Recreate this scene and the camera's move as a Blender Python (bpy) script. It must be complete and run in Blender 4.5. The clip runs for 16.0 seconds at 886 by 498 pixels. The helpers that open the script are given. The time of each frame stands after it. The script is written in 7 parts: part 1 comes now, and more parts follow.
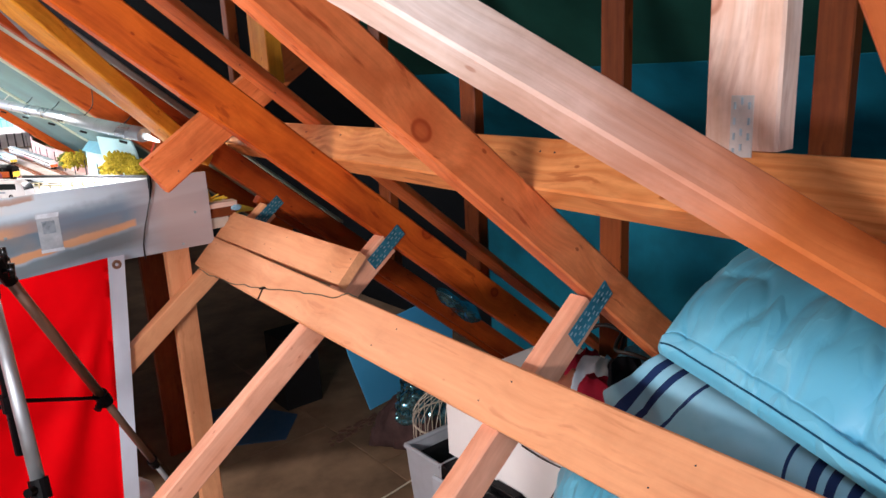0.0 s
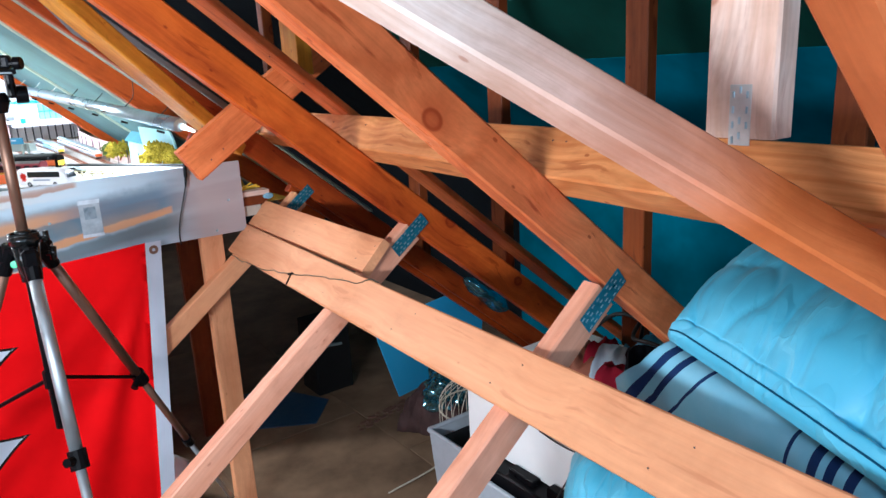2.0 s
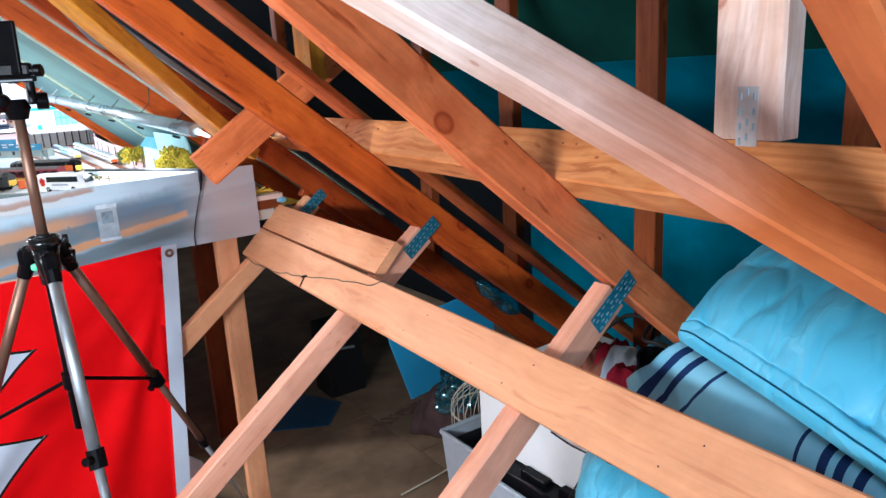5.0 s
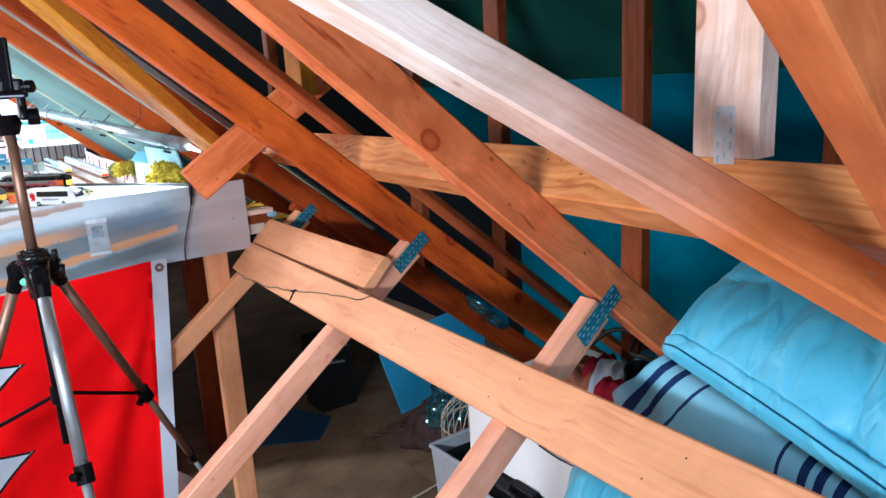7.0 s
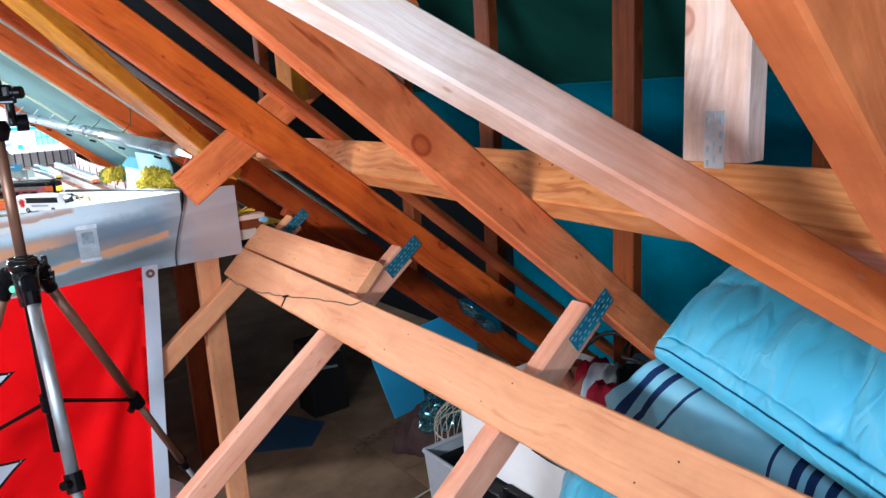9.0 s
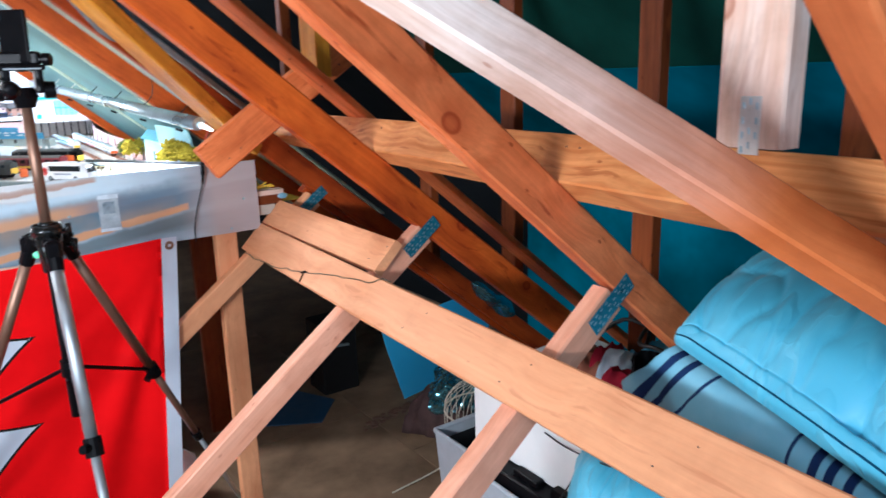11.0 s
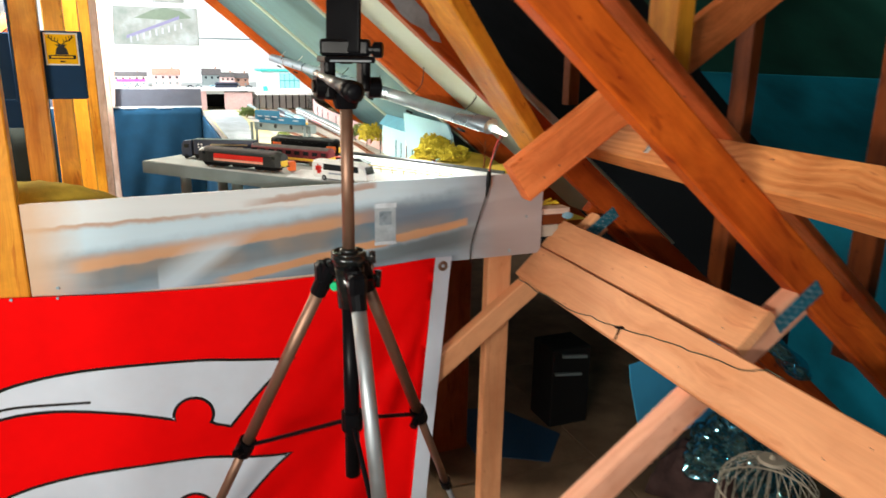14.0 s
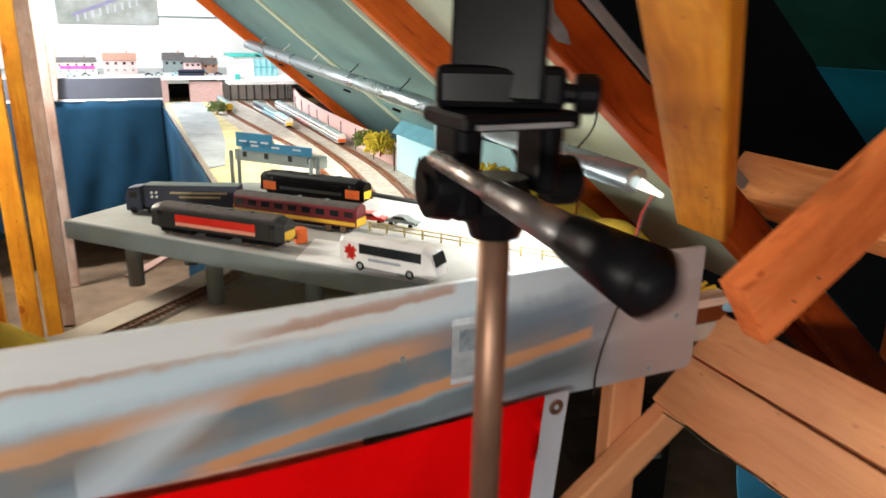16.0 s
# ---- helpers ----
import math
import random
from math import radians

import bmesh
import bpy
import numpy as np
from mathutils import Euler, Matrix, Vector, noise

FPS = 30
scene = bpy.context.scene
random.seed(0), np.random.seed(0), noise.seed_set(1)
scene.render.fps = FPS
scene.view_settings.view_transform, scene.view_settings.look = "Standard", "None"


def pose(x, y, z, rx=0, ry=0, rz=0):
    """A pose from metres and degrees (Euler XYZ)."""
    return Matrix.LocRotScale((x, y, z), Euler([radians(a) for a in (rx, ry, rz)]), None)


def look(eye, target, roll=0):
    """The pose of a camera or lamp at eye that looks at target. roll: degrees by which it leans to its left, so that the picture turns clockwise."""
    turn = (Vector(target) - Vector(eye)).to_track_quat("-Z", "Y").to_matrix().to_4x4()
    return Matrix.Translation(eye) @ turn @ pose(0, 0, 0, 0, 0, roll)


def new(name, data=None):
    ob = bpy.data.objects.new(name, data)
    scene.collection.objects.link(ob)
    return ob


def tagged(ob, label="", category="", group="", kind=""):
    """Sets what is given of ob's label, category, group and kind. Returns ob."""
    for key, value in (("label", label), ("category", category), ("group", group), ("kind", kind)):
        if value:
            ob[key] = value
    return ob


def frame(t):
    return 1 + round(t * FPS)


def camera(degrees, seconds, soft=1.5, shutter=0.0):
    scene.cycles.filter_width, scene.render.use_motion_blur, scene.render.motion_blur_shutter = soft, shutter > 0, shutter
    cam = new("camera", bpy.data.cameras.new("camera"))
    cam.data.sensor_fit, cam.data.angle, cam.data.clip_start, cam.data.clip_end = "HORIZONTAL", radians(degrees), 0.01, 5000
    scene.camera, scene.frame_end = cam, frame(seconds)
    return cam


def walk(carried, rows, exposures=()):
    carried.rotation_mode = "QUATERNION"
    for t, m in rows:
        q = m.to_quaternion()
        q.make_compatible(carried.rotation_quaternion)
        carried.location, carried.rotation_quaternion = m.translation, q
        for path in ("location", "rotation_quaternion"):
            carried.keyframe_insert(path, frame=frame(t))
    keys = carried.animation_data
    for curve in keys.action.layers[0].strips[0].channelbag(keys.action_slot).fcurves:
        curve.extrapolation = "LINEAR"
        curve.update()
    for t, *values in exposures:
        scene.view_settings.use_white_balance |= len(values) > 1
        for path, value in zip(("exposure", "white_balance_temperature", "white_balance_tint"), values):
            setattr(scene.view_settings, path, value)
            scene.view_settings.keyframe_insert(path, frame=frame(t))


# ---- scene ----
cam = camera(64.1, 16.0, soft=1.5, shutter=0.4)
PATH = [
    (0, (-0.001, 0.009, 1.411), (1.214, 1.522, 0.926), -3.0),
    (0.5, (0.006, 0.025, 1.409), (1.205, 1.549, 0.918), -2.7),
    (1, (-0.001, 0.004, 1.423), (1.149, 1.563, 0.929), -3.4),
    (1.5, (0.005, -0.026, 1.408), (1.141, 1.543, 0.91), -3.3),
    (2, (0.007, -0.039, 1.408), (1.133, 1.536, 0.907), -3.2),
    (2.5, (0.003, -0.046, 1.407), (1.124, 1.533, 0.904), -3.0),
    (3, (0.003, -0.052, 1.406), (1.108, 1.538, 0.904), -2.8),
    (3.5, (0.001, -0.051, 1.408), (1.1, 1.544, 0.91), -2.9),
    (4, (0.001, -0.051, 1.407), (1.101, 1.546, 0.916), -3.5),
    (6.5, (-0.008, -0.057, 1.411), (1.099, 1.538, 0.928), -3.5),
    (7, (-0.003, -0.066, 1.412), (1.124, 1.524, 0.961), -3.4),
    (7.5, (0.003, -0.068, 1.411), (1.147, 1.51, 0.964), -3.4),
    (8, (0.001, -0.066, 1.419), (1.143, 1.516, 0.978), -3.7),
    (10.5, (-0.006, -0.066, 1.403), (1.145, 1.502, 0.938), -3.1),
    (11, (-0.021, -0.057, 1.407), (1.094, 1.531, 0.924), -1.8),
    (11.5, (-0.073, -0.029, 1.417), (0.801, 1.709, 0.953), 0.7),
    (12, (-0.117, 0.004, 1.429), (0.558, 1.835, 0.989), 2.9),
    (12.5, (-0.156, 0.1, 1.447), (0.441, 1.946, 0.958), 3.5),
    (13, (-0.162, 0.186, 1.465), (0.564, 1.968, 0.918), 1.9),
    (13.5, (-0.146, 0.258, 1.474), (0.589, 2.038, 0.935), 0.7),
    (14, (-0.148, 0.46, 1.451), (0.574, 2.248, 0.921), 1.0),
    (14.5, (-0.144, 0.729, 1.475), (0.458, 2.56, 0.941), 0.8),
    (15, (-0.115, 0.868, 1.481), (0.491, 2.68, 0.89), 0.6),
    (15.5, (-0.067, 0.94, 1.495), (0.593, 2.728, 0.889), -0.2),
    (16, (-0.079, 1.195, 1.492), (0.711, 2.935, 0.9), 1.0),
]
walk(cam, [(t, look(eye, target, roll)) for t, eye, target, roll in PATH],
     [(0.0, -0.35, 6100, 22), (1.0, -0.25, 5650, 15), (1.6, -0.19, 5150, 9), (11.0, -0.19, 5150, 9), (12.2, -0.62, 6250, 21), (14.0, -0.55, 6400, 7), (15.0, -0.88, 6500, 8), (16.0, -0.88, 6450, 10)])


# ---------- world and lights ----------
world = bpy.data.worlds.new("loft_dark")
world.use_nodes = True
scene.world = world
world.node_tree.nodes["Background"].inputs[0].default_value = (0.30, 0.38, 0.48, 1)
world.node_tree.nodes["Background"].inputs[1].default_value = 0.008


def lamp(name, m, size, size_y, power, color, spread=180):
    l = bpy.data.lights.new(name, "AREA")
    l.shape, l.size, l.size_y, l.energy, l.color = "RECTANGLE", size, size_y, power, color
    l.spread = radians(spread)
    ob = new(name, l)
    ob.matrix_world = m
    return ob


# unseen loft lamp, set low beside the walker
lamp("loft_lamp", look((-1.15, 0.30, 1.38), (0.05, 1.5, 1.0)), 0.9, 0.12, 40, (1.0, 0.94, 0.84), 140)
# unseen fill lamp added behind the walker to brighten the nearest timbers
lamp("roof_light", look((-0.05, -0.75, 1.56), (0.6, 0.5, 1.28)), 0.5, 0.4, 11, (0.85, 0.95, 1.0))
# unseen lamps added for the bright railway room, placed by what they light
lamp("room_lamp_far", look((-0.55, 5.6, 2.15), (0.35, 5.9, 1.1)), 0.12, 1.5, 200, (0.93, 0.97, 1.0))
lamp("room_lamp_mid", look((-0.85, 3.45, 2.05), (0.0, 3.2, 1.1)), 0.12, 1.5, 130, (1.0, 0.90, 0.74))
# light strip under the metal hood over the railway
lamp("hood_strip", look((0.53, 2.8, 1.290), (0.42, 2.8, 0.9)), 1.5, 0.03, 12, (1.0, 0.96, 0.88), 150)
lamp("hood_strip", look((0.46, 3.9, 1.345), (0.40, 3.9, 0.9)), 1.0, 0.03, 9, (1.0, 0.96, 0.88), 150)


# ---------- materials ----------
def nodes_of(name):
    m = bpy.data.materials.new(name)
    m.use_nodes = True
    return m, m.node_tree.nodes, m.node_tree.links, m.node_tree.nodes["Principled BSDF"]


def ramp(n, l, fac, stops):
    r = n.new("ShaderNodeValToRGB")
    e = r.color_ramp.elements
    while len(e) < len(stops):
        e.new(0.5)
    for el, (p, c) in zip(e, stops):
        el.position, el.color = p, (*c, 1)
    l.new(fac, r.inputs[0])
    return r.outputs[0]


def noise_tex(n, l, vec, scale, detail=4, rough=0.55):
    t = n.new("ShaderNodeTexNoise")
    t.inputs["Scale"].default_value, t.inputs["Detail"].default_value, t.inputs["Roughness"].default_value = scale, detail, rough
    l.new(vec, t.inputs["Vector"])
    return t.outputs["Fac"]


def mix(n, l, fac, a, b, mode="MIX"):
    x = n.new("ShaderNodeMix")
    x.data_type, x.blend_type = "RGBA", mode
    for sock, v in ((x.inputs[0], fac), (x.inputs[6], a), (x.inputs[7], b)):
        if isinstance(v, (int, float)):
            sock.default_value = v
        elif isinstance(v, tuple):
            sock.default_value = (*v, 1)
        else:
            l.new(v, sock)
    return x.outputs[2]


def bump(n, l, b, height, strength, dist=0.002):
    u = n.new("ShaderNodeBump")
    u.inputs["Strength"].default_value, u.inputs["Distance"].default_value = strength, dist
    l.new(height, u.inputs["Height"])
    l.new(u.outputs[0], b.inputs["Normal"])


def shifted(n, l, scale):
    """Local coordinates, stretched by scale and shifted by chance from object to object."""
    tc, info = n.new("ShaderNodeTexCoord"), n.new("ShaderNodeObjectInfo")
    mp, ad = n.new("ShaderNodeMapping"), n.new("ShaderNodeVectorMath")
    mul = n.new("ShaderNodeMath")
    mul.operation, mul.inputs[1].default_value = "MULTIPLY", 37.0
    l.new(info.outputs["Random"], mul.inputs[0])
    ad.operation = "ADD"
    l.new(tc.outputs["Object"], ad.inputs[0])
    l.new(mul.outputs[0], ad.inputs[1])
    mp.inputs["Scale"].default_value = scale
    l.new(ad.outputs[0], mp.inputs["Vector"])
    return mp.outputs[0], info.outputs["Random"]


def scaled(n, l, vec, scale):
    mp = n.new("ShaderNodeMapping")
    mp.inputs["Scale"].default_value = scale
    l.new(vec, mp.inputs["Vector"])
    return mp.outputs[0]


def wood(name, light, dark, rough=0.50, rings=0.35, tail=None, knots=1.0, streaks=0.6, figure=1.0):
    """Sawn softwood: grain that bends round knots, growth rings, resin streaks, dirt and uneven tone."""
    m, n, l, b = nodes_of(name)
    raw, rnd = shifted(n, l, (1, 1, 1))
    # knots: a core with a dark rim and a red halo drawn out along the grain
    vo = n.new("ShaderNodeTexVoronoi")
    vo.inputs["Scale"].default_value = 1.0
    l.new(scaled(n, l, raw, (5.5, 7, 7)), vo.inputs["Vector"])
    vo2 = n.new("ShaderNodeTexVoronoi")
    vo2.inputs["Scale"].default_value = 1.0
    l.new(scaled(n, l, raw, (14, 26, 26)), vo2.inputs["Vector"])
    bend = ramp(n, l, vo.outputs["Distance"], [(0.10, (1, 1, 1)), (0.55, (0, 0, 0))])
    push = n.new("ShaderNodeVectorMath")
    push.operation = "MULTIPLY_ADD"
    l.new(bend, push.inputs[0])
    push.inputs[1].default_value = (0, 0.020, 0.020)
    l.new(raw, push.inputs[2])
    flow = push.outputs[0]
    grain = noise_tex(n, l, scaled(n, l, flow, (1.2, 13, 13)), 1.6, 5, 0.6)
    fine = noise_tex(n, l, scaled(n, l, flow, (5, 120, 120)), 1.5, 3)
    col = ramp(n, l, grain, [(0.25, dark), (0.50, light), (0.75, tuple(min(1, c * 1.14) for c in light))])
    col = mix(n, l, 0.65 * figure, col, ramp(n, l, fine, [(0.35, (0.82, 0.77, 0.72)), (0.65, (1, 1, 1))]), "MULTIPLY")
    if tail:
        # light falloff painted in: pale turns orange from a given length on
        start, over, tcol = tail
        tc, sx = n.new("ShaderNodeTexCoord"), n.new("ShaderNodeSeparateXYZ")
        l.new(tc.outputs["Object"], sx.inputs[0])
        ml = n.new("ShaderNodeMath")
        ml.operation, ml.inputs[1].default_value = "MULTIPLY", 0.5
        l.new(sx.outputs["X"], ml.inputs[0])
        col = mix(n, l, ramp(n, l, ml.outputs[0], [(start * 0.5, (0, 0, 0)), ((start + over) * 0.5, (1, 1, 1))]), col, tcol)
    # long arched growth rings
    wv = n.new("ShaderNodeTexWave")
    wv.bands_direction = "Y"
    for k_, q_ in (("Scale", 9.0), ("Distortion", 9.0), ("Detail", 2.0), ("Detail Scale", 0.7)):
        wv.inputs[k_].default_value = q_
    l.new(scaled(n, l, flow, (0.22, 1, 1)), wv.inputs["Vector"])
    col = mix(n, l, rings, col, ramp(n, l, wv.outputs["Fac"], [(0.0, (0.80, 0.62, 0.48)), (0.30, (1, 1, 1)), (0.8, (1, 1, 1)), (1.0, (0.90, 0.80, 0.72))]), "MULTIPLY")
    # redder heartwood and paler sapwood, and short resin streaks
    heart = noise_tex(n, l, scaled(n, l, flow, (1.5, 10, 10)), 1.0, 4, 0.6)
    col = mix(n, l, 0.7 * figure, col, ramp(n, l, heart, [(0.32, (0.66, 0.50, 0.40)), (0.50, (0.97, 0.95, 0.93)), (0.68, (1.0, 1.0, 1.0))]), "MULTIPLY")
    pitch = ramp(n, l, noise_tex(n, l, scaled(n, l, flow, (7, 62, 62)), 1.0, 3, 0.5), [(0.63, (0, 0, 0)), (0.70, (streaks,) * 3)])
    deep = tuple(c * f for c, f in zip(dark, (0.62, 0.42, 0.36)))
    col = mix(n, l, pitch, col, deep)
    halo = ramp(n, l, vo.outputs["Distance"], [(0.08, (0.55 * knots,) * 3), (0.24, (0, 0, 0))])
    col = mix(n, l, halo, col, tuple(c * f for c, f in zip(dark, (0.95, 0.80, 0.70))))
    core = ramp(n, l, vo.outputs["Distance"], [(0.03, (0.35 * knots,) * 3), (0.055, (0.5 * knots,) * 3), (0.072, (0.85 * knots,) * 3), (0.086, (0.85 * knots,) * 3), (0.105, (0, 0, 0))])
    col = mix(n, l, core, col, deep)
    pin = ramp(n, l, vo2.outputs["Distance"], [(0.05, (0.8 * knots,) * 3), (0.085, (0, 0, 0))])
    col = mix(n, l, pin, col, deep)
    # handling marks and old dirt
    st = ramp(n, l, noise_tex(n, l, scaled(n, l, raw, (5, 5, 5)), 1.0, 6, 0.65), [(0.36, (0.60, 0.50, 0.44)), (0.54, (1, 1, 1))])
    col = mix(n, l, 0.6 * figure, col, st, "MULTIPLY")
    tone = n.new("ShaderNodeHueSaturation")
    ma = n.new("ShaderNodeMapRange")
    ma.inputs[3].default_value, ma.inputs[4].default_value = 0.88, 1.12
    l.new(rnd, ma.inputs[0])
    l.new(ma.outputs[0], tone.inputs["Value"])
    l.new(col, tone.inputs["Color"])
    l.new(tone.outputs[0], b.inputs["Base Color"])
    l.new(ramp(n, l, grain, [(0.3, (rough + 0.1,) * 3), (0.7, (rough - 0.12,) * 3)]), b.inputs["Roughness"])
    b.inputs["Specular IOR Level"].default_value = 0.22
    relief = mix(n, l, 0.5, fine, bend)
    bump(n, l, b, relief, 0.5 * figure, 0.002)
    return m


def plain(name, col, rough=0.6, metal=0.0, var=0.12, scale=20.0, bmp=0.1, coat=0.0, fine=None):
    """A paint, plastic, metal or cloth with faint blotches and fine relief."""
    m, n, l, b = nodes_of(name)
    v, _ = shifted(n, l, (1, 1, 1))
    f = noise_tex(n, l, v, scale, 5, 0.6)
    g = noise_tex(n, l, v, fine or scale * 9, 3)
    c = ramp(n, l, f, [(0.3, tuple(x * (1 - var) for x in col)), (0.7, tuple(min(1, x * (1 + var * 0.6)) for x in col))])
    l.new(c, b.inputs["Base Color"])
    l.new(ramp(n, l, f, [(0.3, (max(0.02, rough - 0.08),) * 3), (0.7, (min(1, rough + 0.08),) * 3)]), b.inputs["Roughness"])
    b.inputs["Metallic"].default_value = metal
    b.inputs["Specular IOR Level"].default_value = 0.12 if rough > 0.64 else 0.5
    b.inputs["Coat Weight"].default_value = coat
    if bmp:
        bump(n, l, b, g, bmp, 0.001)
    return m


def glow(name, col, strength):
    m, n, l, b = nodes_of(name)
    b.inputs["Base Color"].default_value = (*col, 1)
    b.inputs["Emission Color"].default_value = (*col, 1)
    b.inputs["Emission Strength"].default_value = strength
    return m


PINE = wood("orange_pine", (0.60, 0.118, 0.012), (0.36, 0.050, 0.005))
PINE_PALE_FALLOFF = wood("pale_falloff_pine", (0.95, 0.80, 0.73), (0.88, 0.67, 0.56), rings=0.25, tail=(1.00, 0.30, (0.74, 0.21, 0.055)), knots=0.8, streaks=0.2)
PINE_GOLD = wood("golden_pine", (0.95, 0.42, 0.035), (0.82, 0.29, 0.018))
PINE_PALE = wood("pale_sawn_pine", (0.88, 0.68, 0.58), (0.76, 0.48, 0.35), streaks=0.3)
PINE_ROSE = wood("planed_pine", (0.81, 0.39, 0.193), (0.73, 0.31, 0.138), rings=0.12, knots=0.6, streaks=0.3, figure=0.5)
PINE_WEB = wood("rose_pine", (0.78, 0.39, 0.255), (0.70, 0.32, 0.19), rings=0.15, knots=0.7, streaks=0.3, figure=0.6)
PINE_RED = wood("reddish_pine", (0.88, 0.265, 0.092), (0.62, 0.132, 0.037), 0.38, rings=0.45, streaks=0.8)
# darker copy of the orange pine, with the rear rafters' shade in it
PINE_SHADED = wood("shaded_orange_pine", (0.42, 0.070, 0.008), (0.24, 0.032, 0.004))
PINE_WARM = wood("warm_pine", (0.80, 0.24, 0.075), (0.60, 0.145, 0.035), rings=0.3)
PINE_FIGURED = wood("figured_pine", (0.80, 0.335, 0.115), (0.58, 0.185, 0.045), rings=0.75)
PINE_BROWN = wood("brown_pine", (0.56, 0.175, 0.026), (0.40, 0.11, 0.014))
DARKWOOD = wood("dark_timber", (0.25, 0.062, 0.014), (0.13, 0.030, 0.007))
CHIP = plain("chipboard_floor", (0.20, 0.130, 0.080), 0.75, var=0.4, scale=5, bmp=0.3, fine=160)
FELT = plain("green_roofing_felt", (0.010, 0.062, 0.046), 0.7, var=0.6, scale=1.8, bmp=0.5, fine=60)
FELT_TEAL = plain("teal_roofing_felt", (0.006, 0.165, 0.245), 0.7, var=0.6, scale=1.8, bmp=0.5, fine=60)
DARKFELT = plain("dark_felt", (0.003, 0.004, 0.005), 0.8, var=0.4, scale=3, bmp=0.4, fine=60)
PANEL = plain("grey_green_board", (0.15, 0.275, 0.305), 0.65, var=0.25, scale=4, bmp=0.15)
PANEL_PALE = plain("cream_board", (0.50, 0.58, 0.50), 0.65, var=0.12, scale=4, bmp=0.15)
WHITE = plain("white_wall_paint", (0.82, 0.82, 0.80), 0.7, var=0.05, scale=4)
CURT = plain("navy_curtain_cloth", (0.010, 0.045, 0.085), 0.85, var=0.2, scale=8, bmp=0.3, fine=400)
BLACK = plain("black_plastic", (0.004, 0.004, 0.005), 0.34, var=0.2)
BLACK.node_tree.nodes["Principled BSDF"].inputs["Specular IOR Level"].default_value = 0.09
GLOSSBLACK = plain("glossy_black_plastic", (0.008, 0.009, 0.009), 0.20, var=0.15, bmp=0.04)
RUBBER = plain("black_rubber", (0.012, 0.012, 0.012), 0.7)
SILVER = plain("brushed_aluminium", (0.44, 0.48, 0.51), 0.55, 0.9, var=0.08, scale=30)
BRONZE = plain("bronze_anodised_tube", (0.27, 0.155, 0.105), 0.46, 0.7, var=0.08, scale=30)
GALV = plain("galvanised_steel", (0.42, 0.58, 0.66), 0.38, 0.75, var=0.3, scale=60)
# reflection of the teal felt put into the plate's colour
PLATE_DARK = plain("felt_reflecting_plate", (0.05, 0.27, 0.38), 0.35, 0.6, var=0.3, scale=60)
PLATE = plain("dull_zinc_plate", (0.62, 0.60, 0.58), 0.5, 0.3, var=0.2, scale=50)
SLOT = plain("punched_slot", (0.02, 0.04, 0.06), 0.7)
GREYCARD = plain("grey_painted_card", (0.19, 0.23, 0.23), 0.7, var=0.12, scale=14)
TARMAC = plain("model_tarmac", (0.40, 0.415, 0.41), 0.8, var=0.12, scale=12, bmp=0.2)
BALLAST = plain("model_ballast", (0.34, 0.31, 0.27), 0.9, var=0.35, scale=40, bmp=0.6, fine=500)
TRACKBED = plain("brown_trackbed", (0.50, 0.44, 0.37), 0.85, var=0.25, scale=9, bmp=0.3, fine=200)
SCENIC = plain("scenic_sand", (0.44, 0.38, 0.20), 0.9, var=0.35, scale=6, bmp=0.5, fine=300)
GRASS = plain("ochre_static_grass", (0.52, 0.36, 0.045), 0.95, var=0.4, scale=14, bmp=0.8, fine=300)
LEAF = plain("yellow_green_foliage", (0.42, 0.34, 0.03), 0.9, var=0.5, scale=60, bmp=0.3)
LEAF2 = plain("dull_green_foliage", (0.13, 0.17, 0.05), 0.9, var=0.5, scale=60, bmp=0.3)
RAIL = plain("rusty_rail", (0.22, 0.14, 0.09), 0.5, 0.6)
SKYBLUE = plain("pale_blue_backscene", (0.36, 0.62, 0.72), 0.8, var=0.12, scale=3)
PINK = plain("pink_brick_card", (0.62, 0.42, 0.40), 0.8, var=0.12, scale=60)
SLATE = plain("slate_card", (0.10, 0.09, 0.09), 0.75, var=0.25, scale=90)
BRICK = plain("brick_card", (0.36, 0.20, 0.15), 0.8, var=0.25, scale=90)
CREAM = plain("cream_render", (0.70, 0.64, 0.55), 0.8)
TEALP = plain("teal_paint", (0.05, 0.42, 0.38), 0.5)
MAGENTA = plain("magenta_paint", (0.62, 0.06, 0.28), 0.5)
REDP = plain("red_paint", (0.66, 0.02, 0.012), 0.35, coat=0.3)
ORANGEP = plain("orange_paint", (0.75, 0.14, 0.02), 0.4)
YELLOWP = plain("yellow_paint", (0.80, 0.50, 0.03), 0.4)
DKGREY = plain("dark_grey_paint", (0.020, 0.022, 0.023), 0.4)
MAROON = plain("maroon_paint", (0.16, 0.012, 0.02), 0.4)
BLUEP = plain("blue_paint", (0.012, 0.022, 0.055), 0.4)
SIGNBLUE = plain("sign_blue", (0.03, 0.20, 0.36), 0.45)
WHITEP = plain("white_gloss_paint", (0.80, 0.80, 0.80), 0.35)
NAVYBOX = plain("navy_board", (0.012, 0.040, 0.095), 0.75, var=0.15, scale=10)
SIGNYELLOW = plain("sign_yellow", (0.88, 0.47, 0.004), 0.75)
GLASSD = plain("dark_glass", (0.015, 0.02, 0.025), 0.08, var=0.05, bmp=0)
CREAMWIRE = plain("cream_wire", (0.66, 0.60, 0.48), 0.5)
WIREBLACK = plain("black_cable", (0.012, 0.012, 0.012), 0.5)
WIREGREEN = plain("dark_green_wire", (0.03, 0.05, 0.03), 0.5)
TUBGREY = plain("grey_tub_plastic", (0.42, 0.46, 0.50), 0.4)
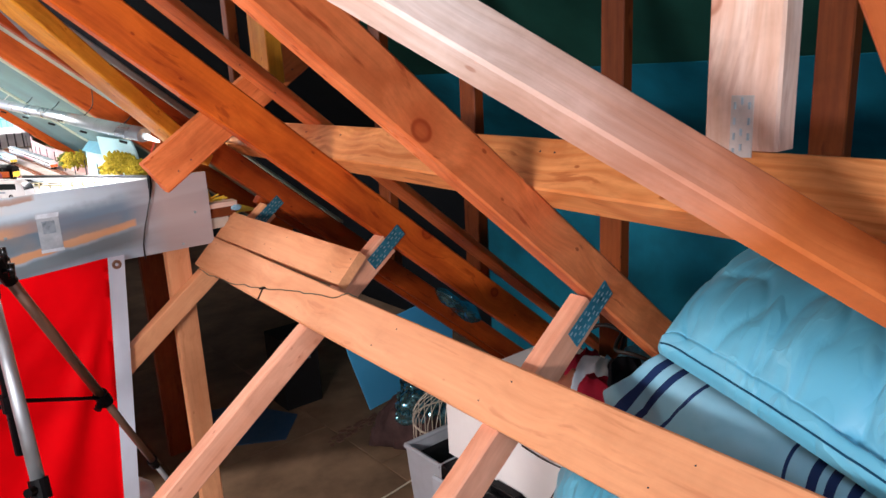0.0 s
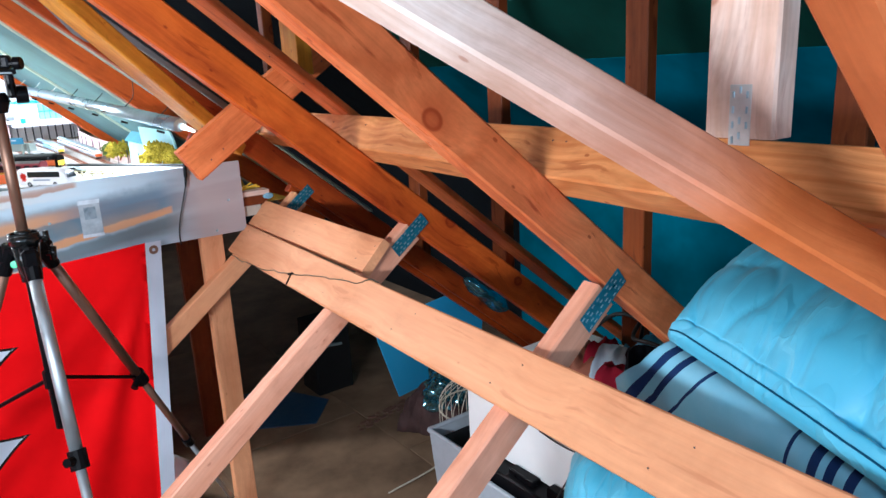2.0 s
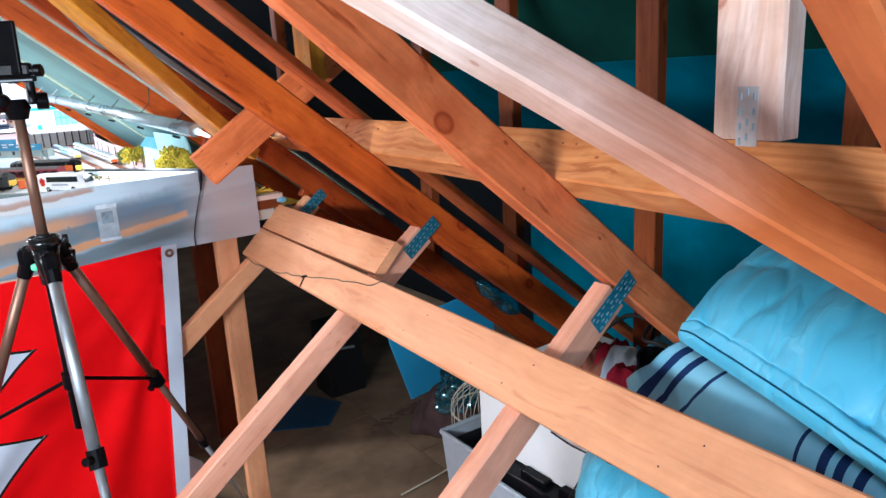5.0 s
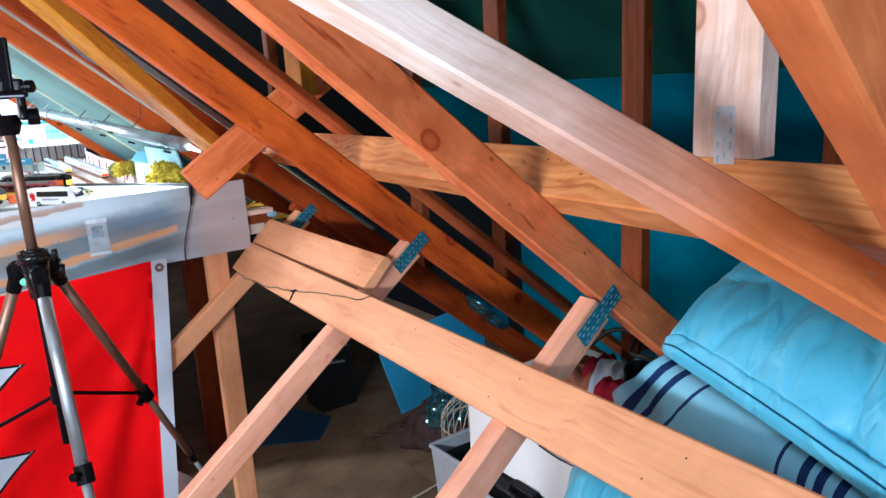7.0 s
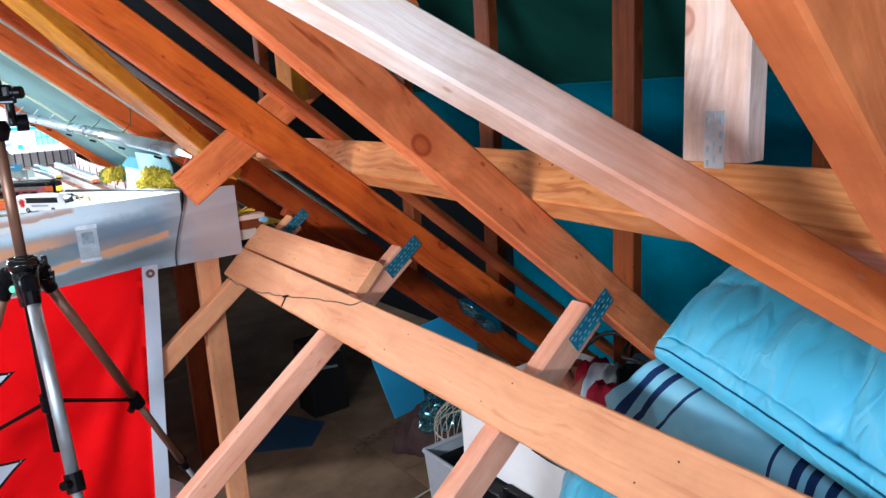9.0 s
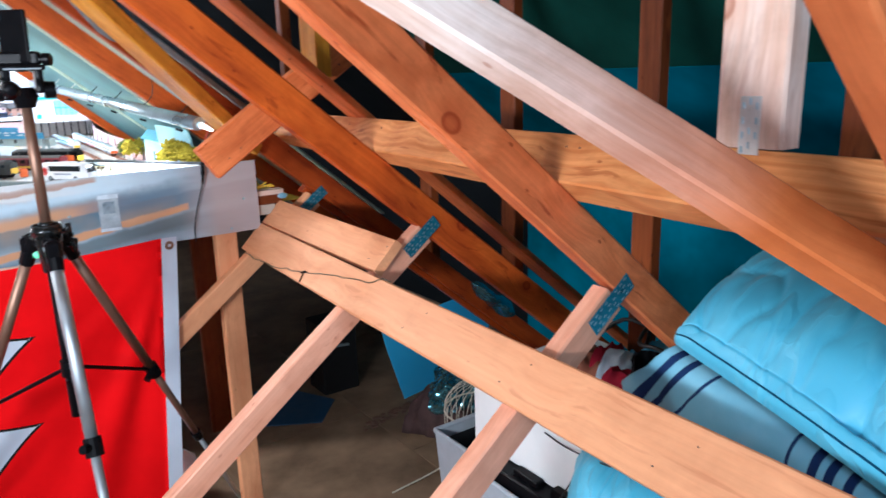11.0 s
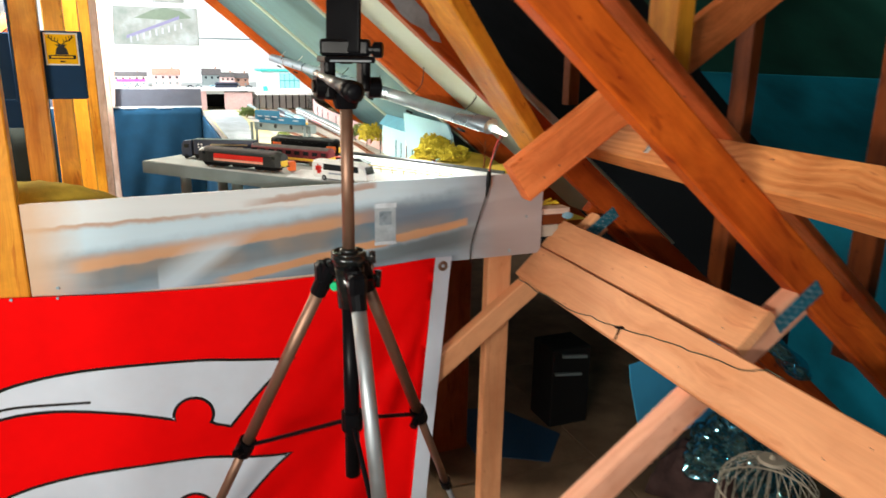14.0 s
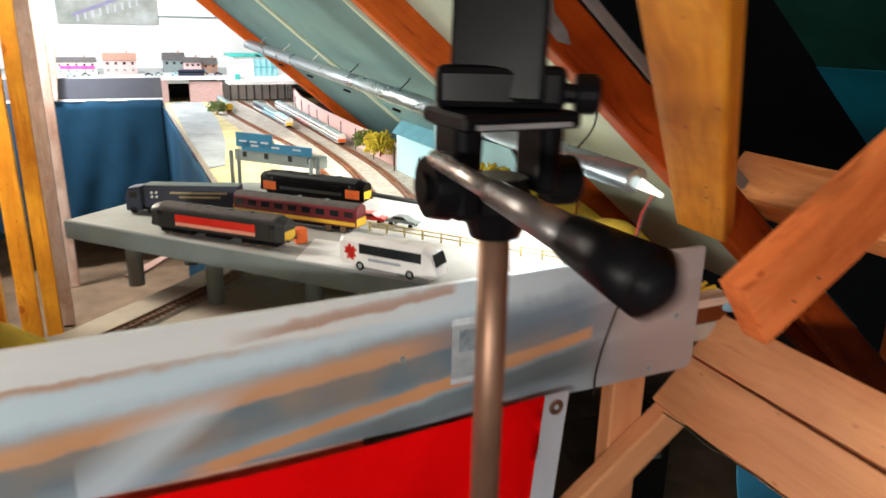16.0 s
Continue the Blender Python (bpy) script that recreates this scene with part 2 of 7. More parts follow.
BOXWHITE = plain("white_carton", (0.86, 0.86, 0.84), 0.55, var=0.06, scale=8)
SHEETBLUE = plain("pale_blue_sheet", (0.10, 0.56, 1.0), 0.35, var=0.05, scale=4)
TARP = plain("blue_tarpaulin", (0.012, 0.05, 0.11), 0.5)
PAPER = plain("white_paper", (0.75, 0.76, 0.78), 0.7)
GOLD = plain("flag_gold", (0.78, 0.46, 0.02), 0.8)
FLAGBLACK = plain("flag_black", (0.012, 0.010, 0.010), 0.8)
FLAGWHITE = plain("flag_white", (0.64, 0.70, 0.80), 0.85, var=0.08, scale=6, bmp=0.2, fine=700)
FLAGRED = plain("flag_red", (0.88, 0.002, 0.003), 0.62, var=0.10, scale=5, bmp=0.2, fine=700)
FLAGRED.node_tree.nodes["Principled BSDF"].inputs["Specular IOR Level"].default_value = 0.03
REDWIRE = plain("red_wire", (0.6, 0.02, 0.02), 0.4)
LED = glow("led_strip", (1.0, 0.95, 0.82), 4.0)


def foil():
    """Crumpled clear wrap with sharp glints."""
    m, n, l, b = nodes_of("crumpled_clear_wrap")
    v, _ = shifted(n, l, (1, 1, 1))
    b.inputs["Base Color"].default_value = (0.16, 0.40, 0.50, 1)
    b.inputs["Metallic"].default_value, b.inputs["Roughness"].default_value = 0.9, 0.10
    bump(n, l, b, noise_tex(n, l, v, 16, 1, 0.5), 0.5, 0.03)
    return m


def fascia_paint():
    """Grey undercoat brushed over bare hardboard: a long bare streak, a painted-in reflection streak above it, a whiter
    top coat and bare ends.
    """
    m, n, l, b = nodes_of("brushed_grey_hardboard")
    tc = n.new("ShaderNodeTexCoord")
    ob = tc.outputs["Object"]
    mp = n.new("ShaderNodeMapping")
    mp.inputs["Scale"].default_value = (2.2, 1, 14)
    mp.inputs["Rotation"].default_value = (0, radians(8), 0)
    l.new(ob, mp.inputs[0])
    soft = noise_tex(n, l, mp.outputs[0], 1.1, 3, 0.5)
    wav = noise_tex(n, l, ob, 26, 3, 0.6)
    big = noise_tex(n, l, ob, 5, 3, 0.5)
    mp2 = n.new("ShaderNodeMapping")
    mp2.inputs["Scale"].default_value = (2, 1, 30)
    l.new(ob, mp2.inputs[0])
    g = noise_tex(n, l, mp2.outputs[0], 2.0, 4)

    def band(ax, az, c, stops, wave):
        """How far a place lies in a strip along a line a x + b z + c, with a wavy edge."""
        d = n.new("ShaderNodeVectorMath")
        d.operation = "DOT_PRODUCT"
        d.inputs[1].default_value = (ax, 0, az)
        l.new(ob, d.inputs[0])
        a = n.new("ShaderNodeMath")
        a.operation, a.inputs[1].default_value, a.inputs[2].default_value = "MULTIPLY_ADD", wave, c - wave / 2
        l.new(wav, a.inputs[0])
        s = n.new("ShaderNodeMath")
        s.operation = "ADD"
        l.new(d.outputs["Value"], s.inputs[0])
        l.new(a.outputs[0], s.inputs[1])
        s2 = n.new("ShaderNodeMath")
        s2.operation, s2.inputs[1].default_value = "ADD", 0.5
        l.new(s.outputs[0], s2.inputs[0])
        return ramp(n, l, s2.outputs[0], [(0.5 + p, (v, v, v)) for p, v in stops])

    def both(a, b_):
        x = n.new("ShaderNodeMix")
        x.data_type, x.blend_type = "RGBA", "MULTIPLY"
        x.inputs[0].default_value = 1.0
        l.new(a, x.inputs[6])
        l.new(b_, x.inputs[7])
        return x.outputs[2]

    c = ramp(n, l, soft, [(0.32, (0.20, 0.29, 0.36)), (0.50, (0.33, 0.45, 0.54)), (0.68, (0.48, 0.63, 0.74))])
    bare = ramp(n, l, big, [(0.3, (0.62, 0.29, 0.12)), (0.7, (0.70, 0.40, 0.22))])
    # whiter coat towards the upper left
    c = mix(n, l, both(band(-0.10, 1, -1.085, [(-0.014, 0.0), (0.010, 0.9)], 0.02), band(-1, 0, 0.46, [(-0.12, 0.0), (0.10, 0.95)], 0.05)), c, (0.66, 0.84, 0.95))
    c = mix(n, l, both(band(-0.03, 1, -1.120, [(-0.003, 0.0), (0.003, 0.92)], 0.014), band(-1, 0, 0.22, [(-0.12, 0.0), (0.10, 1.0)], 0.05)), c, (0.80, 0.84, 0.85))
    # thin, darker coat below each streak
    c = mix(n, l, both(band(-0.10, 1, -1.058, [(-0.075, 0.0), (-0.05, 0.85), (-0.014, 0.9), (-0.010, 0.0)], 0.012), band(1, 0, 0.33, [(-0.02, 0.0), (0.05, 1.0)], 0.02)), c, ramp(n, l, big, [(0.42, (0.13, 0.20, 0.25)), (0.58, (0.30, 0.24, 0.19))]))
    c = mix(n, l, both(band(-0.16, 1, -0.973, [(-0.070, 0.0), (-0.045, 0.85), (-0.020, 0.85), (-0.012, 0.0)], 0.012), both(band(1, 0, -0.15, [(-0.1, 0.0), (0.05, 1.0)], 0.02), band(-1, 0, 0.575, [(0.0, 0.0), (0.03, 1.0)], 0.004))), c, (0.13, 0.18, 0.20))
    # dark waterline under the white coat
    c = mix(n, l, both(band(-0.03, 1, -1.120, [(-0.010, 0.0), (-0.003, 0.85), (0.001, 0.85), (0.002, 0.0)], 0.014), band(-1, 0, 0.12, [(-0.05, 0.0), (0.3, 0.95)], 0.3)), c, (0.50, 0.26, 0.13))
    # upper streak: reflection of timbers painted in; lower streak and top patch: bare
    c = mix(n, l, both(band(-0.10, 1, -1.058, [(-0.016, 0.0), (-0.011, 0.95), (0.006, 0.9), (0.024, 0.0)], 0.014), both(band(1, 0, 0.33, [(-0.02, 0.0), (0.02, 1.0)], 0.02), band(-1, 0, 0.30, [(-0.12, 0.0), (0.1, 1.0)], 0.02))), c, bare)
    c = mix(n, l, both(band(-0.16, 1, -0.973, [(-0.012, 0.0), (-0.009, 0.97), (0.008, 0.95), (0.012, 0.0)], 0.012), both(band(1, 0, 0.04, [(-0.03, 0.0), (0.02, 1.0)], 0.02), band(-1, 0, 0.540, [(0.0, 0.0), (0.006, 1.0)], 0.010))), c, bare)
    c = mix(n, l, both(band(-0.09, 1, -1.132, [(-0.008, 0.0), (-0.004, 0.85), (0.006, 0.7), (0.012, 0.0)], 0.016), both(band(1, 0, -0.06, [(-0.06, 0.0), (0.02, 1.0)], 0.06), band(-1, 0, 0.31, [(0.0, 0.0), (0.01, 1.0)], 0.02))), c, (0.46, 0.27, 0.18))
    # pale wiped wedge low down
    c = mix(n, l, both(band(-0.72, 1, -1.079, [(-0.045, 0.0), (-0.01, 0.8), (0.012, 0.7), (0.06, 0.0)], 0.006), both(band(1, 0, 0.174, [(0.0, 0.0), (0.003, 1.0)], 0.0), band(0, -1, 1.055, [(-0.02, 0.0), (0.01, 1.0)], 0.0))), c, (0.62, 0.76, 0.86))
    # blue-grey smudge above the lower streak
    c = mix(n, l, both(band(-0.10, 1, -1.022, [(-0.02, 0.0), (0.015, 0.75), (0.04, 0.7), (0.07, 0.0)], 0.02), both(band(1, 0, -0.27, [(-0.03, 0.0), (0.08, 1.0)], 0.06), band(-1, 0, 0.55, [(-0.05, 0.0), (0.05, 1.0)], 0.05))), c, (0.10, 0.18, 0.27))
    # bare ends
    c = mix(n, l, band(-1, 0, -0.36, [(-0.06, 0.0), (0.03, 0.85)], 0.03), c, (0.72, 0.48, 0.30))
    c = mix(n, l, band(1, 0, -0.56, [(-0.05, 0.0), (0.06, 0.85)], 0.03), c, (0.44, 0.36, 0.35))
    c = mix(n, l, 0.18, c, ramp(n, l, g, [(0.3, (0.80, 0.80, 0.80)), (0.7, (1, 1, 1))]), "MULTIPLY")
    l.new(c, b.inputs["Base Color"])
    b.inputs["Roughness"].default_value = 0.28
    b.inputs["Specular IOR Level"].default_value = 0.6
    bump(n, l, b, g, 0.08)
    return m


def poster(name, ground, hill, streak):
    """A printed landscape: sky, hill and a pale diagonal line of arches."""
    m, n, l, b = nodes_of(name)
    v, _ = shifted(n, l, (1, 1, 1))
    f = noise_tex(n, l, v, 9, 5)
    l.new(ramp(n, l, f, [(0.3, hill), (0.5, ground), (0.7, streak)]), b.inputs["Base Color"])
    b.inputs["Roughness"].default_value = 0.5
    return m


def satin(name, deep, light):
    """Shiny quilted cotton with fine puckers and long soft creases."""
    m, n, l, b = nodes_of(name)
    v, _ = shifted(n, l, (1, 1, 1))
    mp = n.new("ShaderNodeMapping")
    mp.inputs["Rotation"].default_value = (0, radians(-25), radians(38))
    mp.inputs["Scale"].default_value = (2.0, 9.0, 5.0)
    l.new(v, mp.inputs["Vector"])
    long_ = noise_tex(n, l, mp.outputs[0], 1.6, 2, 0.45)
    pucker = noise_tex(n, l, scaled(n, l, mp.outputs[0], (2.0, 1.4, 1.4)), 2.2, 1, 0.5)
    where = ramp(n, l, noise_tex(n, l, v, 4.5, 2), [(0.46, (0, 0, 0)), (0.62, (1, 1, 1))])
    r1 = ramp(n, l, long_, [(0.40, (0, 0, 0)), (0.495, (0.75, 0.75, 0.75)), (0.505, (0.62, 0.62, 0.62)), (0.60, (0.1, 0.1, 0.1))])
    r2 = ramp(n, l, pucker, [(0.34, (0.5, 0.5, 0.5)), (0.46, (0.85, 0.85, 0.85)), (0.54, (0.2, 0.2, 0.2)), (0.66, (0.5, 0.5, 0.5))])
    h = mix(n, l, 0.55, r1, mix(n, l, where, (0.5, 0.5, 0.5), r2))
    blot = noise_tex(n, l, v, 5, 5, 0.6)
    # crease ridges paler: their highlights are put into the base colour
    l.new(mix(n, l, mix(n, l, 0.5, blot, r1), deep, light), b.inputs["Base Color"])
    b.inputs["Roughness"].default_value = 0.42
    b.inputs["Specular IOR Level"].default_value = 0.35
    b.inputs["Sheen Weight"].default_value = 0.08
    bump(n, l, b, h, 0.8, 0.011)
    return m


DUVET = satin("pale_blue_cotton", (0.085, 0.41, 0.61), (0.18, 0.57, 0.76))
WRAP = foil()
FASCIA = fascia_paint()
POSTER = poster("landscape_print", (0.27, 0.28, 0.25), (0.17, 0.20, 0.17), (0.38, 0.40, 0.40))
PRINT2 = poster("street_print", (0.45, 0.40, 0.36), (0.30, 0.12, 0.08), (0.60, 0.62, 0.64))


# ---------- builders ----------
def part(name, bm, material, parent=None, label="", m=None, smooth=False):
    """Links a bmesh as one mesh object, under parent if given; m places it in the world."""
    me = bpy.data.meshes.new(name)
    bm.normal_update()
    bm.to_mesh(me)
    bm.free()
    mats = material if isinstance(material, (list, tuple)) else [material]
    for x in mats:
        me.materials.append(x)
    if smooth:
        for p in me.polygons:
            p.use_smooth = True
    ob = new(name, me)
    return hang(ob, parent, label, m)


def hang(ob, parent=None, label="", m=None):
    m = m or Matrix()
    if parent:
        ob.parent = parent
        ob.matrix_basis = world_of(parent).inverted() @ m
    else:
        ob.matrix_basis = m
    if label:
        ob["label"] = label
    return ob


def world_of(ob):
    m = ob.matrix_basis.copy()
    while ob.parent:
        ob = ob.parent
        m = ob.matrix_basis @ m
    return m


def thing(name, m, label, category, group="", kind=""):
    ob = new(name)
    ob.matrix_basis = m if isinstance(m, Matrix) else Matrix.Translation(m)
    return tagged(ob, label, category, group, kind)


def soften(bm, w, seg=1):
    if w:
        bmesh.ops.bevel(bm, geom=bm.edges[:], offset=w, segments=seg, affect="EDGES", profile=0.5)
    return bm


def box(x0, x1, y0, y1, z0, z1, bevel=0.0, seg=1):
    bm = bmesh.new()
    bmesh.ops.create_cube(bm, size=1.0, matrix=Matrix.LocRotScale(((x0 + x1) / 2, (y0 + y1) / 2, (z0 + z1) / 2), None, (x1 - x0, y1 - y0, z1 - z0)))
    return soften(bm, bevel, seg)


def axes(p0, p1, a):
    """A frame with its x from p0 to p1 and its y as near to a as may be, at p0."""
    p0, p1 = Vector(p0), Vector(p1)
    d = (p1 - p0).normalized()
    a = Vector(a)
    a = (a - d * a.dot(d)).normalized()
    m = Matrix((d, a, d.cross(a))).transposed().to_4x4()
    m.translation = p0
    return m, (p1 - p0).length


def timber(name, p0, p1, a, wa, wb, material, parent=None, label="", bevel=0.003):
    """A squared timber from p0 to p1 (its axis), wa wide along a and wb across; grain along it, slightly out of true."""
    m, length = axes(p0, p1, a)
    bm = bmesh.new()
    n = max(2, int(length / 0.12))
    rings = []
    seed = sum(abs(v) for v in (*p0, *p1)) * 7.0
    for i in range(n + 1):
        x = length * i / n
        dy = 0.0012 * math.sin(seed + 3.1 * x)
        dz = 0.0012 * math.cos(seed * 1.7 + 2.3 * x)
        b = bevel
        ring = []
        for sy, sz in ((-1, -1), (1, -1), (1, 1), (-1, 1)):
            y, z = sy * wa / 2, sz * wb / 2
            c = [(y, z - sz * b), (y - sy * b, z)]
            if sy * sz < 0:
                c.reverse()
            for yy, zz in (c if (sy, sz) in ((-1, -1), (1, 1)) else c):
                ring.append((yy + dy, zz + dz))
        # order round the axis
        ring.sort(key=lambda q: math.atan2((q[1] - dz) / wb, (q[0] - dy) / wa))
        rings.append([bm.verts.new((x, q[0], q[1])) for q in ring])
    for r0, r1 in zip(rings, rings[1:]):
        for k in range(8):
            bm.faces.new((r0[k], r0[(k + 1) % 8], r1[(k + 1) % 8], r1[k]))
    bm.faces.new(rings[0][::-1])
    bm.faces.new(rings[-1])
    bmesh.ops.recalc_face_normals(bm, faces=bm.faces[:])
    return part(name, bm, material, parent, label, m)


def rod(p0, p1, r0, r1=None, seg=14, cap=True):
    """A round bar as a bmesh in world coordinates."""
    p0, p1 = Vector(p0), Vector(p1)
    d = p1 - p0
    bm = bmesh.new()
    m = Matrix.Translation((p0 + p1) / 2) @ d.to_track_quat("Z", "Y").to_matrix().to_4x4()
    bmesh.ops.create_cone(bm, cap_ends=cap, segments=seg, radius1=r0, radius2=r0 if r1 is None else r1, depth=d.length, matrix=m)
    return bm


def join(*bms):
    out = bmesh.new()
    for b in bms:
        me = bpy.data.meshes.new("tmp")
        b.to_mesh(me)
        b.free()
        out.from_mesh(me)
        bpy.data.meshes.remove(me)
    return out


def pipe(name, pts, r, material, parent=None, label="", seg=6):
    """A cable through pts, as a mesh."""
    pts = [Vector(p) for p in pts]
    # smooth the run
    fine = []
    for i in range(len(pts) - 1):
        a, b = pts[max(i - 1, 0)], pts[min(i + 2, len(pts) - 1)]
        for k in range(5):
            t = k / 5
            p, q = pts[i], pts[i + 1]
            fine.append(0.5 * ((2 * p) + (q - a) * t + (2 * a - 5 * p + 4 * q - b) * t * t + (3 * p - a - 3 * q + b) * t ** 3))
    fine.append(pts[-1])
    bm = bmesh.new()
    rings = []
    for i, p in enumerate(fine):
        d = (fine[min(i + 1, len(fine) - 1)] - fine[max(i - 1, 0)]).normalized()
        u = d.orthogonal().normalized()
        w = d.cross(u)
        rings.append([bm.verts.new(p + r * (u * math.cos(6.2832 * k / seg) + w * math.sin(6.2832 * k / seg))) for k in range(seg)])
    for r0, r1 in zip(rings, rings[1:]):
        best = min(range(seg), key=lambda s: (r0[0].co - r1[s].co).length)
        for k in range(seg):
            bm.faces.new((r0[k], r0[(k + 1) % seg], r1[(k + 1 + best) % seg], r1[(k + best) % seg]))
    bmesh.ops.recalc_face_normals(bm, faces=bm.faces[:])
    return part(name, bm, material, parent, label, smooth=True)


def loft(sections, close=True):
    """Skin through equal rings of points."""
    bm = bmesh.new()
    rings = [[bm.verts.new(p) for p in s] for s in sections]
    k = len(rings[0])
    for r0, r1 in zip(rings, rings[1:]):
        for i in range(k):
            bm.faces.new((r0[i], r0[(i + 1) % k], r1[(i + 1) % k], r1[i]))
    if close:
        bm.faces.new(rings[0][::-1])
        bm.faces.new(rings[-1])
    bmesh.ops.recalc_face_normals(bm, faces=bm.faces[:])
    return bm


def lump(name, m, size, power, amp, freq, material, parent=None, label="", seg=(40, 24), seed=0.0):
    """A soft, creased bundle: a rounded block with uneven swelling."""
    bm = bmesh.new()
    bmesh.ops.create_uvsphere(bm, u_segments=seg[0], v_segments=seg[1], radius=1.0)
    for v in bm.verts:
        p = v.co.copy()
        k = sum(abs(c) ** power for c in p) ** (-1.0 / power)
        q = Vector((p.x * k * size[0], p.y * k * size[1], p.z * k * size[2]))
        s = noise.noise(q * freq + Vector((seed, 0, 0))) * amp + abs(noise.noise(q * freq * 2.7 + Vector((0, seed, 3)))) * amp * 0.5
        v.co = q + p.normalized() * s
    return part(name, bm, material, parent, label, m, smooth=True)


def plate_of(points, z0, z1, bevel=0.0):
    bm = loft([[(x, y, z) for x, y in points] for z in (z0, z1)])
    return soften(bm, bevel)


# ---------- setting ----------
PITCH = 0.83
EASTC = 2.95


def slab_on_slope(y0, y1, c0, c1, x0, x1):
    """A sloping sheet between the planes z = c0 - PITCH x and z = c1 - PITCH x."""
    return loft([[(x, y, c - PITCH * x) for x, c in ((x0, c0), (x1, c0), (x1, c1), (x0, c1))] for y in (y0, y1)])


tagged(part("floor", box(-3.2, 2.4, -2.6, 7.6, -0.05, -0.004), CHIP), "dusty brown chipboard loft floor", "floor", kind="structure")
tagged(part("roof_lining_east", slab_on_slope(-2.6, 2.75, EASTC, EASTC + 0.05, -1.2, 2.4), FELT), "dark green roofing felt over the outer rafters", "roof", kind="structure")
# far felt is near-black: the shade of the far bays is in its colour
tagged(part("roof_lining_far", slab_on_slope(2.752, 7.6, EASTC, EASTC + 0.05, -1.2, 2.4), DARKFELT), "roofing felt over the far outer rafters, shade put into its colour", "roof", kind="structure")
tagged(part("roof_lining_lap", slab_on_slope(-2.6, 2.75, EASTC - 0.0055, EASTC - 0.004, 1.858, 2.399), FELT_TEAL), "teal roofing felt lapped below the green sheet", "roof", kind="structure")
bm = loft([[(x, y, z) for x, z in ((-1.2, EASTC + 0.996), (-3.2, EASTC - 0.664), (-3.2, EASTC - 0.6), (-1.2, EASTC + 1.05))] for y in (-2.6, 7.6)])
tagged(part("roof_lining_west", bm, WHITE), "white lined far roof slope", "roof", kind="structure")
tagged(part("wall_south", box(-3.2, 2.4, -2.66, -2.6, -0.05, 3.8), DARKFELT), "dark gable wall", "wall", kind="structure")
tagged(part("wall_north", box(-3.2, 2.4, 7.1, 7.16, -0.05, 3.8), WHITE), "white boarded gable wall above the railway", "wall", kind="structure")
tagged(part("wall_west", box(-3.25, -3.2, -2.6, 7.1, -0.05, 2.2), WHITE), "white low wall", "wall", kind="structure")
tagged(part("wall_east", box(2.4, 2.45, -2.6, 2.62, -0.05, 1.2), FELT_TEAL), "teal felted eaves wall", "wall", kind="structure")
# same near-black here, standing for the shade beyond the trusses
tagged(part("wall_east_far", box(2.4, 2.45, 2.621, 7.1, -0.05, 1.2), DARKFELT), "eaves wall beyond the trusses, shade put into its dark colour", "wall", kind="structure")

# chipboard floor panels near the walker
fl = bpy.data.objects["floor"]
for i in range(4):
    for j in range(4):
        x0, y0 = -0.55 + 0.61 * i, 0.0 + 1.22 * j - (0.4 if i % 2 else 0.0)
        part("floor_panel", box(x0, x0 + 0.605, y0, y0 + 1.215, -0.003, 0.0, 0.0015), CHIP, fl)

# ---------- roof trusses ----------
def nail_plate(parent, m, length, width, material=GALV, slot=SLOT):
    """A pressed connector plate: m has its middle, x along it and z off the timber."""
    bm = box(-length / 2, length / 2, -width / 2, width / 2, 0.0, 0.0016, 0.0004)
    plate = part("nail_plate", bm, material, parent, "punched galvanised connector plate", m)
    slots = []
    n, rows = max(3, int(length / 0.0125)), max(3, int(width / 0.008))
    for i in range(n):
        for j in range(rows):
            if (i + 2 * j) % 5 == 4:
                continue
            x, y = -length / 2 + (i + 0.35 + 0.3 * (j % 2)) * length / n, (j - (rows - 1) / 2) * width / rows * 0.95
            slots.append(box(x - 0.0036, x + 0.0036, y - 0.0013, y + 0.0013, 0.0012, 0.0024, 0.0004))
    part("punched_teeth", join(*slots), slot, plate, "", m)
    return plate


def truss(y, stud, web, x0, x1, wood_r, label, low, depth, dx=0.0):
    c = y + 0.018
    t = thing("roof_truss", (-0.46, c, 0.0), label, "roof truss", "roof trusses")
    mid = low + depth / 2 * math.sqrt(1 + PITCH ** 2)
    timber("rafter", (x0, c, mid - PITCH * x0), (x1, c, mid - PITCH * x1), (0, 1, 0), 0.036, depth, wood_r, t)
    if web:
        timber("web", (-0.45 + dx, c, 0.0), (0.905 + dx, c, 1.03), (0, 1, 0), 0.036, 0.056, PINE_WEB if y < 1.5 else PINE_ROSE, t)
        d = Vector((0.80, 0, 0.605)).normalized()
        m = Matrix((d, Vector((0.605, 0, -0.80)), Vector((0, -1, 0)))).transposed().to_4x4()
        m.translation = (0.895 + dx, y - 0.0006, 1.025)
        nail_plate(t, m, 0.112, 0.034, PLATE_DARK, GALV)
    if stud:
        # nearest stud in a darker pine that offsets the close lamp
        timber("stud", (-0.440, c, 0.0), (-0.440, c, 2.13), (0, 1, 0), 0.036, 0.061, PINE_BROWN if y < 1.5 else PINE_GOLD, t)
    return t


TY = [0.117, 0.70, 1.335, 1.992, 2.60, 4.45]
RAFTER_LOW = [1.737, 1.758, 1.787, 1.828, 1.845, 1.803]
RAFTER_DEPTH = [0.067, 0.067, 0.076, 0.069, 0.083, 0.083]
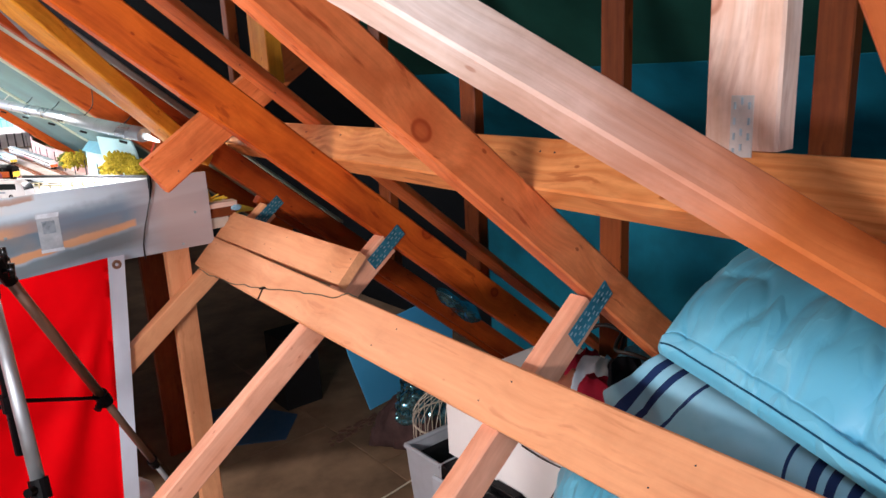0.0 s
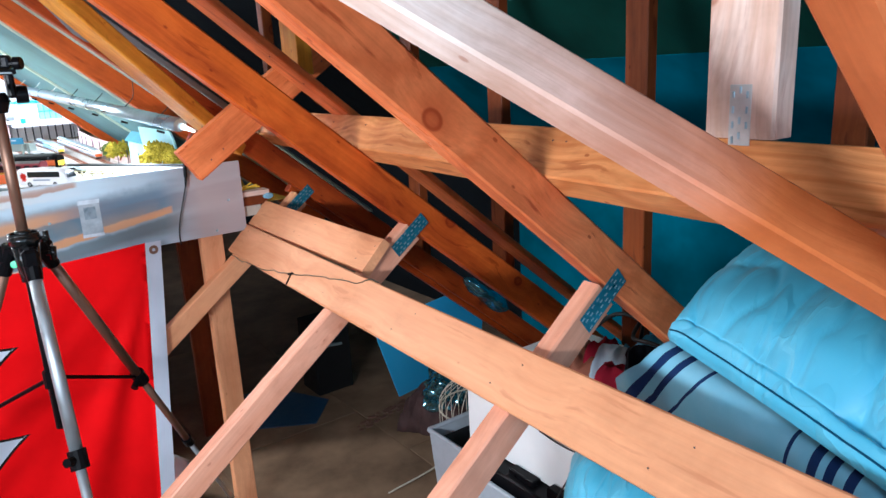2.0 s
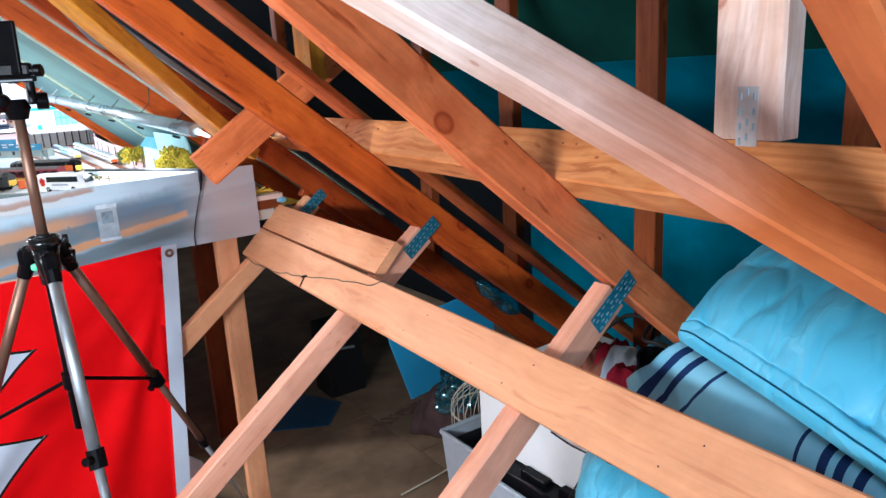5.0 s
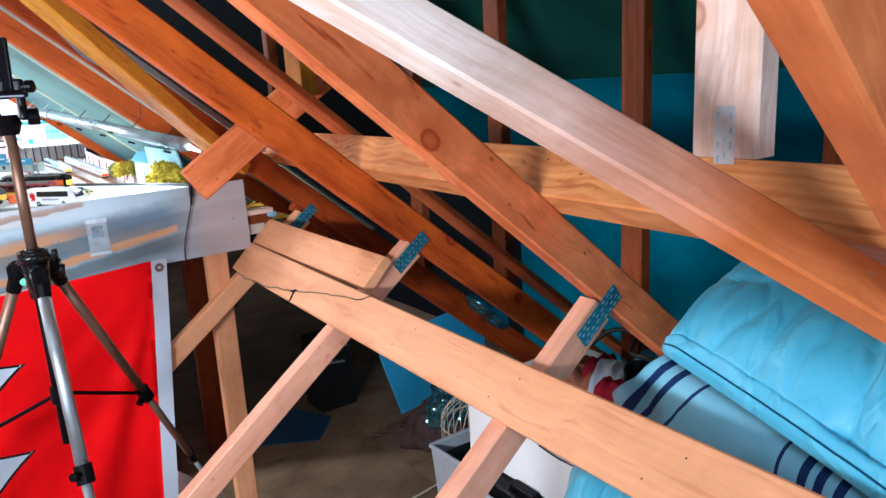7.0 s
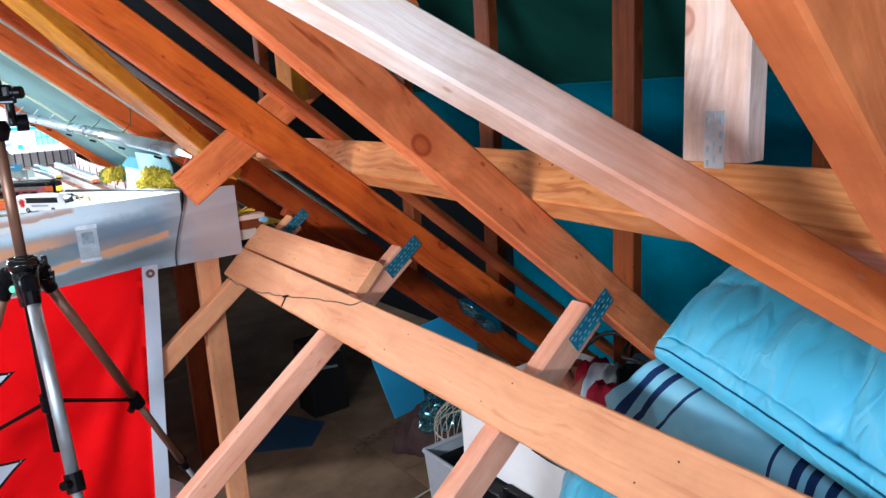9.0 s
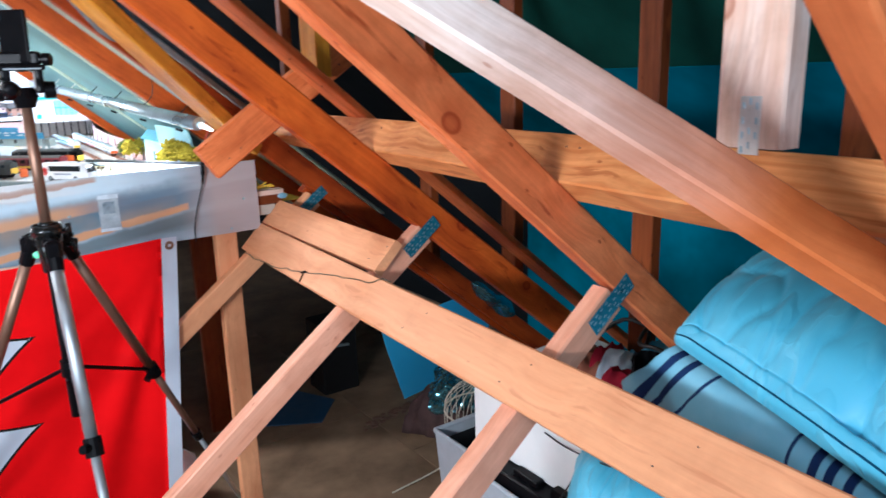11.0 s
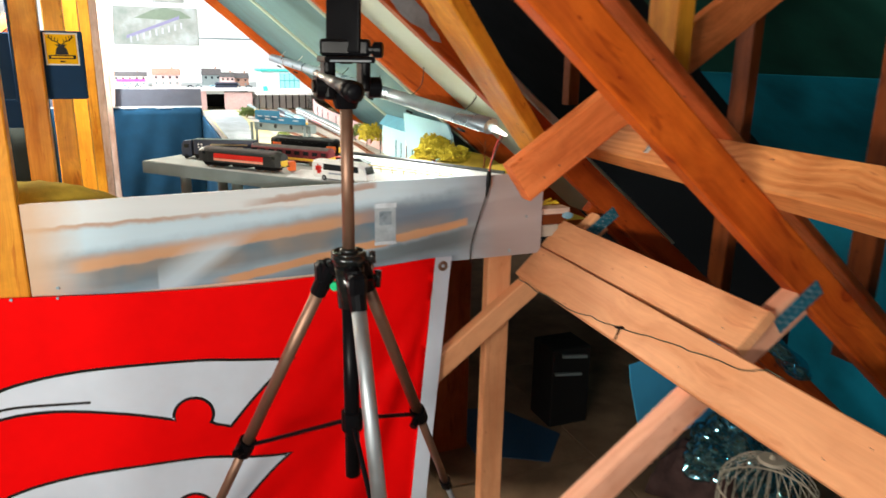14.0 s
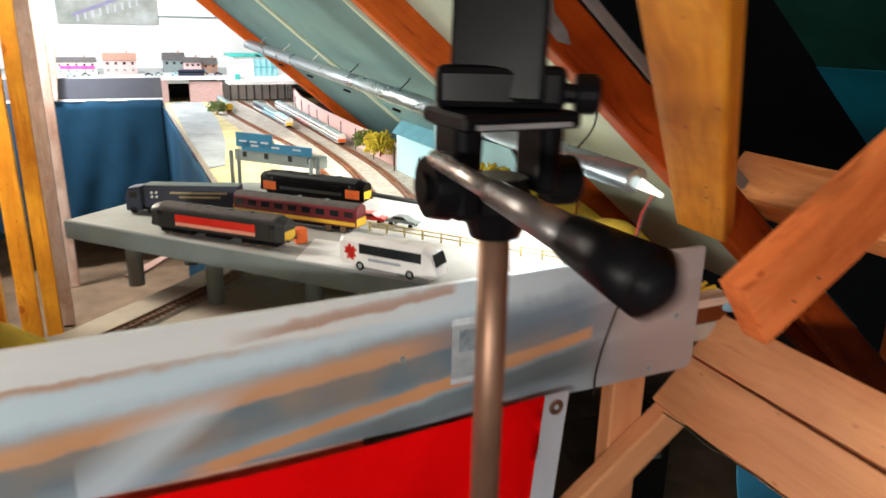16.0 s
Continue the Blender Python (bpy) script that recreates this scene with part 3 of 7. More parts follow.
for k, y in enumerate(TY):
    truss(y, k >= 2, 1 <= k <= 3, -1.15, 2.10 if k < 4 else 1.3, (PINE_WARM, PINE_RED, PINE, PINE_SHADED, PINE, PINE)[k],
          "orange pine roof truss with nail plates" if k < 4 else "bright orange pine roof truss over the railway",
          RAFTER_LOW[k], RAFTER_DEPTH[k], (0.0, -0.046, 0.0, 0.022, 0.0, 0.0)[k])
for y in (3.21, 3.83, 5.06, 5.67):
    st_ = thing("wall_stud", (-0.440, y, 0.0), "orange pine stud beside the operating well" if y < 5 else "pine stud beside the operating well, full light put into its pale colour", "stud", "wall studs")
    # far studs get a paler wood that holds the lamp's bright light
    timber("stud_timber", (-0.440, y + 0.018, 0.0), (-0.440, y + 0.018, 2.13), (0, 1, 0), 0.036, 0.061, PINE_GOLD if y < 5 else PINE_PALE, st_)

# ---------- other roof timbers ----------
def single(ob, label, category, group=""):
    return tagged(ob, label, category, group)


def nails(ob, xs, off, half, axis="z", r=0.0020):
    """Nail heads on two opposite faces of a timber: xs along it, off across it."""
    for x in xs:
        for s in (-1, 1):
            a, b = s * (half - 0.0004), s * (half + 0.0008)
            p, q = ((x, off * s, a), (x, off * s, b)) if axis == "z" else ((x, a, off * s), (x, b, off * s))
            part("nail", rod(p, q, r, r * 0.8, 8), SLOT, ob, "", ob.matrix_basis)
    return ob


# boards laid along the webs
bd = (0.696, 0, 0.718)
nrm = Vector((-0.68, 0, 0.733))


def web_board(p0, p1, w, label):
    """A board whose upper face's mid-line runs from p0 to p1."""
    t = 0.024
    ob = timber("timber_board", Vector(p0) - nrm * t / 2, Vector(p1) - nrm * t / 2, bd, w, t, PINE_ROSE)
    side = 1 if (ob.matrix_basis.to_3x3() @ Vector((0, 0, 1))).dot(nrm) > 0 else -1
    n = int((Vector(p1) - Vector(p0)).length / 0.31)
    for k in range(n + 1):
        for s in (-1, 1):
            x, y = 0.045 + 0.31 * k + 0.02 * s, s * w * 0.24
            part("nail", rod((x, y, side * (t / 2 - 0.0004)), (x, y, side * (t / 2 + 0.0007)), 0.0012, 0.0010, 8), SLOT, ob, "", ob.matrix_basis)
    return single(ob, label, "board", "boards along the webs")


web_board((0.7168, 2.012, 0.9425), (0.6077, -0.55, 0.9459), 0.0975, "long planed pine board nailed along the truss webs")
web_board((0.7898, 2.02, 1.0080), (0.7823, 1.322, 1.0005), 0.091, "short pine board beside the long one")

# purlin square on the rafters, its lower inner edge along purlin_edge
def purlin_edge(y):
    return Vector((0.724 + (y - 0.68) * 0.077, y, 1.244 - (y - 0.68) * 0.003))


ACROSS, DOWN = Vector((0.64, 0, 0.768)), Vector((0.768, 0, -0.64))
p_in = ACROSS * 0.043 + DOWN * 0.029
purlin = single(nails(timber("purlin", purlin_edge(2.08) + p_in, purlin_edge(-0.9) + p_in, ACROSS, 0.086, 0.058, PINE_FIGURED), (0.54, 0.72, 1.36, 1.39, 1.70, 1.73, 1.92), 0.018, 0.029), "knotty pine purlin lying on the rafters", "beam")
m = Matrix((ACROSS, (purlin_edge(0) - purlin_edge(1)).normalized(), -DOWN)).transposed().to_4x4()
m.translation = purlin_edge(1.70) + ACROSS * 0.036 - DOWN * 0.001
nail_plate(purlin, m, 0.034, 0.015, PLATE, SLOT)

# raking brace
L0, dv = Vector((0.285, 0.492, 1.465)), Vector((0.631, -0.564, -0.535)).normalized()
av = (Vector((0, 0, 1)) - dv * dv.z).normalized()
bv = dv.cross(av)
if bv.x < 0:
    bv = -bv
# turned on its length, so that its lower edge shows
lean = radians(35)
at, bt = av * math.cos(lean) + bv * math.sin(lean), bv * math.cos(lean) - av * math.sin(lean)
cc = L0 + av * 0.0206 + at * 0.0253 + bt * 0.018
single(nails(timber("raking_brace", cc - dv * 0.9, cc + dv * 0.62, at, 0.0505, 0.036, PINE_PALE_FALLOFF), (0.74, 0.77), 0.012, 0.018, "z", 0.0013), "pale sawn pine brace crossing under the rafters", "beam")
# flat brace under the rafters
f0, f1 = Vector((0.273, 1.655, 1.555)), Vector((0.657, 1.987, 1.243))
fd = (f1 - f0).normalized()
fa = Vector((0.51, -0.83, -0.24))
fa = (fa - fd * fa.dot(fd)).normalized()
fn = fd.cross(fa)
if fn.z < 0:
    fn = -fn
fc = f0 + fa * 0.039 + fn * 0.018
single(nails(timber("flat_brace", fc - fd * 0.75, fc + fd * 0.665, fa, 0.078, 0.036, PINE_GOLD), (0.62, 0.66, 0.92, 1.20, 1.24), 0.014, 0.018), "orange pine brace nailed flat under the rafters", "beam")
# uprights on the purlin and the outer row
for y, mat_ in ((0.372, PINE_PALE),):
    p = thing("roof_post", (0.71, y, 1.31), "pale pine upright standing on the purlin", "post", "roof uprights")
    timber("post_timber", (0.71, y + 0.008, 1.318), (0.71, y + 0.008, EASTC - PITCH * 0.73), (0, 1, 0), 0.1 if y > 1 else 0.078, 0.037, mat_, p)
    m = Matrix((Vector((0, 0, 1)), Vector((0, -1, 0)), Vector((-1, 0, 0)))).transposed().to_4x4()
    m.translation = (0.6912, y + 0.006, 1.342)
    nail_plate(p, m, 0.062, 0.024, PLATE, GALV)
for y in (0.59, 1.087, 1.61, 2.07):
    # dark wood on these uprights: their shade is put into the colour
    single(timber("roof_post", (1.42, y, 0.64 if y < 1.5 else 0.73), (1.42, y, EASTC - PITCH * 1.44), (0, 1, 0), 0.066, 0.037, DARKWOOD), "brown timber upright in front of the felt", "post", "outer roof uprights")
# second roof frame beyond the purlin's end
ry, rc = 1.535, 2.0175
single(nails(timber("outer_rafter", (-0.4, ry, rc + 0.4 * PITCH), (2.2, ry, rc - 2.2 * PITCH), (0, 1, 0), 0.095, 0.018, PINE_WARM), (1.4, 1.5, 2.1, 2.2, 2.7), 0.016, 0.009), "golden pine plank laid over the purlin", "rafter")
single(nails(timber("strut", (0.5135, 1.71, 1.205), (1.22, 1.71, 1.688), (0, 1, 0), 0.036, 0.088, PINE_WARM), (0.05, 0.09, 0.30, 0.44), 0.02, 0.018, "y"), "sawn-off pine strut crossing behind the rafter", "beam")
single(timber("roof_post", (0.792, 1.632, 1.405), (0.792, 1.632, 2.0), (0, 1, 0), 0.09, 0.040, PINE_GOLD), "orange pine upright beyond the outer rafter", "post", "outer roof uprights")
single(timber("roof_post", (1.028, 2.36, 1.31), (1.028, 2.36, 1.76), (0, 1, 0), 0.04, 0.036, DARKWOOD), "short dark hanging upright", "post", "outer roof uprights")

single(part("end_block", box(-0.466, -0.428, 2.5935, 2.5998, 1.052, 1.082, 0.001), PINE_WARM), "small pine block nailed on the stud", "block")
single(timber("sister_rafter", (0.92, 2.048, 1.835 - PITCH * 0.92), (2.05, 2.048, 1.835 - PITCH * 2.05), (0, 1, 0), 0.034, 0.050, PINE_SHADED), "pine timber doubled against the rafter, shade put into its colour", "rafter")

# boarding between the rafters over the railway
FARLOW = 1.803
single(timber("metal_strip", (0.1, 1.986, 1.930 - PITCH * 0.1), (0.795, 1.986, 1.930 - PITCH * 0.795), (0, 1, 0), 0.006, 0.018, plain("dull_grey_strip", (0.30, 0.31, 0.32), 0.45, 0.4)), "thin grey metal strip along the rafter's upper edge", "strip")
single(part("lining_board", slab_on_slope(TY[3] + 0.04, TY[4] - 0.004, FARLOW + 0.130, FARLOW + 0.138, -1.1, 1.2), PANEL_PALE), "pale cream board between the rafters", "board", "roof lining boards")
single(part("lining_board", slab_on_slope(TY[4] + 0.04, 3.50, FARLOW + 0.050, FARLOW + 0.058, -1.1, 1.2), PANEL), "grey-green board fixed between the rafters", "board", "roof lining boards")
single(part("lining_board", slab_on_slope(3.504, TY[5] - 0.004, FARLOW + 0.054, FARLOW + 0.062, -1.1, 1.2), PANEL), "grey-green board fixed between the rafters", "board", "roof lining boards")
single(timber("batten", (-1.0, 3.50, FARLOW + 0.046 + PITCH * 1.0), (1.15, 3.50, FARLOW + 0.046 - PITCH * 1.15), (0, 1, 0), 0.03, 0.012, PANEL_PALE), "pale cover batten over a board joint", "batten", "lining battens")
single(timber("batten", (-1.0, TY[4] + 0.05, FARLOW + 0.044 + PITCH * 1.0), (1.15, TY[4] + 0.05, FARLOW + 0.044 - PITCH * 1.15), (0, 1, 0), 0.02, 0.012, PANEL_PALE), "pale cover batten along a rafter", "batten", "lining battens")
single(part("lining_board", slab_on_slope(TY[5] + 0.037, 7.099, FARLOW + 0.33, FARLOW + 0.34, -1.1, 1.6), WHITE), "white lining board beyond the last rafter", "board", "roof lining boards")
single(part("paint_patch", loft([[(x, y, c - PITCH * x) for x, c in ((0.30, 1.862), (0.36, 1.834), (0.385, 1.836), (0.415, 1.848), (0.437, 1.843), (0.458, 1.856), (0.45, 1.868), (0.43, 1.872), (0.425, 1.888), (0.37, 1.893), (0.31, 1.885))] for y in (TY[3] - 0.0014, TY[3] + 0.001)]), plain("mauve_grey_paint", (0.24, 0.25, 0.27), 0.6, var=0.3, scale=30)), "flaked grey paint patch on the rafter", "paint patch")

# rafters of the far slope, seen past the studs
for y in (3.2, 3.8, 4.41, 5.02, 5.63, 6.24):
    single(timber("far_rafter", (-0.9, y, 1.64), (-2.84, y, 0.036), (0, 1, 0), 0.05, 0.07, PINE), "bright orange rafter of the far slope", "rafter", "far slope rafters")

# posts and dark studs under the railway's near edge
single(timber("leg_post", (0.645, 2.046, 0.0), (0.645, 2.046, 0.96), (0, 1, 0), 0.034, 0.066, PINE_ROSE), "planed pine leg under the railway board", "post", "railway board legs")
single(timber("leg_post", (0.783, 2.68, 0.0), (0.783, 2.68, 0.99), (0, 1, 0), 0.03, 0.146, DARKWOOD), "broad dark timber leg under the railway board", "post", "railway board legs")

# pale upright at the end of the town board
single(timber("end_post", (-0.430, 5.965, 1.062), (-0.380, 5.965, 1.78), (0, 1, 0), 0.03, 0.047, PINE_PALE), "pale upright fixed to the end of the town board", "post")

# ---------- railway board ----------
fas = thing("fascia_board", (-0.42, 2.005, 0.96), "hardboard railway fascia streaked with grey undercoat", "fascia board")
bm = loft([[(-0.408 + 1.152 * i / 12, y, z) for y, z in ((2.0, 0.962), (2.009, 0.962), (2.009, 1.158 + 0.013 * math.sin(1.4 * i / 12)), (2.0, 1.158 + 0.013 * math.sin(1.4 * i / 12)))] for i in range(13)])
part("hardboard", bm, FASCIA, fas)
lab = part("taped_label", box(0.302, 0.353, 1.9987, 1.9996, 1.018, 1.117), plain("taped_paper", (0.40, 0.47, 0.52), 0.22, var=0.25, scale=30), fas, "worn paper label under clear tape")
for z0, z1 in ((1.018, 1.026), (1.106, 1.117)):
    part("tape_strip", box(0.301, 0.354, 1.9978, 1.9988, z0, z1), plain("white_tape", (0.66, 0.76, 0.84), 0.25, var=0.2, scale=40), lab, "white tape strip")
part("printed_square", box(0.313, 0.342, 1.9979, 1.9988, 1.066, 1.098), plain("faded_print", (0.24, 0.31, 0.36), 0.3, var=0.3, scale=60), lab)
for x, z in ((-0.36, 0.985), (0.655, 0.975), (0.70, 1.06), (0.23, 1.07)):
    part("screw", rod((x, 2.0, z), (x, 1.9975, z), 0.004, 0.003), GALV, fas)
fas2 = thing("fascia_board", (-0.8, 2.005, 0.96), "plain white railway fascia beyond the stud", "fascia board")
part("hardboard", box(-1.5, -0.497, 2.0, 2.009, 0.985, 1.168, 0.001), plain("pale_grey_hardboard", (0.60, 0.67, 0.70), 0.5, var=0.12, scale=5), fas2)
part("edge_batten", box(-1.5, -0.497, 1.998, 2.009, 0.955, 0.983, 0.001), SCENIC, fas2)

single(timber("edge_rail", (-0.405, 2.014, 0.948), (0.176, 2.014, 0.948), (0, 1, 0), 0.008, 0.026, PINE_PALE), "thin pine rail under the painted fascia", "rail")
base = thing("railway_baseboard", (0.3, 3.9, 1.0), "long scenic model railway baseboard on timber", "model railway")
part("board_top", box(0.17, 0.95, 2.75, 6.05, 1.00, 1.03), BALLAST, base)
part("sand_verge", plate_of([(0.172, 2.76), (0.36, 2.76), (0.40, 3.5), (0.42, 4.4), (0.40, 5.2), (0.42, 5.95), (0.172, 5.95)], 1.03, 1.034), SCENIC, base, "ochre sanded verge")
part("back_road", plate_of([(0.172, 3.65), (0.23, 3.7), (0.30, 4.2), (0.37, 5.0), (0.385, 5.9), (0.205, 5.9), (0.18, 4.9), (0.172, 4.3)], 1.034, 1.037), plain("worn_back_road", (0.26, 0.28, 0.285), 0.85, var=0.3, scale=9, bmp=0.3), base, "grey model road")
part("near_top", loft([[(x, y, z) for x, y in ((-0.55, 2.011), (0.80, 2.011), (0.80, 2.75), (0.17, 2.75), (-0.03, 2.52), (-0.2, 2.36), (-0.55, 2.28))] for z in (1.0, 1.03)]), TRACKBED, base)
part("far_top", box(-0.42, 1.2, 6.05, 7.09, 1.00, 1.03), SCENIC, base)
up = thing("upper_level_board", (-0.15, 6.5, 1.1), "raised town board with a dark grey face", "model railway")
part("face_board", box(-1.0, 0.168, 5.99, 6.0, 1.062, 1.18, 0.001), plain("slate_grey_face", (0.10, 0.105, 0.13), 0.6), up)
part("white_strip", box(-1.0, 0.168, 5.985, 5.999, 1.045, 1.06, 0.001), WHITEP, up)
part("town_top", box(-1.0, 1.15, 6.002, 7.09, 1.165, 1.182), TARMAC, up)


def curtain(p0, p1, z0, z1, waves, amp, label, cloth=CURT):
    """A hung cloth with soft folds from p0 to p1."""
    p0, p1 = Vector((*p0, 0)), Vector((*p1, 0))
    d = (p1 - p0)
    nn = Vector((d.y, -d.x, 0)).normalized()
    bm = bmesh.new()
    nx, nz = 60, 14
    g = []
    for i in range(nx + 1):
        col = []
        for j in range(nz + 1):
            u, v = i / nx, j / nz
            w = amp * (0.2 + 0.8 * (1 - v)) * (math.sin(waves * 6.28 * u + 2.6 * v + 1.6 * math.sin(3 * v + u * 5)) + 0.5 * math.sin(waves * 11 * u - 6 * v))
            col.append(bm.verts.new(p0 + d * u + nn * w + Vector((0, 0, z0 + (z1 - z0) * v))))
        g.append(col)
    for i in range(nx):
        for j in range(nz):
            bm.faces.new((g[i][j], g[i + 1][j], g[i + 1][j + 1], g[i][j + 1]))
    ob = part("curtain", bm, cloth, smooth=True)
    sol = ob.modifiers.new("cloth", "SOLIDIFY")
    sol.thickness = 0.002
    return tagged(ob, label, "curtain", "navy curtains")


curtain((-0.85, 5.985), (0.165, 5.985), 0.25, 1.05, 2.9, 0.020, "navy cloth curtain hung below the town board")
curtain((0.165, 5.97), (0.165, 2.8), 0.25, 1.0, 5, 0.014, "navy cloth curtain along the baseboard's side")
curtain((-1.3, 3.4), (-0.5, 3.42), 0.0, 1.17, 4, 0.015, "dark grey-green cloth curtain behind the studs", plain("dark_green_cloth", (0.03, 0.04, 0.04), 0.85))

# road deck on legs
deck = thing("road_deck", (0.1, 2.5, 1.03), "grey model road deck on round pillars", "model road")
A0, A1 = Vector((-0.195, 2.605)), Vector((0.30, 2.035))
outl = [(-0.195, 2.612), (0.302, 2.04), (0.74, 2.03), (0.69, 2.115), (0.545, 2.36), (0.385, 2.615), (0.30, 2.78), (0.13, 2.86), (0.0, 2.80), (-0.1, 2.70)]


part("deck_slab", plate_of(outl, 1.116, 1.148), [GREYCARD], deck)
part("road_surface", plate_of([((x - 0.2) * 0.985 + 0.2, (y - 2.4) * 0.985 + 2.4) for x, y in outl], 1.148, 1.1505), TARMAC, deck)
kerb = [(0.385, 2.615), (0.545, 2.36), (0.69, 2.115)]
part("kerb", join(*[rod((*a, 1.153), (*b, 1.153), 0.006, seg=6) for a, b in zip(kerb, kerb[1:])]), DKGREY, deck)
dirr = (A1 - A0).normalized()
for s, o in ((0.11, 0.05), (0.11, 0.19), (0.30, 0.05), (0.36, 0.20), (0.50, 0.06)):
    p = A0 + dirr * s + Vector((dirr.y * -1, dirr.x)) * o
    part("pillar", rod((p.x, p.y, 1.03), (p.x, p.y, 1.117), 0.0145, 0.0145, 18), GREYCARD, deck)
gr = thing("guard_rail", (0.4, 2.19, 1.151), "cream model guard rail along the road edge", "model fence")
GUARD = plain("cream_rail_paint", (0.58, 0.50, 0.24), 0.5)
ra, rb = Vector((0.30, 2.345)), Vector((0.52, 2.062))
for z in (1.159, 1.166):
    part("rail_bar", rod((*ra, z), (*rb, z), 0.0016, seg=6), GUARD, gr)
for k in range(11):
    q = ra.lerp(rb, k / 10)
    part("rail_post", box(q.x - 0.0015, q.x + 0.0015, q.y - 0.0015, q.y + 0.0015, 1.1505, 1.168), GUARD, gr)
single(part("buffer_block", soften(box(0.160, 0.180, 2.305, 2.328, 1.1515, 1.176), 0.002), ORANGEP), "small orange buffer block before the red-banded locomotive", "model block")
single(part("pink_card", plate_of([(-0.105, 2.60), (-0.035, 2.70), (-0.02, 2.69), (-0.085, 2.585)], 1.0305, 1.036), PINK), "pink card strip lying under the deck", "card")
single(part("paper_sheet", plate_of([(0.142, 2.226), (0.26, 2.10), (0.285, 2.235), (0.197, 2.325)], 1.151, 1.1525), PAPER), "loose white card on the model road", "card")


def track(name, pts, z, label):
    """A length of model track: ballast, sleepers and two rails along pts."""
    t = thing(name, (pts[0][0], pts[0][1], z), label, "model track", "model tracks")
    P = [Vector(p) for p in pts]
    fine = []
    for i in range(len(P) - 1):
        a, b = P[max(i - 1, 0)], P[min(i + 2, len(P) - 1)]
        for k in range(8):
            u = k / 8
            p, q = P[i], P[i + 1]
            fine.append(0.5 * ((2 * p) + (q - a) * u + (2 * a - 5 * p + 4 * q - b) * u * u + (3 * p - a - 3 * q + b) * u ** 3))
    fine.append(P[-1])
    rails, bal, sl = {-1: [], 1: []}, [], []
    for i, p in enumerate(fine):
        d = (fine[min(i + 1, len(fine) - 1)] - fine[max(i - 1, 0)]).normalized()
        nn = Vector((d.y, -d.x))
        for s in rails:
            c = p + nn * s * 0.0085
            rails[s].append([(c.x + nn.x * w, c.y + nn.y * w, zz) for w, zz in ((-0.0008, z + 0.003), (0.0008, z + 0.003), (0.0008, z + 0.0065), (-0.0008, z + 0.0065))])
        bal.append([(p.x + nn.x * w, p.y + nn.y * w, zz) for w, zz in ((-0.026, z - 0.002), (0.026, z - 0.002), (0.019, z + 0.0022), (-0.019, z + 0.0022))])
    part("ballast", loft(bal), BALLAST, t)
    for s in rails:
        part("rail", loft(rails[s]), RAIL, t)
    total = sum((b - a).length for a, b in zip(fine, fine[1:]))
    n, acc, i = int(total / 0.012), 0.0, 0
    verts, faces = [], []
    for k in range(n):
        target = total * (k + 0.5) / n
        while i < len(fine) - 2 and acc + (fine[i + 1] - fine[i]).length < target:
            acc += (fine[i + 1] - fine[i]).length
            i += 1
        seg = fine[i + 1] - fine[i]
        p = fine[i] + seg * ((target - acc) / seg.length)
        d = seg.normalized()
        nn = Vector((d.y, -d.x))
        o = len(verts)
        for zz in (z + 0.0015, z + 0.0035):
            for a, b in ((-0.0018, -0.0165), (0.0018, -0.0165), (0.0018, 0.0165), (-0.0018, 0.0165)):
                q = p + d * a + nn * b
                verts.append((q.x, q.y, zz))
        faces += [(o + 4, o + 5, o + 6, o + 7), (o, o + 1, o + 5, o + 4), (o + 1, o + 2, o + 6, o + 5), (o + 2, o + 3, o + 7, o + 6), (o + 3, o, o + 4, o + 7)]
    me = bpy.data.meshes.new("sleeper_strip")
    me.from_pydata(verts, [], faces)
    me.materials.append(DARKWOOD)
    ob = hang(new("sleeper_strip", me), t)
    tagged(ob, kind="stuff")
    return t


track("model_track", [(0.80, 5.95), (0.755, 5.2), (0.735, 4.3), (0.715, 3.6), (0.66, 3.1), (0.60, 2.80)], 1.032, "curving model railway track with rusty rails")
track("model_track", [(0.62, 5.95), (0.64, 5.2), (0.645, 4.3), (0.62, 3.6), (0.565, 3.15), (0.50, 2.85)], 1.032, "inner curving model railway track")
track("model_track", [(0.50, 5.95), (0.47, 5.3), (0.50, 4.6), (0.54, 3.9), (0.50, 3.4), (0.42, 2.95)], 1.032, "siding track beside the main line")
track("model_track", [(-0.5, 2.16), (-0.2, 2.27), (-0.02, 2.42), (0.10, 2.55), (0.17, 2.72)], 1.032, "curved model track passing under the road deck")

# low wall, backscene and bank on the far side of the line
bw = thing("backscene_wall", (0.8, 4.5, 1.03), "pinkish white lineside wall with posts", "model wall")
wallp = [(0.98, 6.0), (0.87, 5.3), (0.815, 4.6), (0.79, 3.9), (0.775, 3.2), (0.74, 2.9)]
part("wall_face", loft([[(x - 0.003, y, 1.03), (x + 0.003, y, 1.03), (x + 0.003, y, 1.115), (x - 0.003, y, 1.115)] for x, y in wallp]), PINK, bw)
for i in range(16):
    u = i / 15 * (len(wallp) - 1)
    k = min(int(u), len(wallp) - 2)
    a, b = Vector(wallp[k]), Vector(wallp[k + 1])
    p = a.lerp(b, u - k)
    part("lineside_post", rod((p.x - 0.03, p.y, 1.03), (p.x - 0.03, p.y, 1.115), 0.0022, seg=6), DKGREY, bw)
single(part("backscene_board", loft([[(0.742, y, 1.04), (0.748, y, 1.04), (0.728, y, t), (0.722, y, t)] for y, t in ((2.56, 1.20), (2.60, 1.235), (3.04, 1.235))]), SKYBLUE), "pale blue painted backscene board", "backscene")
shed = thing("model_shed", (0.79, 3.3, 1.03), "pale blue model building against the rafters", "model building")
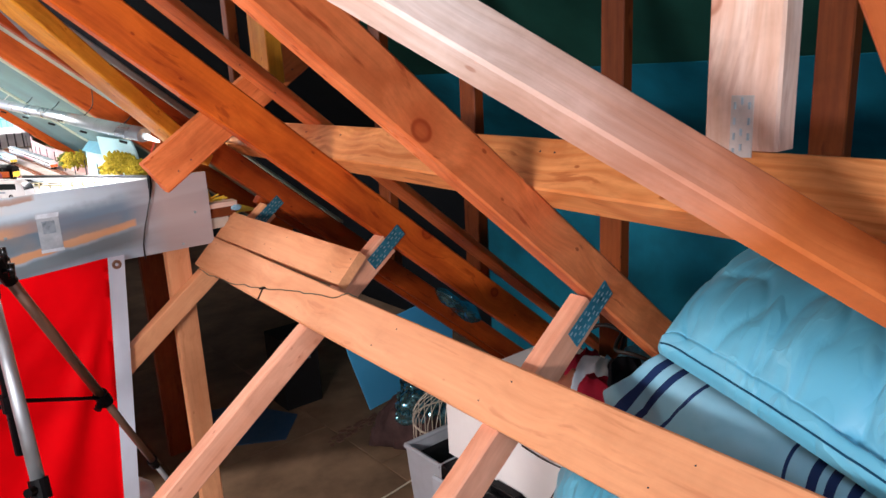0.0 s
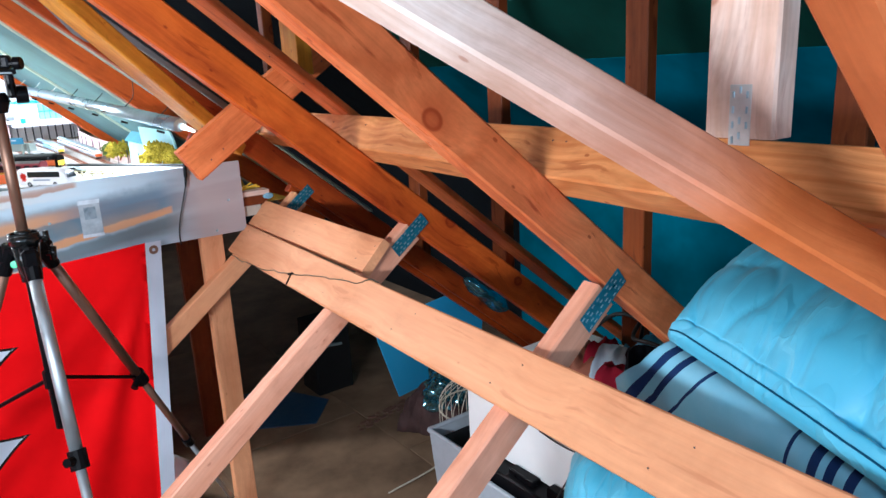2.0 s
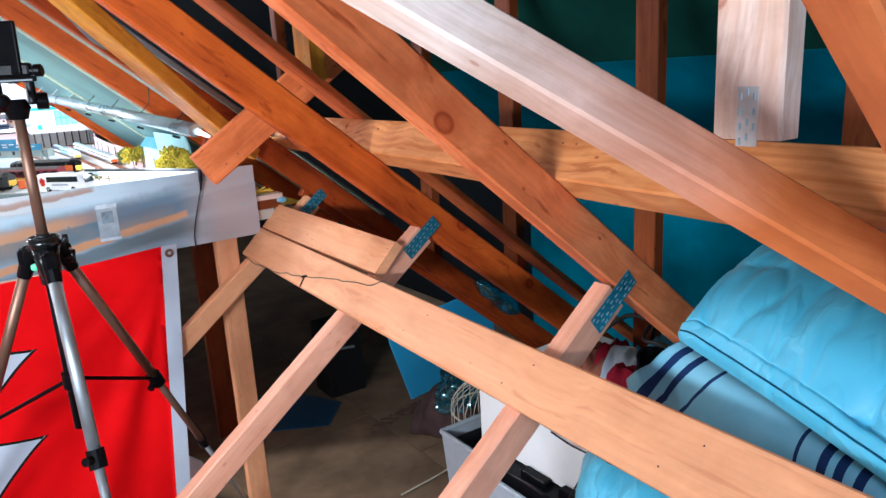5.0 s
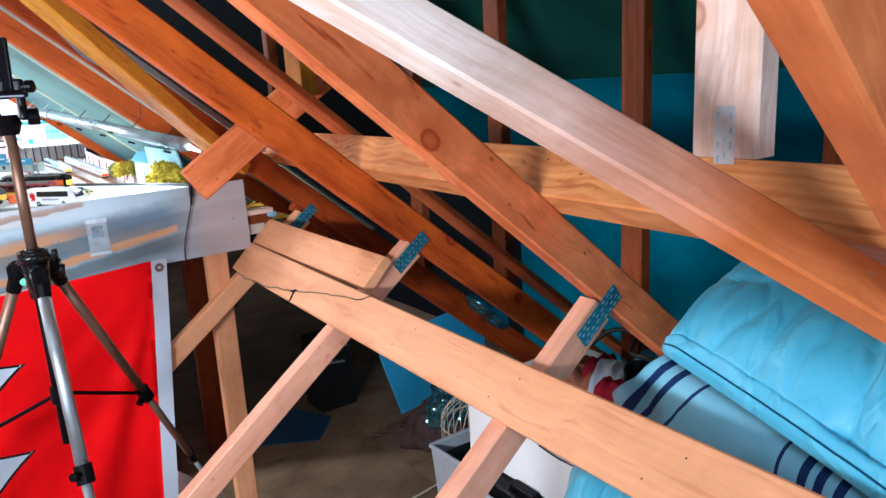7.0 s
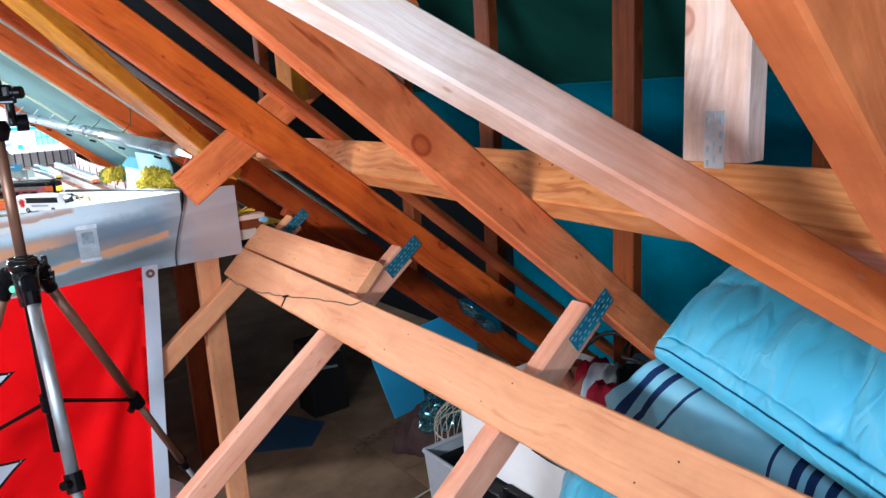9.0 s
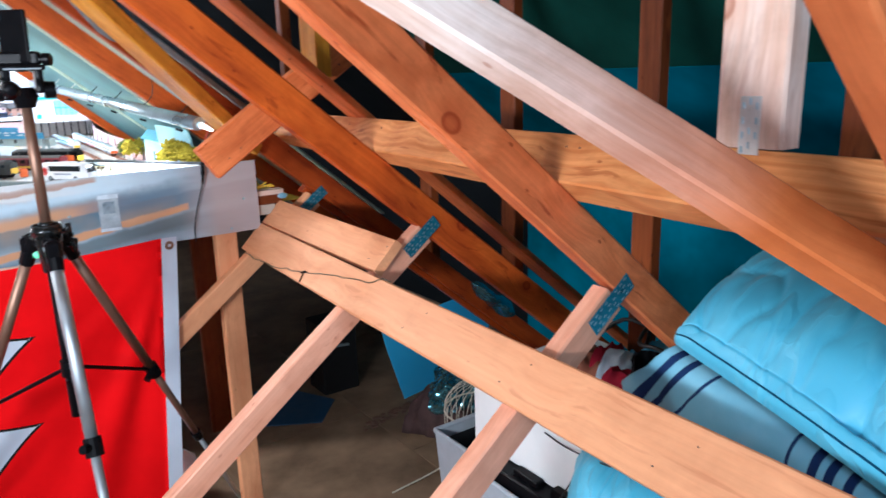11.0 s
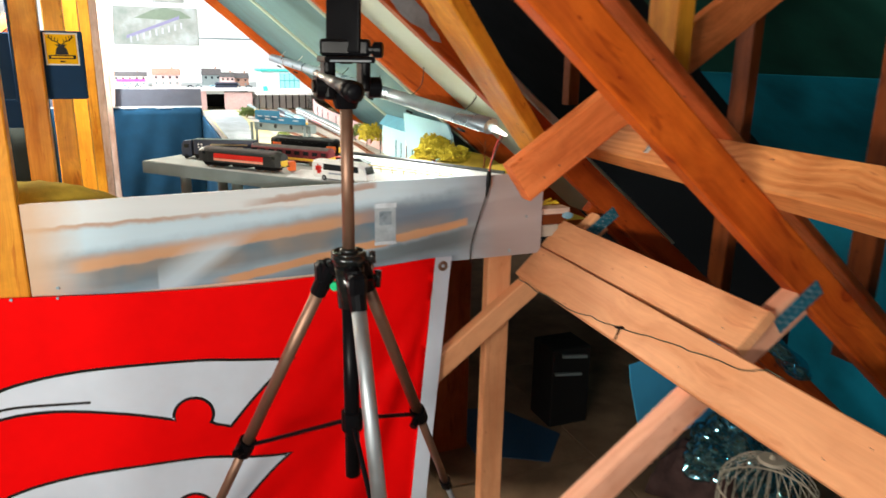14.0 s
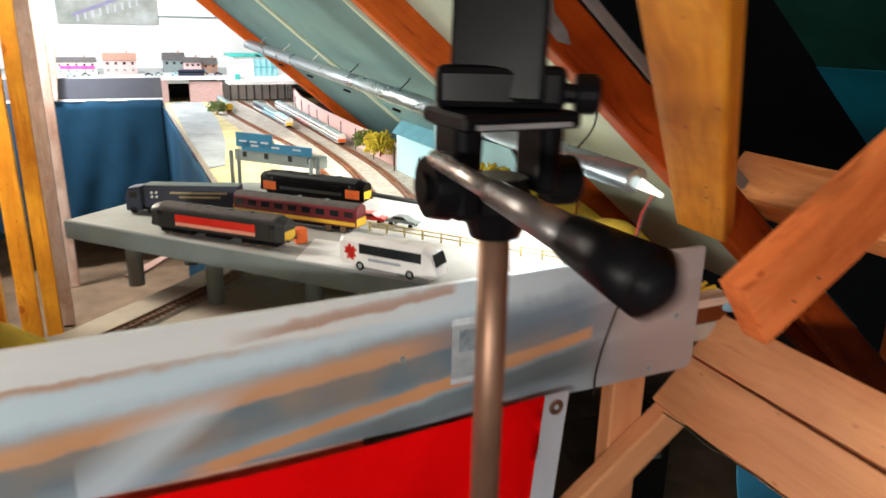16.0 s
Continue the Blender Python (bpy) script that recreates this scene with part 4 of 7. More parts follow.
part("shed_wall", box(0.765, 0.80, 3.05, 3.45, 1.03, 1.16, 0.001), SKYBLUE, shed)
part("shed_roof", loft([[(0.755, y, 1.155), (0.82, y, 1.155), (0.82, y, 1.19), (0.79, y, 1.195)] for y in (3.03, 3.47)]), plain("blue_grey_roof", (0.12, 0.32, 0.42), 0.7), shed)


def heap(name, pts, z, material, label, category):
    """A rough mound: (x, y, radius, height) summed over a patch."""
    x0, x1 = min(p[0] - p[2] for p in pts), max(p[0] + p[2] for p in pts)
    y0, y1 = min(p[1] - (p[4] if len(p) > 4 else p[2]) for p in pts), max(p[1] + (p[4] if len(p) > 4 else p[2]) for p in pts)
    bm = bmesh.new()
    nx, ny = 36, 36
    g = []
    for i in range(nx + 1):
        row = []
        for j in range(ny + 1):
            x, y = x0 + (x1 - x0) * i / nx, y0 + (y1 - y0) * j / ny
            h = max(max(0.0, 1 - ((x - p[0]) / p[2]) ** 2 - ((y - p[1]) / (p[4] if len(p) > 4 else p[2])) ** 2) ** 0.7 * p[3] for p in pts)
            h += 0.004 * noise.noise(Vector((x * 40, y * 40, 0))) if h > 0 else -0.004
            row.append(bm.verts.new((x, y, z + h)))
        g.append(row)
    for i in range(nx):
        for j in range(ny):
            bm.faces.new((g[i][j], g[i + 1][j], g[i + 1][j + 1], g[i][j + 1]))
    return single(part(name, bm, material, smooth=True), label, category)


heap("grass_mound", [(-0.42, 2.145, 0.28, 0.150, 0.13)], 1.03, GRASS, "ochre grassed mound behind the fascia", "model hill")
heap("grass_bank", [(0.76, 2.5, 0.15, 0.125, 0.24), (0.74, 2.22, 0.09, 0.13, 0.16), (0.78, 2.85, 0.14, 0.09)], 1.03, GRASS, "ochre grass bank beside the model road", "model hill")


def bush(p, r, n, material, label, name="model_bush"):
    """A shrub of many small leaf clumps round a few stems."""
    t = thing(name, p, label, "model bush", "model bushes")
    rnd = random.Random(int(p[0] * 1000 + p[1] * 77))
    stems = [rod(p, (p[0] + rnd.uniform(-r, r) * 0.5, p[1] + rnd.uniform(-r, r) * 0.5, p[2] + r * 1.1), r * 0.05, r * 0.015, 5) for _ in range(5)]
    part("stems", join(*stems), DARKWOOD, t)
    verts, faces = [], []
    for i in range(n):
        a, b = rnd.uniform(0, 6.283), rnd.uniform(-0.35, 1.0)
        rr = r * (0.55 + 0.5 * rnd.random()) * (1 + 0.35 * noise.noise(Vector((math.cos(a) * 2, math.sin(a) * 2, b * 2 + p[1]))))
        c = Vector((math.cos(a) * math.sqrt(max(0, 1 - b * b)) * rr, math.sin(a) * math.sqrt(max(0, 1 - b * b)) * rr, r * 0.62 + b * rr * 0.85)) + Vector(p)
        s = r * rnd.uniform(0.06, 0.13)
        o = len(verts)
        q = Euler((rnd.uniform(0, 6), rnd.uniform(0, 6), rnd.uniform(0, 6))).to_matrix()
        for v in ((s, 0, 0), (-s, 0, 0), (0, s, 0), (0, -s, 0), (0, 0, s), (0, 0, -s)):
            verts.append(c + q @ Vector(v))
        faces += [(o, o + 2, o + 4), (o + 2, o + 1, o + 4), (o + 1, o + 3, o + 4), (o + 3, o, o + 4), (o + 2, o, o + 5), (o + 1, o + 2, o + 5), (o + 3, o + 1, o + 5), (o, o + 3, o + 5)]
    me = bpy.data.meshes.new("foliage")
    me.from_pydata(verts, [], faces)
    me.materials.append(material)
    tagged(hang(new("foliage", me), t), kind="stuff")
    return t


bush((0.665, 2.56, 1.115), 0.06, 900, LEAF, "dense yellow-green model bush on the bank")
bush((0.70, 2.47, 1.12), 0.045, 600, LEAF, "smaller yellow-green model bush")
bush((0.695, 2.68, 1.11), 0.045, 600, LEAF2, "dull green model bush behind the yellow one")
bush((0.74, 3.55, 1.06), 0.06, 500, LEAF, "ochre bush by the lineside wall")
bush((0.745, 3.72, 1.06), 0.05, 400, LEAF2, "green bush by the lineside wall")
bush((0.40, 5.25, 1.03), 0.05, 400, LEAF2, "green bush near the tunnel mouth")
bush((0.42, 3.95, 1.03), 0.035, 300, LEAF2, "small green bush behind the gantry")
t_ = thing("model_tree", (0.745, 2.36, 1.12), "bare thin model tree on the bank", "model tree")
part("trunk", rod((0.745, 2.36, 1.12), (0.75, 2.36, 1.21), 0.003, 0.0012, 6), DARKWOOD, t_)
for k in range(7):
    z = 1.15 + 0.009 * k
    part("limb", rod((0.747, 2.36, z), (0.747 + 0.03 * math.cos(k * 2.1), 2.36 + 0.03 * math.sin(k * 2.1), z + 0.03), 0.0012, 0.0005, 5), DARKWOOD, t_)

# ---------- model vehicles ----------
def run_frame(p0, p1, z):
    """A frame on the road: x along from p0 to p1, origin midway."""
    a, b = Vector((*p0, z)), Vector((*p1, z))
    m, length = axes(a, b, Vector((0, 0, 1)).cross(b - a))
    m.translation = (a + b) / 2
    return m, length


def hull(length, width, z0, z1, nose, roof_r, rake=0.0):
    """A carriage body along x with a rounded roof and shaped ends."""
    prof = []
    for k in range(9):
        a = math.pi * k / 8
        prof.append((width / 2 * math.cos(a), z1 - roof_r + roof_r * math.sin(a)))
    prof = [(width / 2, z0)] + prof + [(-width / 2, z0)]
    secs = []
    for x, s, dz in ((-length / 2, 0.86, -rake), (-length / 2 + nose, 1.0, 0.0), (length / 2 - nose, 1.0, 0.0), (length / 2, 0.86, -rake)):
        secs.append([(x, y * s, (z if z < z0 + 1e-6 else z + dz * ((z - z0) / (z1 - z0)))) for y, z in prof])
    return loft(secs)


def locomotive(p0, p1, z, body, band, band2, ends, roofm, label):
    m, ln = run_frame(p0, p1, z)
    t = thing("model_locomotive", m, label, "model train", "model vehicles on the deck")
    w = 0.036
    part("body", hull(ln, w, 0.013, 0.052, 0.016, 0.011, 0.004), body, t, "", m, smooth=False)
    part("roof", hull(ln - 0.034, w * 0.9, 0.0455, 0.0535, 0.004, 0.006), roofm, t, "", m)
    part("underframe", box(-ln / 2 + 0.012, ln / 2 - 0.012, -w / 2 + 0.004, w / 2 - 0.004, 0.009, 0.0135, 0.001), BLACK, t, "", m)
    part("fuel_tank", box(-0.025, 0.025, -w / 2 + 0.005, w / 2 - 0.005, 0.004, 0.011, 0.001), BLACK, t, "", m)
    for s in (-1, 1):
        part("side_band", box(-ln * 0.30, ln * 0.30, s * (w / 2 + 0.0002) - 0.0006, s * (w / 2 + 0.0002) + 0.0006, 0.025, 0.0375), band, t, "", m)
        part("lower_band", box(-ln * 0.30, ln * 0.30, s * (w / 2 + 0.0002) - 0.0006, s * (w / 2 + 0.0002) + 0.0006, 0.0185, 0.0245), band2, t, "", m)
        for q in (-1, 1):
            part("cab_side_window", box(q * (ln / 2 - 0.021) - 0.005, q * (ln / 2 - 0.021) + 0.005, s * (w / 2) - 0.0008, s * (w / 2) + 0.0008, 0.034, 0.041), GLASSD, t, "", m)
            part("cab_door", box(q * (ln / 2 - 0.031) - 0.003, q * (ln / 2 - 0.031) + 0.003, s * (w / 2) - 0.0006, s * (w / 2) + 0.0006, 0.017, 0.042), DKGREY, t, "", m)
        bg = part("bogie", box(s * ln * 0.31 - 0.034, s * ln * 0.31 + 0.034, -0.0145, 0.0145, 0.0035, 0.0105, 0.001), BLACK, t, "", m)
        for k in (-1, 0, 1):
            for q in (-1, 1):
                part("wheel", rod((s * ln * 0.31 + k * 0.023, q * 0.0105, 0.0075), (s * ln * 0.31 + k * 0.023, q * 0.0135, 0.0075), 0.0075, seg=14), RAIL, bg, "", m)
        e = s * (ln / 2 + 0.0003)
        part("cab_end", box(min(e, e - s * 0.0025), max(e, e - s * 0.0025), -w * 0.41, w * 0.41, 0.014, 0.031, 0.0006), ends, t, "yellow cab end", m)
        part("windscreen", box(min(e - s * 0.0015, e - s * 0.003) - 0.0012, max(e - s * 0.0015, e - s * 0.003), -w * 0.36, w * 0.36, 0.0335, 0.0425), GLASSD, t, "", m)
        for q in (-1, 1):
            part("buffer", rod((e - s * 0.001, q * 0.011, 0.0155), (e + s * 0.005, q * 0.011, 0.0155), 0.0019, seg=8), DKGREY, t, "", m)
    for k in range(4):
        x = -ln * 0.24 + k * ln * 0.16
        part("roof_vent", rod((x, 0, 0.0525), (x, 0, 0.0545), 0.0055, seg=12), DKGREY, t, "", m)
    return t


locomotive((-0.039, 2.478), (0.147, 2.285), 1.1515, DKGREY, REDP, plain("salmon_paint", (0.80, 0.34, 0.24), 0.4), YELLOWP, SLATE, "dark grey model diesel locomotive with a red side band")
lc = locomotive((0.186, 2.70), (0.353, 2.515), 1.1515, BLACK, BLACK, DKGREY, YELLOWP, DKGREY, "black model diesel locomotive with orange cab ends")
m, ln = run_frame((0.186, 2.70), (0.353, 2.515), 1.1515)
for s in (-1, 1):
    for q in (-1, 1):
        part("orange_side_panel", box(q * ln * 0.40 - 0.016, q * ln * 0.40 + 0.016, s * 0.0184 - 0.0007, s * 0.0184 + 0.0007, 0.0155, 0.0330), ORANGEP, lc, "", m)


def carriage(p0, p1, z, body, band, roofm, endm, label, zh=0.05, name="model_carriage", group="model vehicles on the deck"):
    m, ln = run_frame(p0, p1, z)
    t = thing(name, m, label, "model train", group)
    w = 0.036
    part("body", hull(ln, w, 0.012, zh, 0.002, 0.009), body, t, "", m)
    part("roof", hull(ln - 0.004, w * 0.94, zh - 0.0085, zh + 0.001, 0.002, 0.008), roofm, t, "", m)
    part("underframe", box(-ln / 2 + 0.01, ln / 2 - 0.01, -0.013, 0.013, 0.006, 0.0125, 0.001), BLACK, t, "", m)
    n = max(3, int(ln / 0.028))
    for s in (-1, 1):
        part("lower_stripe", box(-ln / 2 + 0.002, ln / 2 - 0.002, s * (w / 2) - 0.0006, s * (w / 2) + 0.0006, 0.0145, 0.021), band, t, "", m)
        for k in range(n):
            x = -ln / 2 + (k + 0.5) * ln / n
            part("carriage_window", box(x - ln / n * 0.3, x + ln / n * 0.3, s * (w / 2) - 0.0007, s * (w / 2) + 0.0007, zh - 0.021, zh - 0.011), GLASSD, t, "", m)
        e = s * (ln / 2)
        part("carriage_end", box(e - 0.001, e + 0.001, -w * 0.45, w * 0.45, 0.0135, 0.027), endm, t, "", m)
        bg = part("bogie", box(s * ln * 0.33 - 0.022, s * ln * 0.33 + 0.022, -0.013, 0.013, 0.003, 0.0085, 0.001), BLACK, t, "", m)
        for k in (-1, 1):
            for q in (-1, 1):
                part("wheel", rod((s * ln * 0.33 + k * 0.015, q * 0.0105, 0.0065), (s * ln * 0.33 + k * 0.015, q * 0.0135, 0.0065), 0.0065, seg=12), RAIL, bg, "", m)
    return t


carriage((0.105, 2.525), (0.282, 2.335), 1.1515, MAROON, YELLOWP, SLATE, YELLOWP, "maroon model parcels van with a yellow lower stripe")


def lorry(p0, p1, z):
    m, ln = run_frame(p1, p0, z)     # cab at +x
    t = thing("model_lorry", m, "dark blue model articulated lorry with a lettered trailer", "model lorry", "model vehicles on the deck")
    w = 0.033
    part("trailer", box(-ln / 2, ln / 2 - 0.036, -w / 2, w / 2, 0.0125, 0.054, 0.0012), BLUEP, t, "dark navy curtain-sided trailer", m)
    part("trailer_roof", box(-ln / 2 + 0.001, ln / 2 - 0.037, -w / 2 + 0.001, w / 2 - 0.001, 0.0538, 0.0552, 0.0005), GREYCARD, t, "", m)
    part("chassis", box(-ln / 2 + 0.003, ln / 2 - 0.004, -0.011, 0.011, 0.007, 0.0125), BLACK, t, "", m)
    part("cab", soften(loft([[(x, y, zz) for y, zz in ((-w / 2, 0.006), (w / 2, 0.006), (w / 2, top), (-w / 2, top))] for x, top in ((ln / 2 - 0.03, 0.052), (ln / 2 - 0.006, 0.049), (ln / 2, 0.030))]), 0.0012), BLUEP, t, "", m)
    part("windscreen", box(ln / 2 - 0.004, ln / 2 - 0.0015, -w / 2 + 0.003, w / 2 - 0.003, 0.031, 0.041), GLASSD, t, "", m)
    part("grille", box(ln / 2 - 0.001, ln / 2 + 0.0008, -w / 2 + 0.004, w / 2 - 0.004, 0.010, 0.024), GREYCARD, t, "", m)
    for s in (-1, 1):
        yv = s * (w / 2 + 0.0002)
        part("side_window", box(ln / 2 - 0.022, ln / 2 - 0.009, yv - 0.0006, yv + 0.0006, 0.031, 0.041), GLASSD, t, "", m)
        for k, (a, b, zz) in enumerate(((-0.40, 0.10, 0.041), (-0.34, 0.02, 0.033))):
            part("lettering_bar", box(a * ln, b * ln, yv - 0.0005, yv + 0.0005, zz - 0.002, zz + 0.002), plain("sign_gold", (0.5, 0.4, 0.22), 0.5), t, "row of pale lettering", m)
        for k in range(4):
            x = ln * 0.22 + 0.009 * (k % 2)
            part("emblem_spot", rod((x, yv, 0.033 + 0.008 * (k // 2)), (x, yv + s * 0.0006, 0.033 + 0.008 * (k // 2)), 0.0028, seg=8), PAPER, t, "", m)
        for x in (-ln / 2 + 0.016, -ln / 2 + 0.031, -ln / 2 + 0.046, ln / 2 - 0.045, ln / 2 - 0.014):
            part("wheel", rod((x, s * w * 0.32, 0.0066), (x, s * w * 0.5, 0.0066), 0.0066, seg=14), RUBBER, t, "", m)
    return t


lorry((-0.082, 2.632), (0.112, 2.545), 1.1515)


def coach(p0, p1, z):
    m, ln = run_frame(p0, p1, z)
    t = thing("model_coach", m, "white model touring coach with a red crest on its side", "model coach", "model vehicles on the deck")
    w = 0.034
    secs = []
    for x, s, lo, hi in ((-ln / 2, 0.94, 0.010, 0.045), (-ln / 2 + 0.006, 1.0, 0.006, 0.048), (ln / 2 - 0.022, 1.0, 0.006, 0.048), (ln / 2 - 0.008, 0.98, 0.006, 0.040), (ln / 2, 0.9, 0.008, 0.022)):
        secs.append([(x, y * s, zz) for y, zz in ((w / 2, lo), (w / 2, hi - 0.006), (w / 2 - 0.005, hi), (-w / 2 + 0.005, hi), (-w / 2, hi - 0.006), (-w / 2, lo))])
    part("body", loft(secs), WHITEP, t, "", m)
    part("roof_unit", box(-0.02, 0.025, -0.011, 0.011, 0.0478, 0.0505, 0.001), WHITEP, t, "", m)
    for s in (-1, 1):
        yv = s * w / 2
        n = 9
        for k in range(n):
            a = -ln / 2 + 0.035 + (ln - 0.058) * k / n
            part("coach_window", box(a, a + (ln - 0.058) / n - 0.0003, yv - 0.0007, yv + 0.0007, 0.026, 0.0405), GLASSD, t, "", m)
        mc = m @ Matrix(((1, 0, 0, 0), (0, 0, 1, yv - (0.0002 if s > 0 else 0.0005)), (0, 1, 0, 0), (0, 0, 0, 1)))
        strokes = []
        for k in range(11):
            a = k * 2.4
            cx, cz, rr = -ln / 2 + 0.020 + 0.0085 * math.cos(a) * (k / 11) ** 0.5, 0.0265 + 0.0105 * math.sin(a) * (k / 11) ** 0.5, 0.0062 - 0.0003 * k
            strokes.append(plate_of([(cx + rr * math.cos(a + q) * f, cz + rr * math.sin(a + q) * f) for q, f in ((0.0, 1.3), (1.2, 0.6), (2.4, 1.0), (3.6, 0.5), (4.9, 0.9))], 0, 0.0006))
        part("crest", join(*strokes), REDP, t, "red crest of curling strokes", mc)
        part("lettering_bar", box(-0.030, 0.024, yv - 0.0005, yv + 0.0005, 0.0165, 0.0205), plain("grey_lettering", (0.30, 0.34, 0.42), 0.5), t, "row of grey lettering", m)
        for x in (-ln / 2 + 0.036, ln / 2 - 0.042):
            wh = part("wheel", rod((x, s * w * 0.36, 0.0068), (x, s * w * 0.505, 0.0068), 0.0068, seg=16), RUBBER, t, "", m)
            part("hub", rod((x, s * w * 0.505, 0.0068), (x, s * w * 0.515, 0.0068), 0.0036, seg=12), SILVER, wh, "", m)
    part("windscreen", loft([[(ln / 2 - 0.0065, y, 0.041), (ln / 2 - 0.0055, y, 0.0415), (ln / 2 + 0.001, y, 0.0245), (ln / 2 - 0.001, y, 0.0235)] for y in (-w * 0.44, w * 0.44)]), GLASSD, t, "", m)
    return t


coach((0.208, 2.180), (0.309, 2.054), 1.1525)


def car(p0, p1, z, paint, label):
    m, ln = run_frame(p0, p1, z)
    t = thing("model_car", m, label, "model car", "model vehicles on the deck")
    w = 0.023
    pr = [(-0.5, 0.30), (-0.48, 0.55), (-0.34, 0.62), (-0.22, 0.98), (0.08, 1.0), (0.24, 0.64), (0.46, 0.52), (0.5, 0.30)]
    h = 0.019
    part("body", loft([[(x * ln, y * (1.0 if zz < 0.7 else 0.84), 0.003 + zz * h * 0.9) for x, zz in pr] for y in (-w / 2, w / 2)]), paint, t, "", m)
    for s in (-1, 1):
        part("side_glass", loft([[(x * ln, s * (w / 2 * f) + d, 0.003 + zz * h * 0.9) for x, zz, f in ((-0.30, 0.66, 0.98), (0.20, 0.66, 0.98), (0.07, 0.93, 0.87), (-0.20, 0.93, 0.87))] for d in (-0.0004, 0.0004)]), GLASSD, t, "", m)
        for x in (-0.32, 0.32):
            part("wheel", rod((x * ln, s * w * 0.36, 0.0042), (x * ln, s * w * 0.51, 0.0042), 0.0042, seg=12), RUBBER, t, "", m)
    return t


car((0.297, 2.412), (0.342, 2.372), 1.1515, REDP, "red model saloon car on the deck")
car((0.345, 2.372), (0.385, 2.325), 1.1515, GREYCARD, "silver-grey model car on the deck")


def rake(pts, z, paints, label):
    """Carriages coupled along a line."""
    for (a, b), (body, band, roofm, endm) in zip(zip(pts, pts[1:]), paints):
        va, vb = Vector(a), Vector(b)
        d = (vb - va).normalized() * 0.004
        carriage(va + d, vb - d, z, body, band, roofm, endm, label, 0.049, "model_train", "model trains on the main line")


rake([(0.728, 3.98), (0.738, 4.24), (0.746, 4.52), (0.752, 4.82), (0.758, 5.12), (0.765, 5.42)], 1.035,
     [(WHITEP, BLUEP, GREYCARD, ORANGEP), (WHITEP, GREYCARD, GREYCARD, WHITEP), (WHITEP, REDP, GREYCARD, WHITEP), (WHITEP, BLUEP, GREYCARD, WHITEP), (WHITEP, GREYCARD, GREYCARD, WHITEP)], "white and blue model passenger train with a yellow nose")
rake([(0.64, 4.55), (0.643, 4.82), (0.64, 5.12), (0.638, 5.42)], 1.035, [(WHITEP, BLUEP, SKYBLUE, YELLOWP), (SKYBLUE, BLUEP, GREYCARD, WHITEP), (BLUEP, WHITEP, GREYCARD, WHITEP)], "blue and white model passenger train")
rake([(0.472, 5.3), (0.478, 5.55), (0.485, 5.8)], 1.035, [(YELLOWP, DKGREY, GREYCARD, YELLOWP), (GREYCARD, DKGREY, GREYCARD, GREYCARD)], "model railcar with a yellow front")

# sign gantry over the road
gan = thing("sign_gantry", (0.2, 2.7, 1.15), "grey motorway gantry with blue direction signs", "model gantry")
g0, g1 = Vector((0.146, 2.785)), Vector((0.280, 2.622))
GANTRY = plain("gantry_grey_paint", (0.26, 0.32, 0.31), 0.5)
gd = (g1 - g0).normalized()
gn = Vector((gd.y, -gd.x))
for p in (g0, g1):
    for s in (0, 1):
        q = p + Vector((gn.x, gn.y)) * -0.022 * s * -1
        part("gantry_leg", box(q.x - 0.0035, q.x + 0.0035, q.y - 0.0035, q.y + 0.0035, 1.15, 1.236), GANTRY, gan)
mg, lg = run_frame(g0, g1, 1.15)
part("cross_beam", box(-lg / 2 - 0.008, lg / 2 + 0.008, -0.003, 0.026, 0.062, 0.086, 0.001), GANTRY, gan, "", mg)
for a, b, z0, z1 in ((-0.49, -0.02, 0.094, 0.124), (-0.42, 0.46, 0.086, 0.106)):
    s_ = part("direction_sign", box(a * lg, b * lg, -0.007, -0.004, z0, z1, 0.0006), SIGNBLUE, gan, "blue direction sign", mg)
    for k in range(3):
        x = (a + (b - a) * (0.2 + 0.3 * k)) * lg
        part("lettering_bar", box(x - 0.010, x + 0.010, -0.0078, -0.0068, z0 + 0.010, z0 + 0.014), plain("pale_sign_ink", (0.5, 0.6, 0.66), 0.5), s_, "", mg)
for x in (-0.4, -0.12, 0.18, 0.42):
    part("lane_signal", box(x * lg - 0.005, x * lg + 0.005, -0.0045, -0.002, 0.071, 0.083, 0.0005), DKGREY, gan, "", mg)

# ---------- town and station ----------
def house(name, x0, x1, y0, y1, z, h, rh, wallm, roofm, label, wins=3, floors=2):
    t = thing(name, ((x0 + x1) / 2, (y0 + y1) / 2, z), label, "model building", "model town")
    part("wall", box(x0, x1, y0, y1, z, z + h), wallm, t)
    ym = (y0 + y1) / 2
    part("roof", loft([[(x, y0 - 0.006, z + h), (x, y1 + 0.006, z + h), (x, ym, z + h + rh)] for x in (x0 - 0.004, x1 + 0.004)]), roofm, t)
    part("chimney", box(x0 + (x1 - x0) * 0.7, x0 + (x1 - x0) * 0.7 + 0.012, ym - 0.006, ym + 0.006, z + h + rh * 0.5, z + h + rh + 0.014), BRICK, t)
    for f in range(floors):
        for k in range(wins):
            x = x0 + (x1 - x0) * (k + 0.5) / wins
            zz = z + h * (f + 0.35) / floors
            part("window", box(x - 0.008, x + 0.008, y0 - 0.0015, y0 + 0.001, zz, zz + h * 0.3 / floors * 1.4), GLASSD if f else GREYCARD, t)
    return t


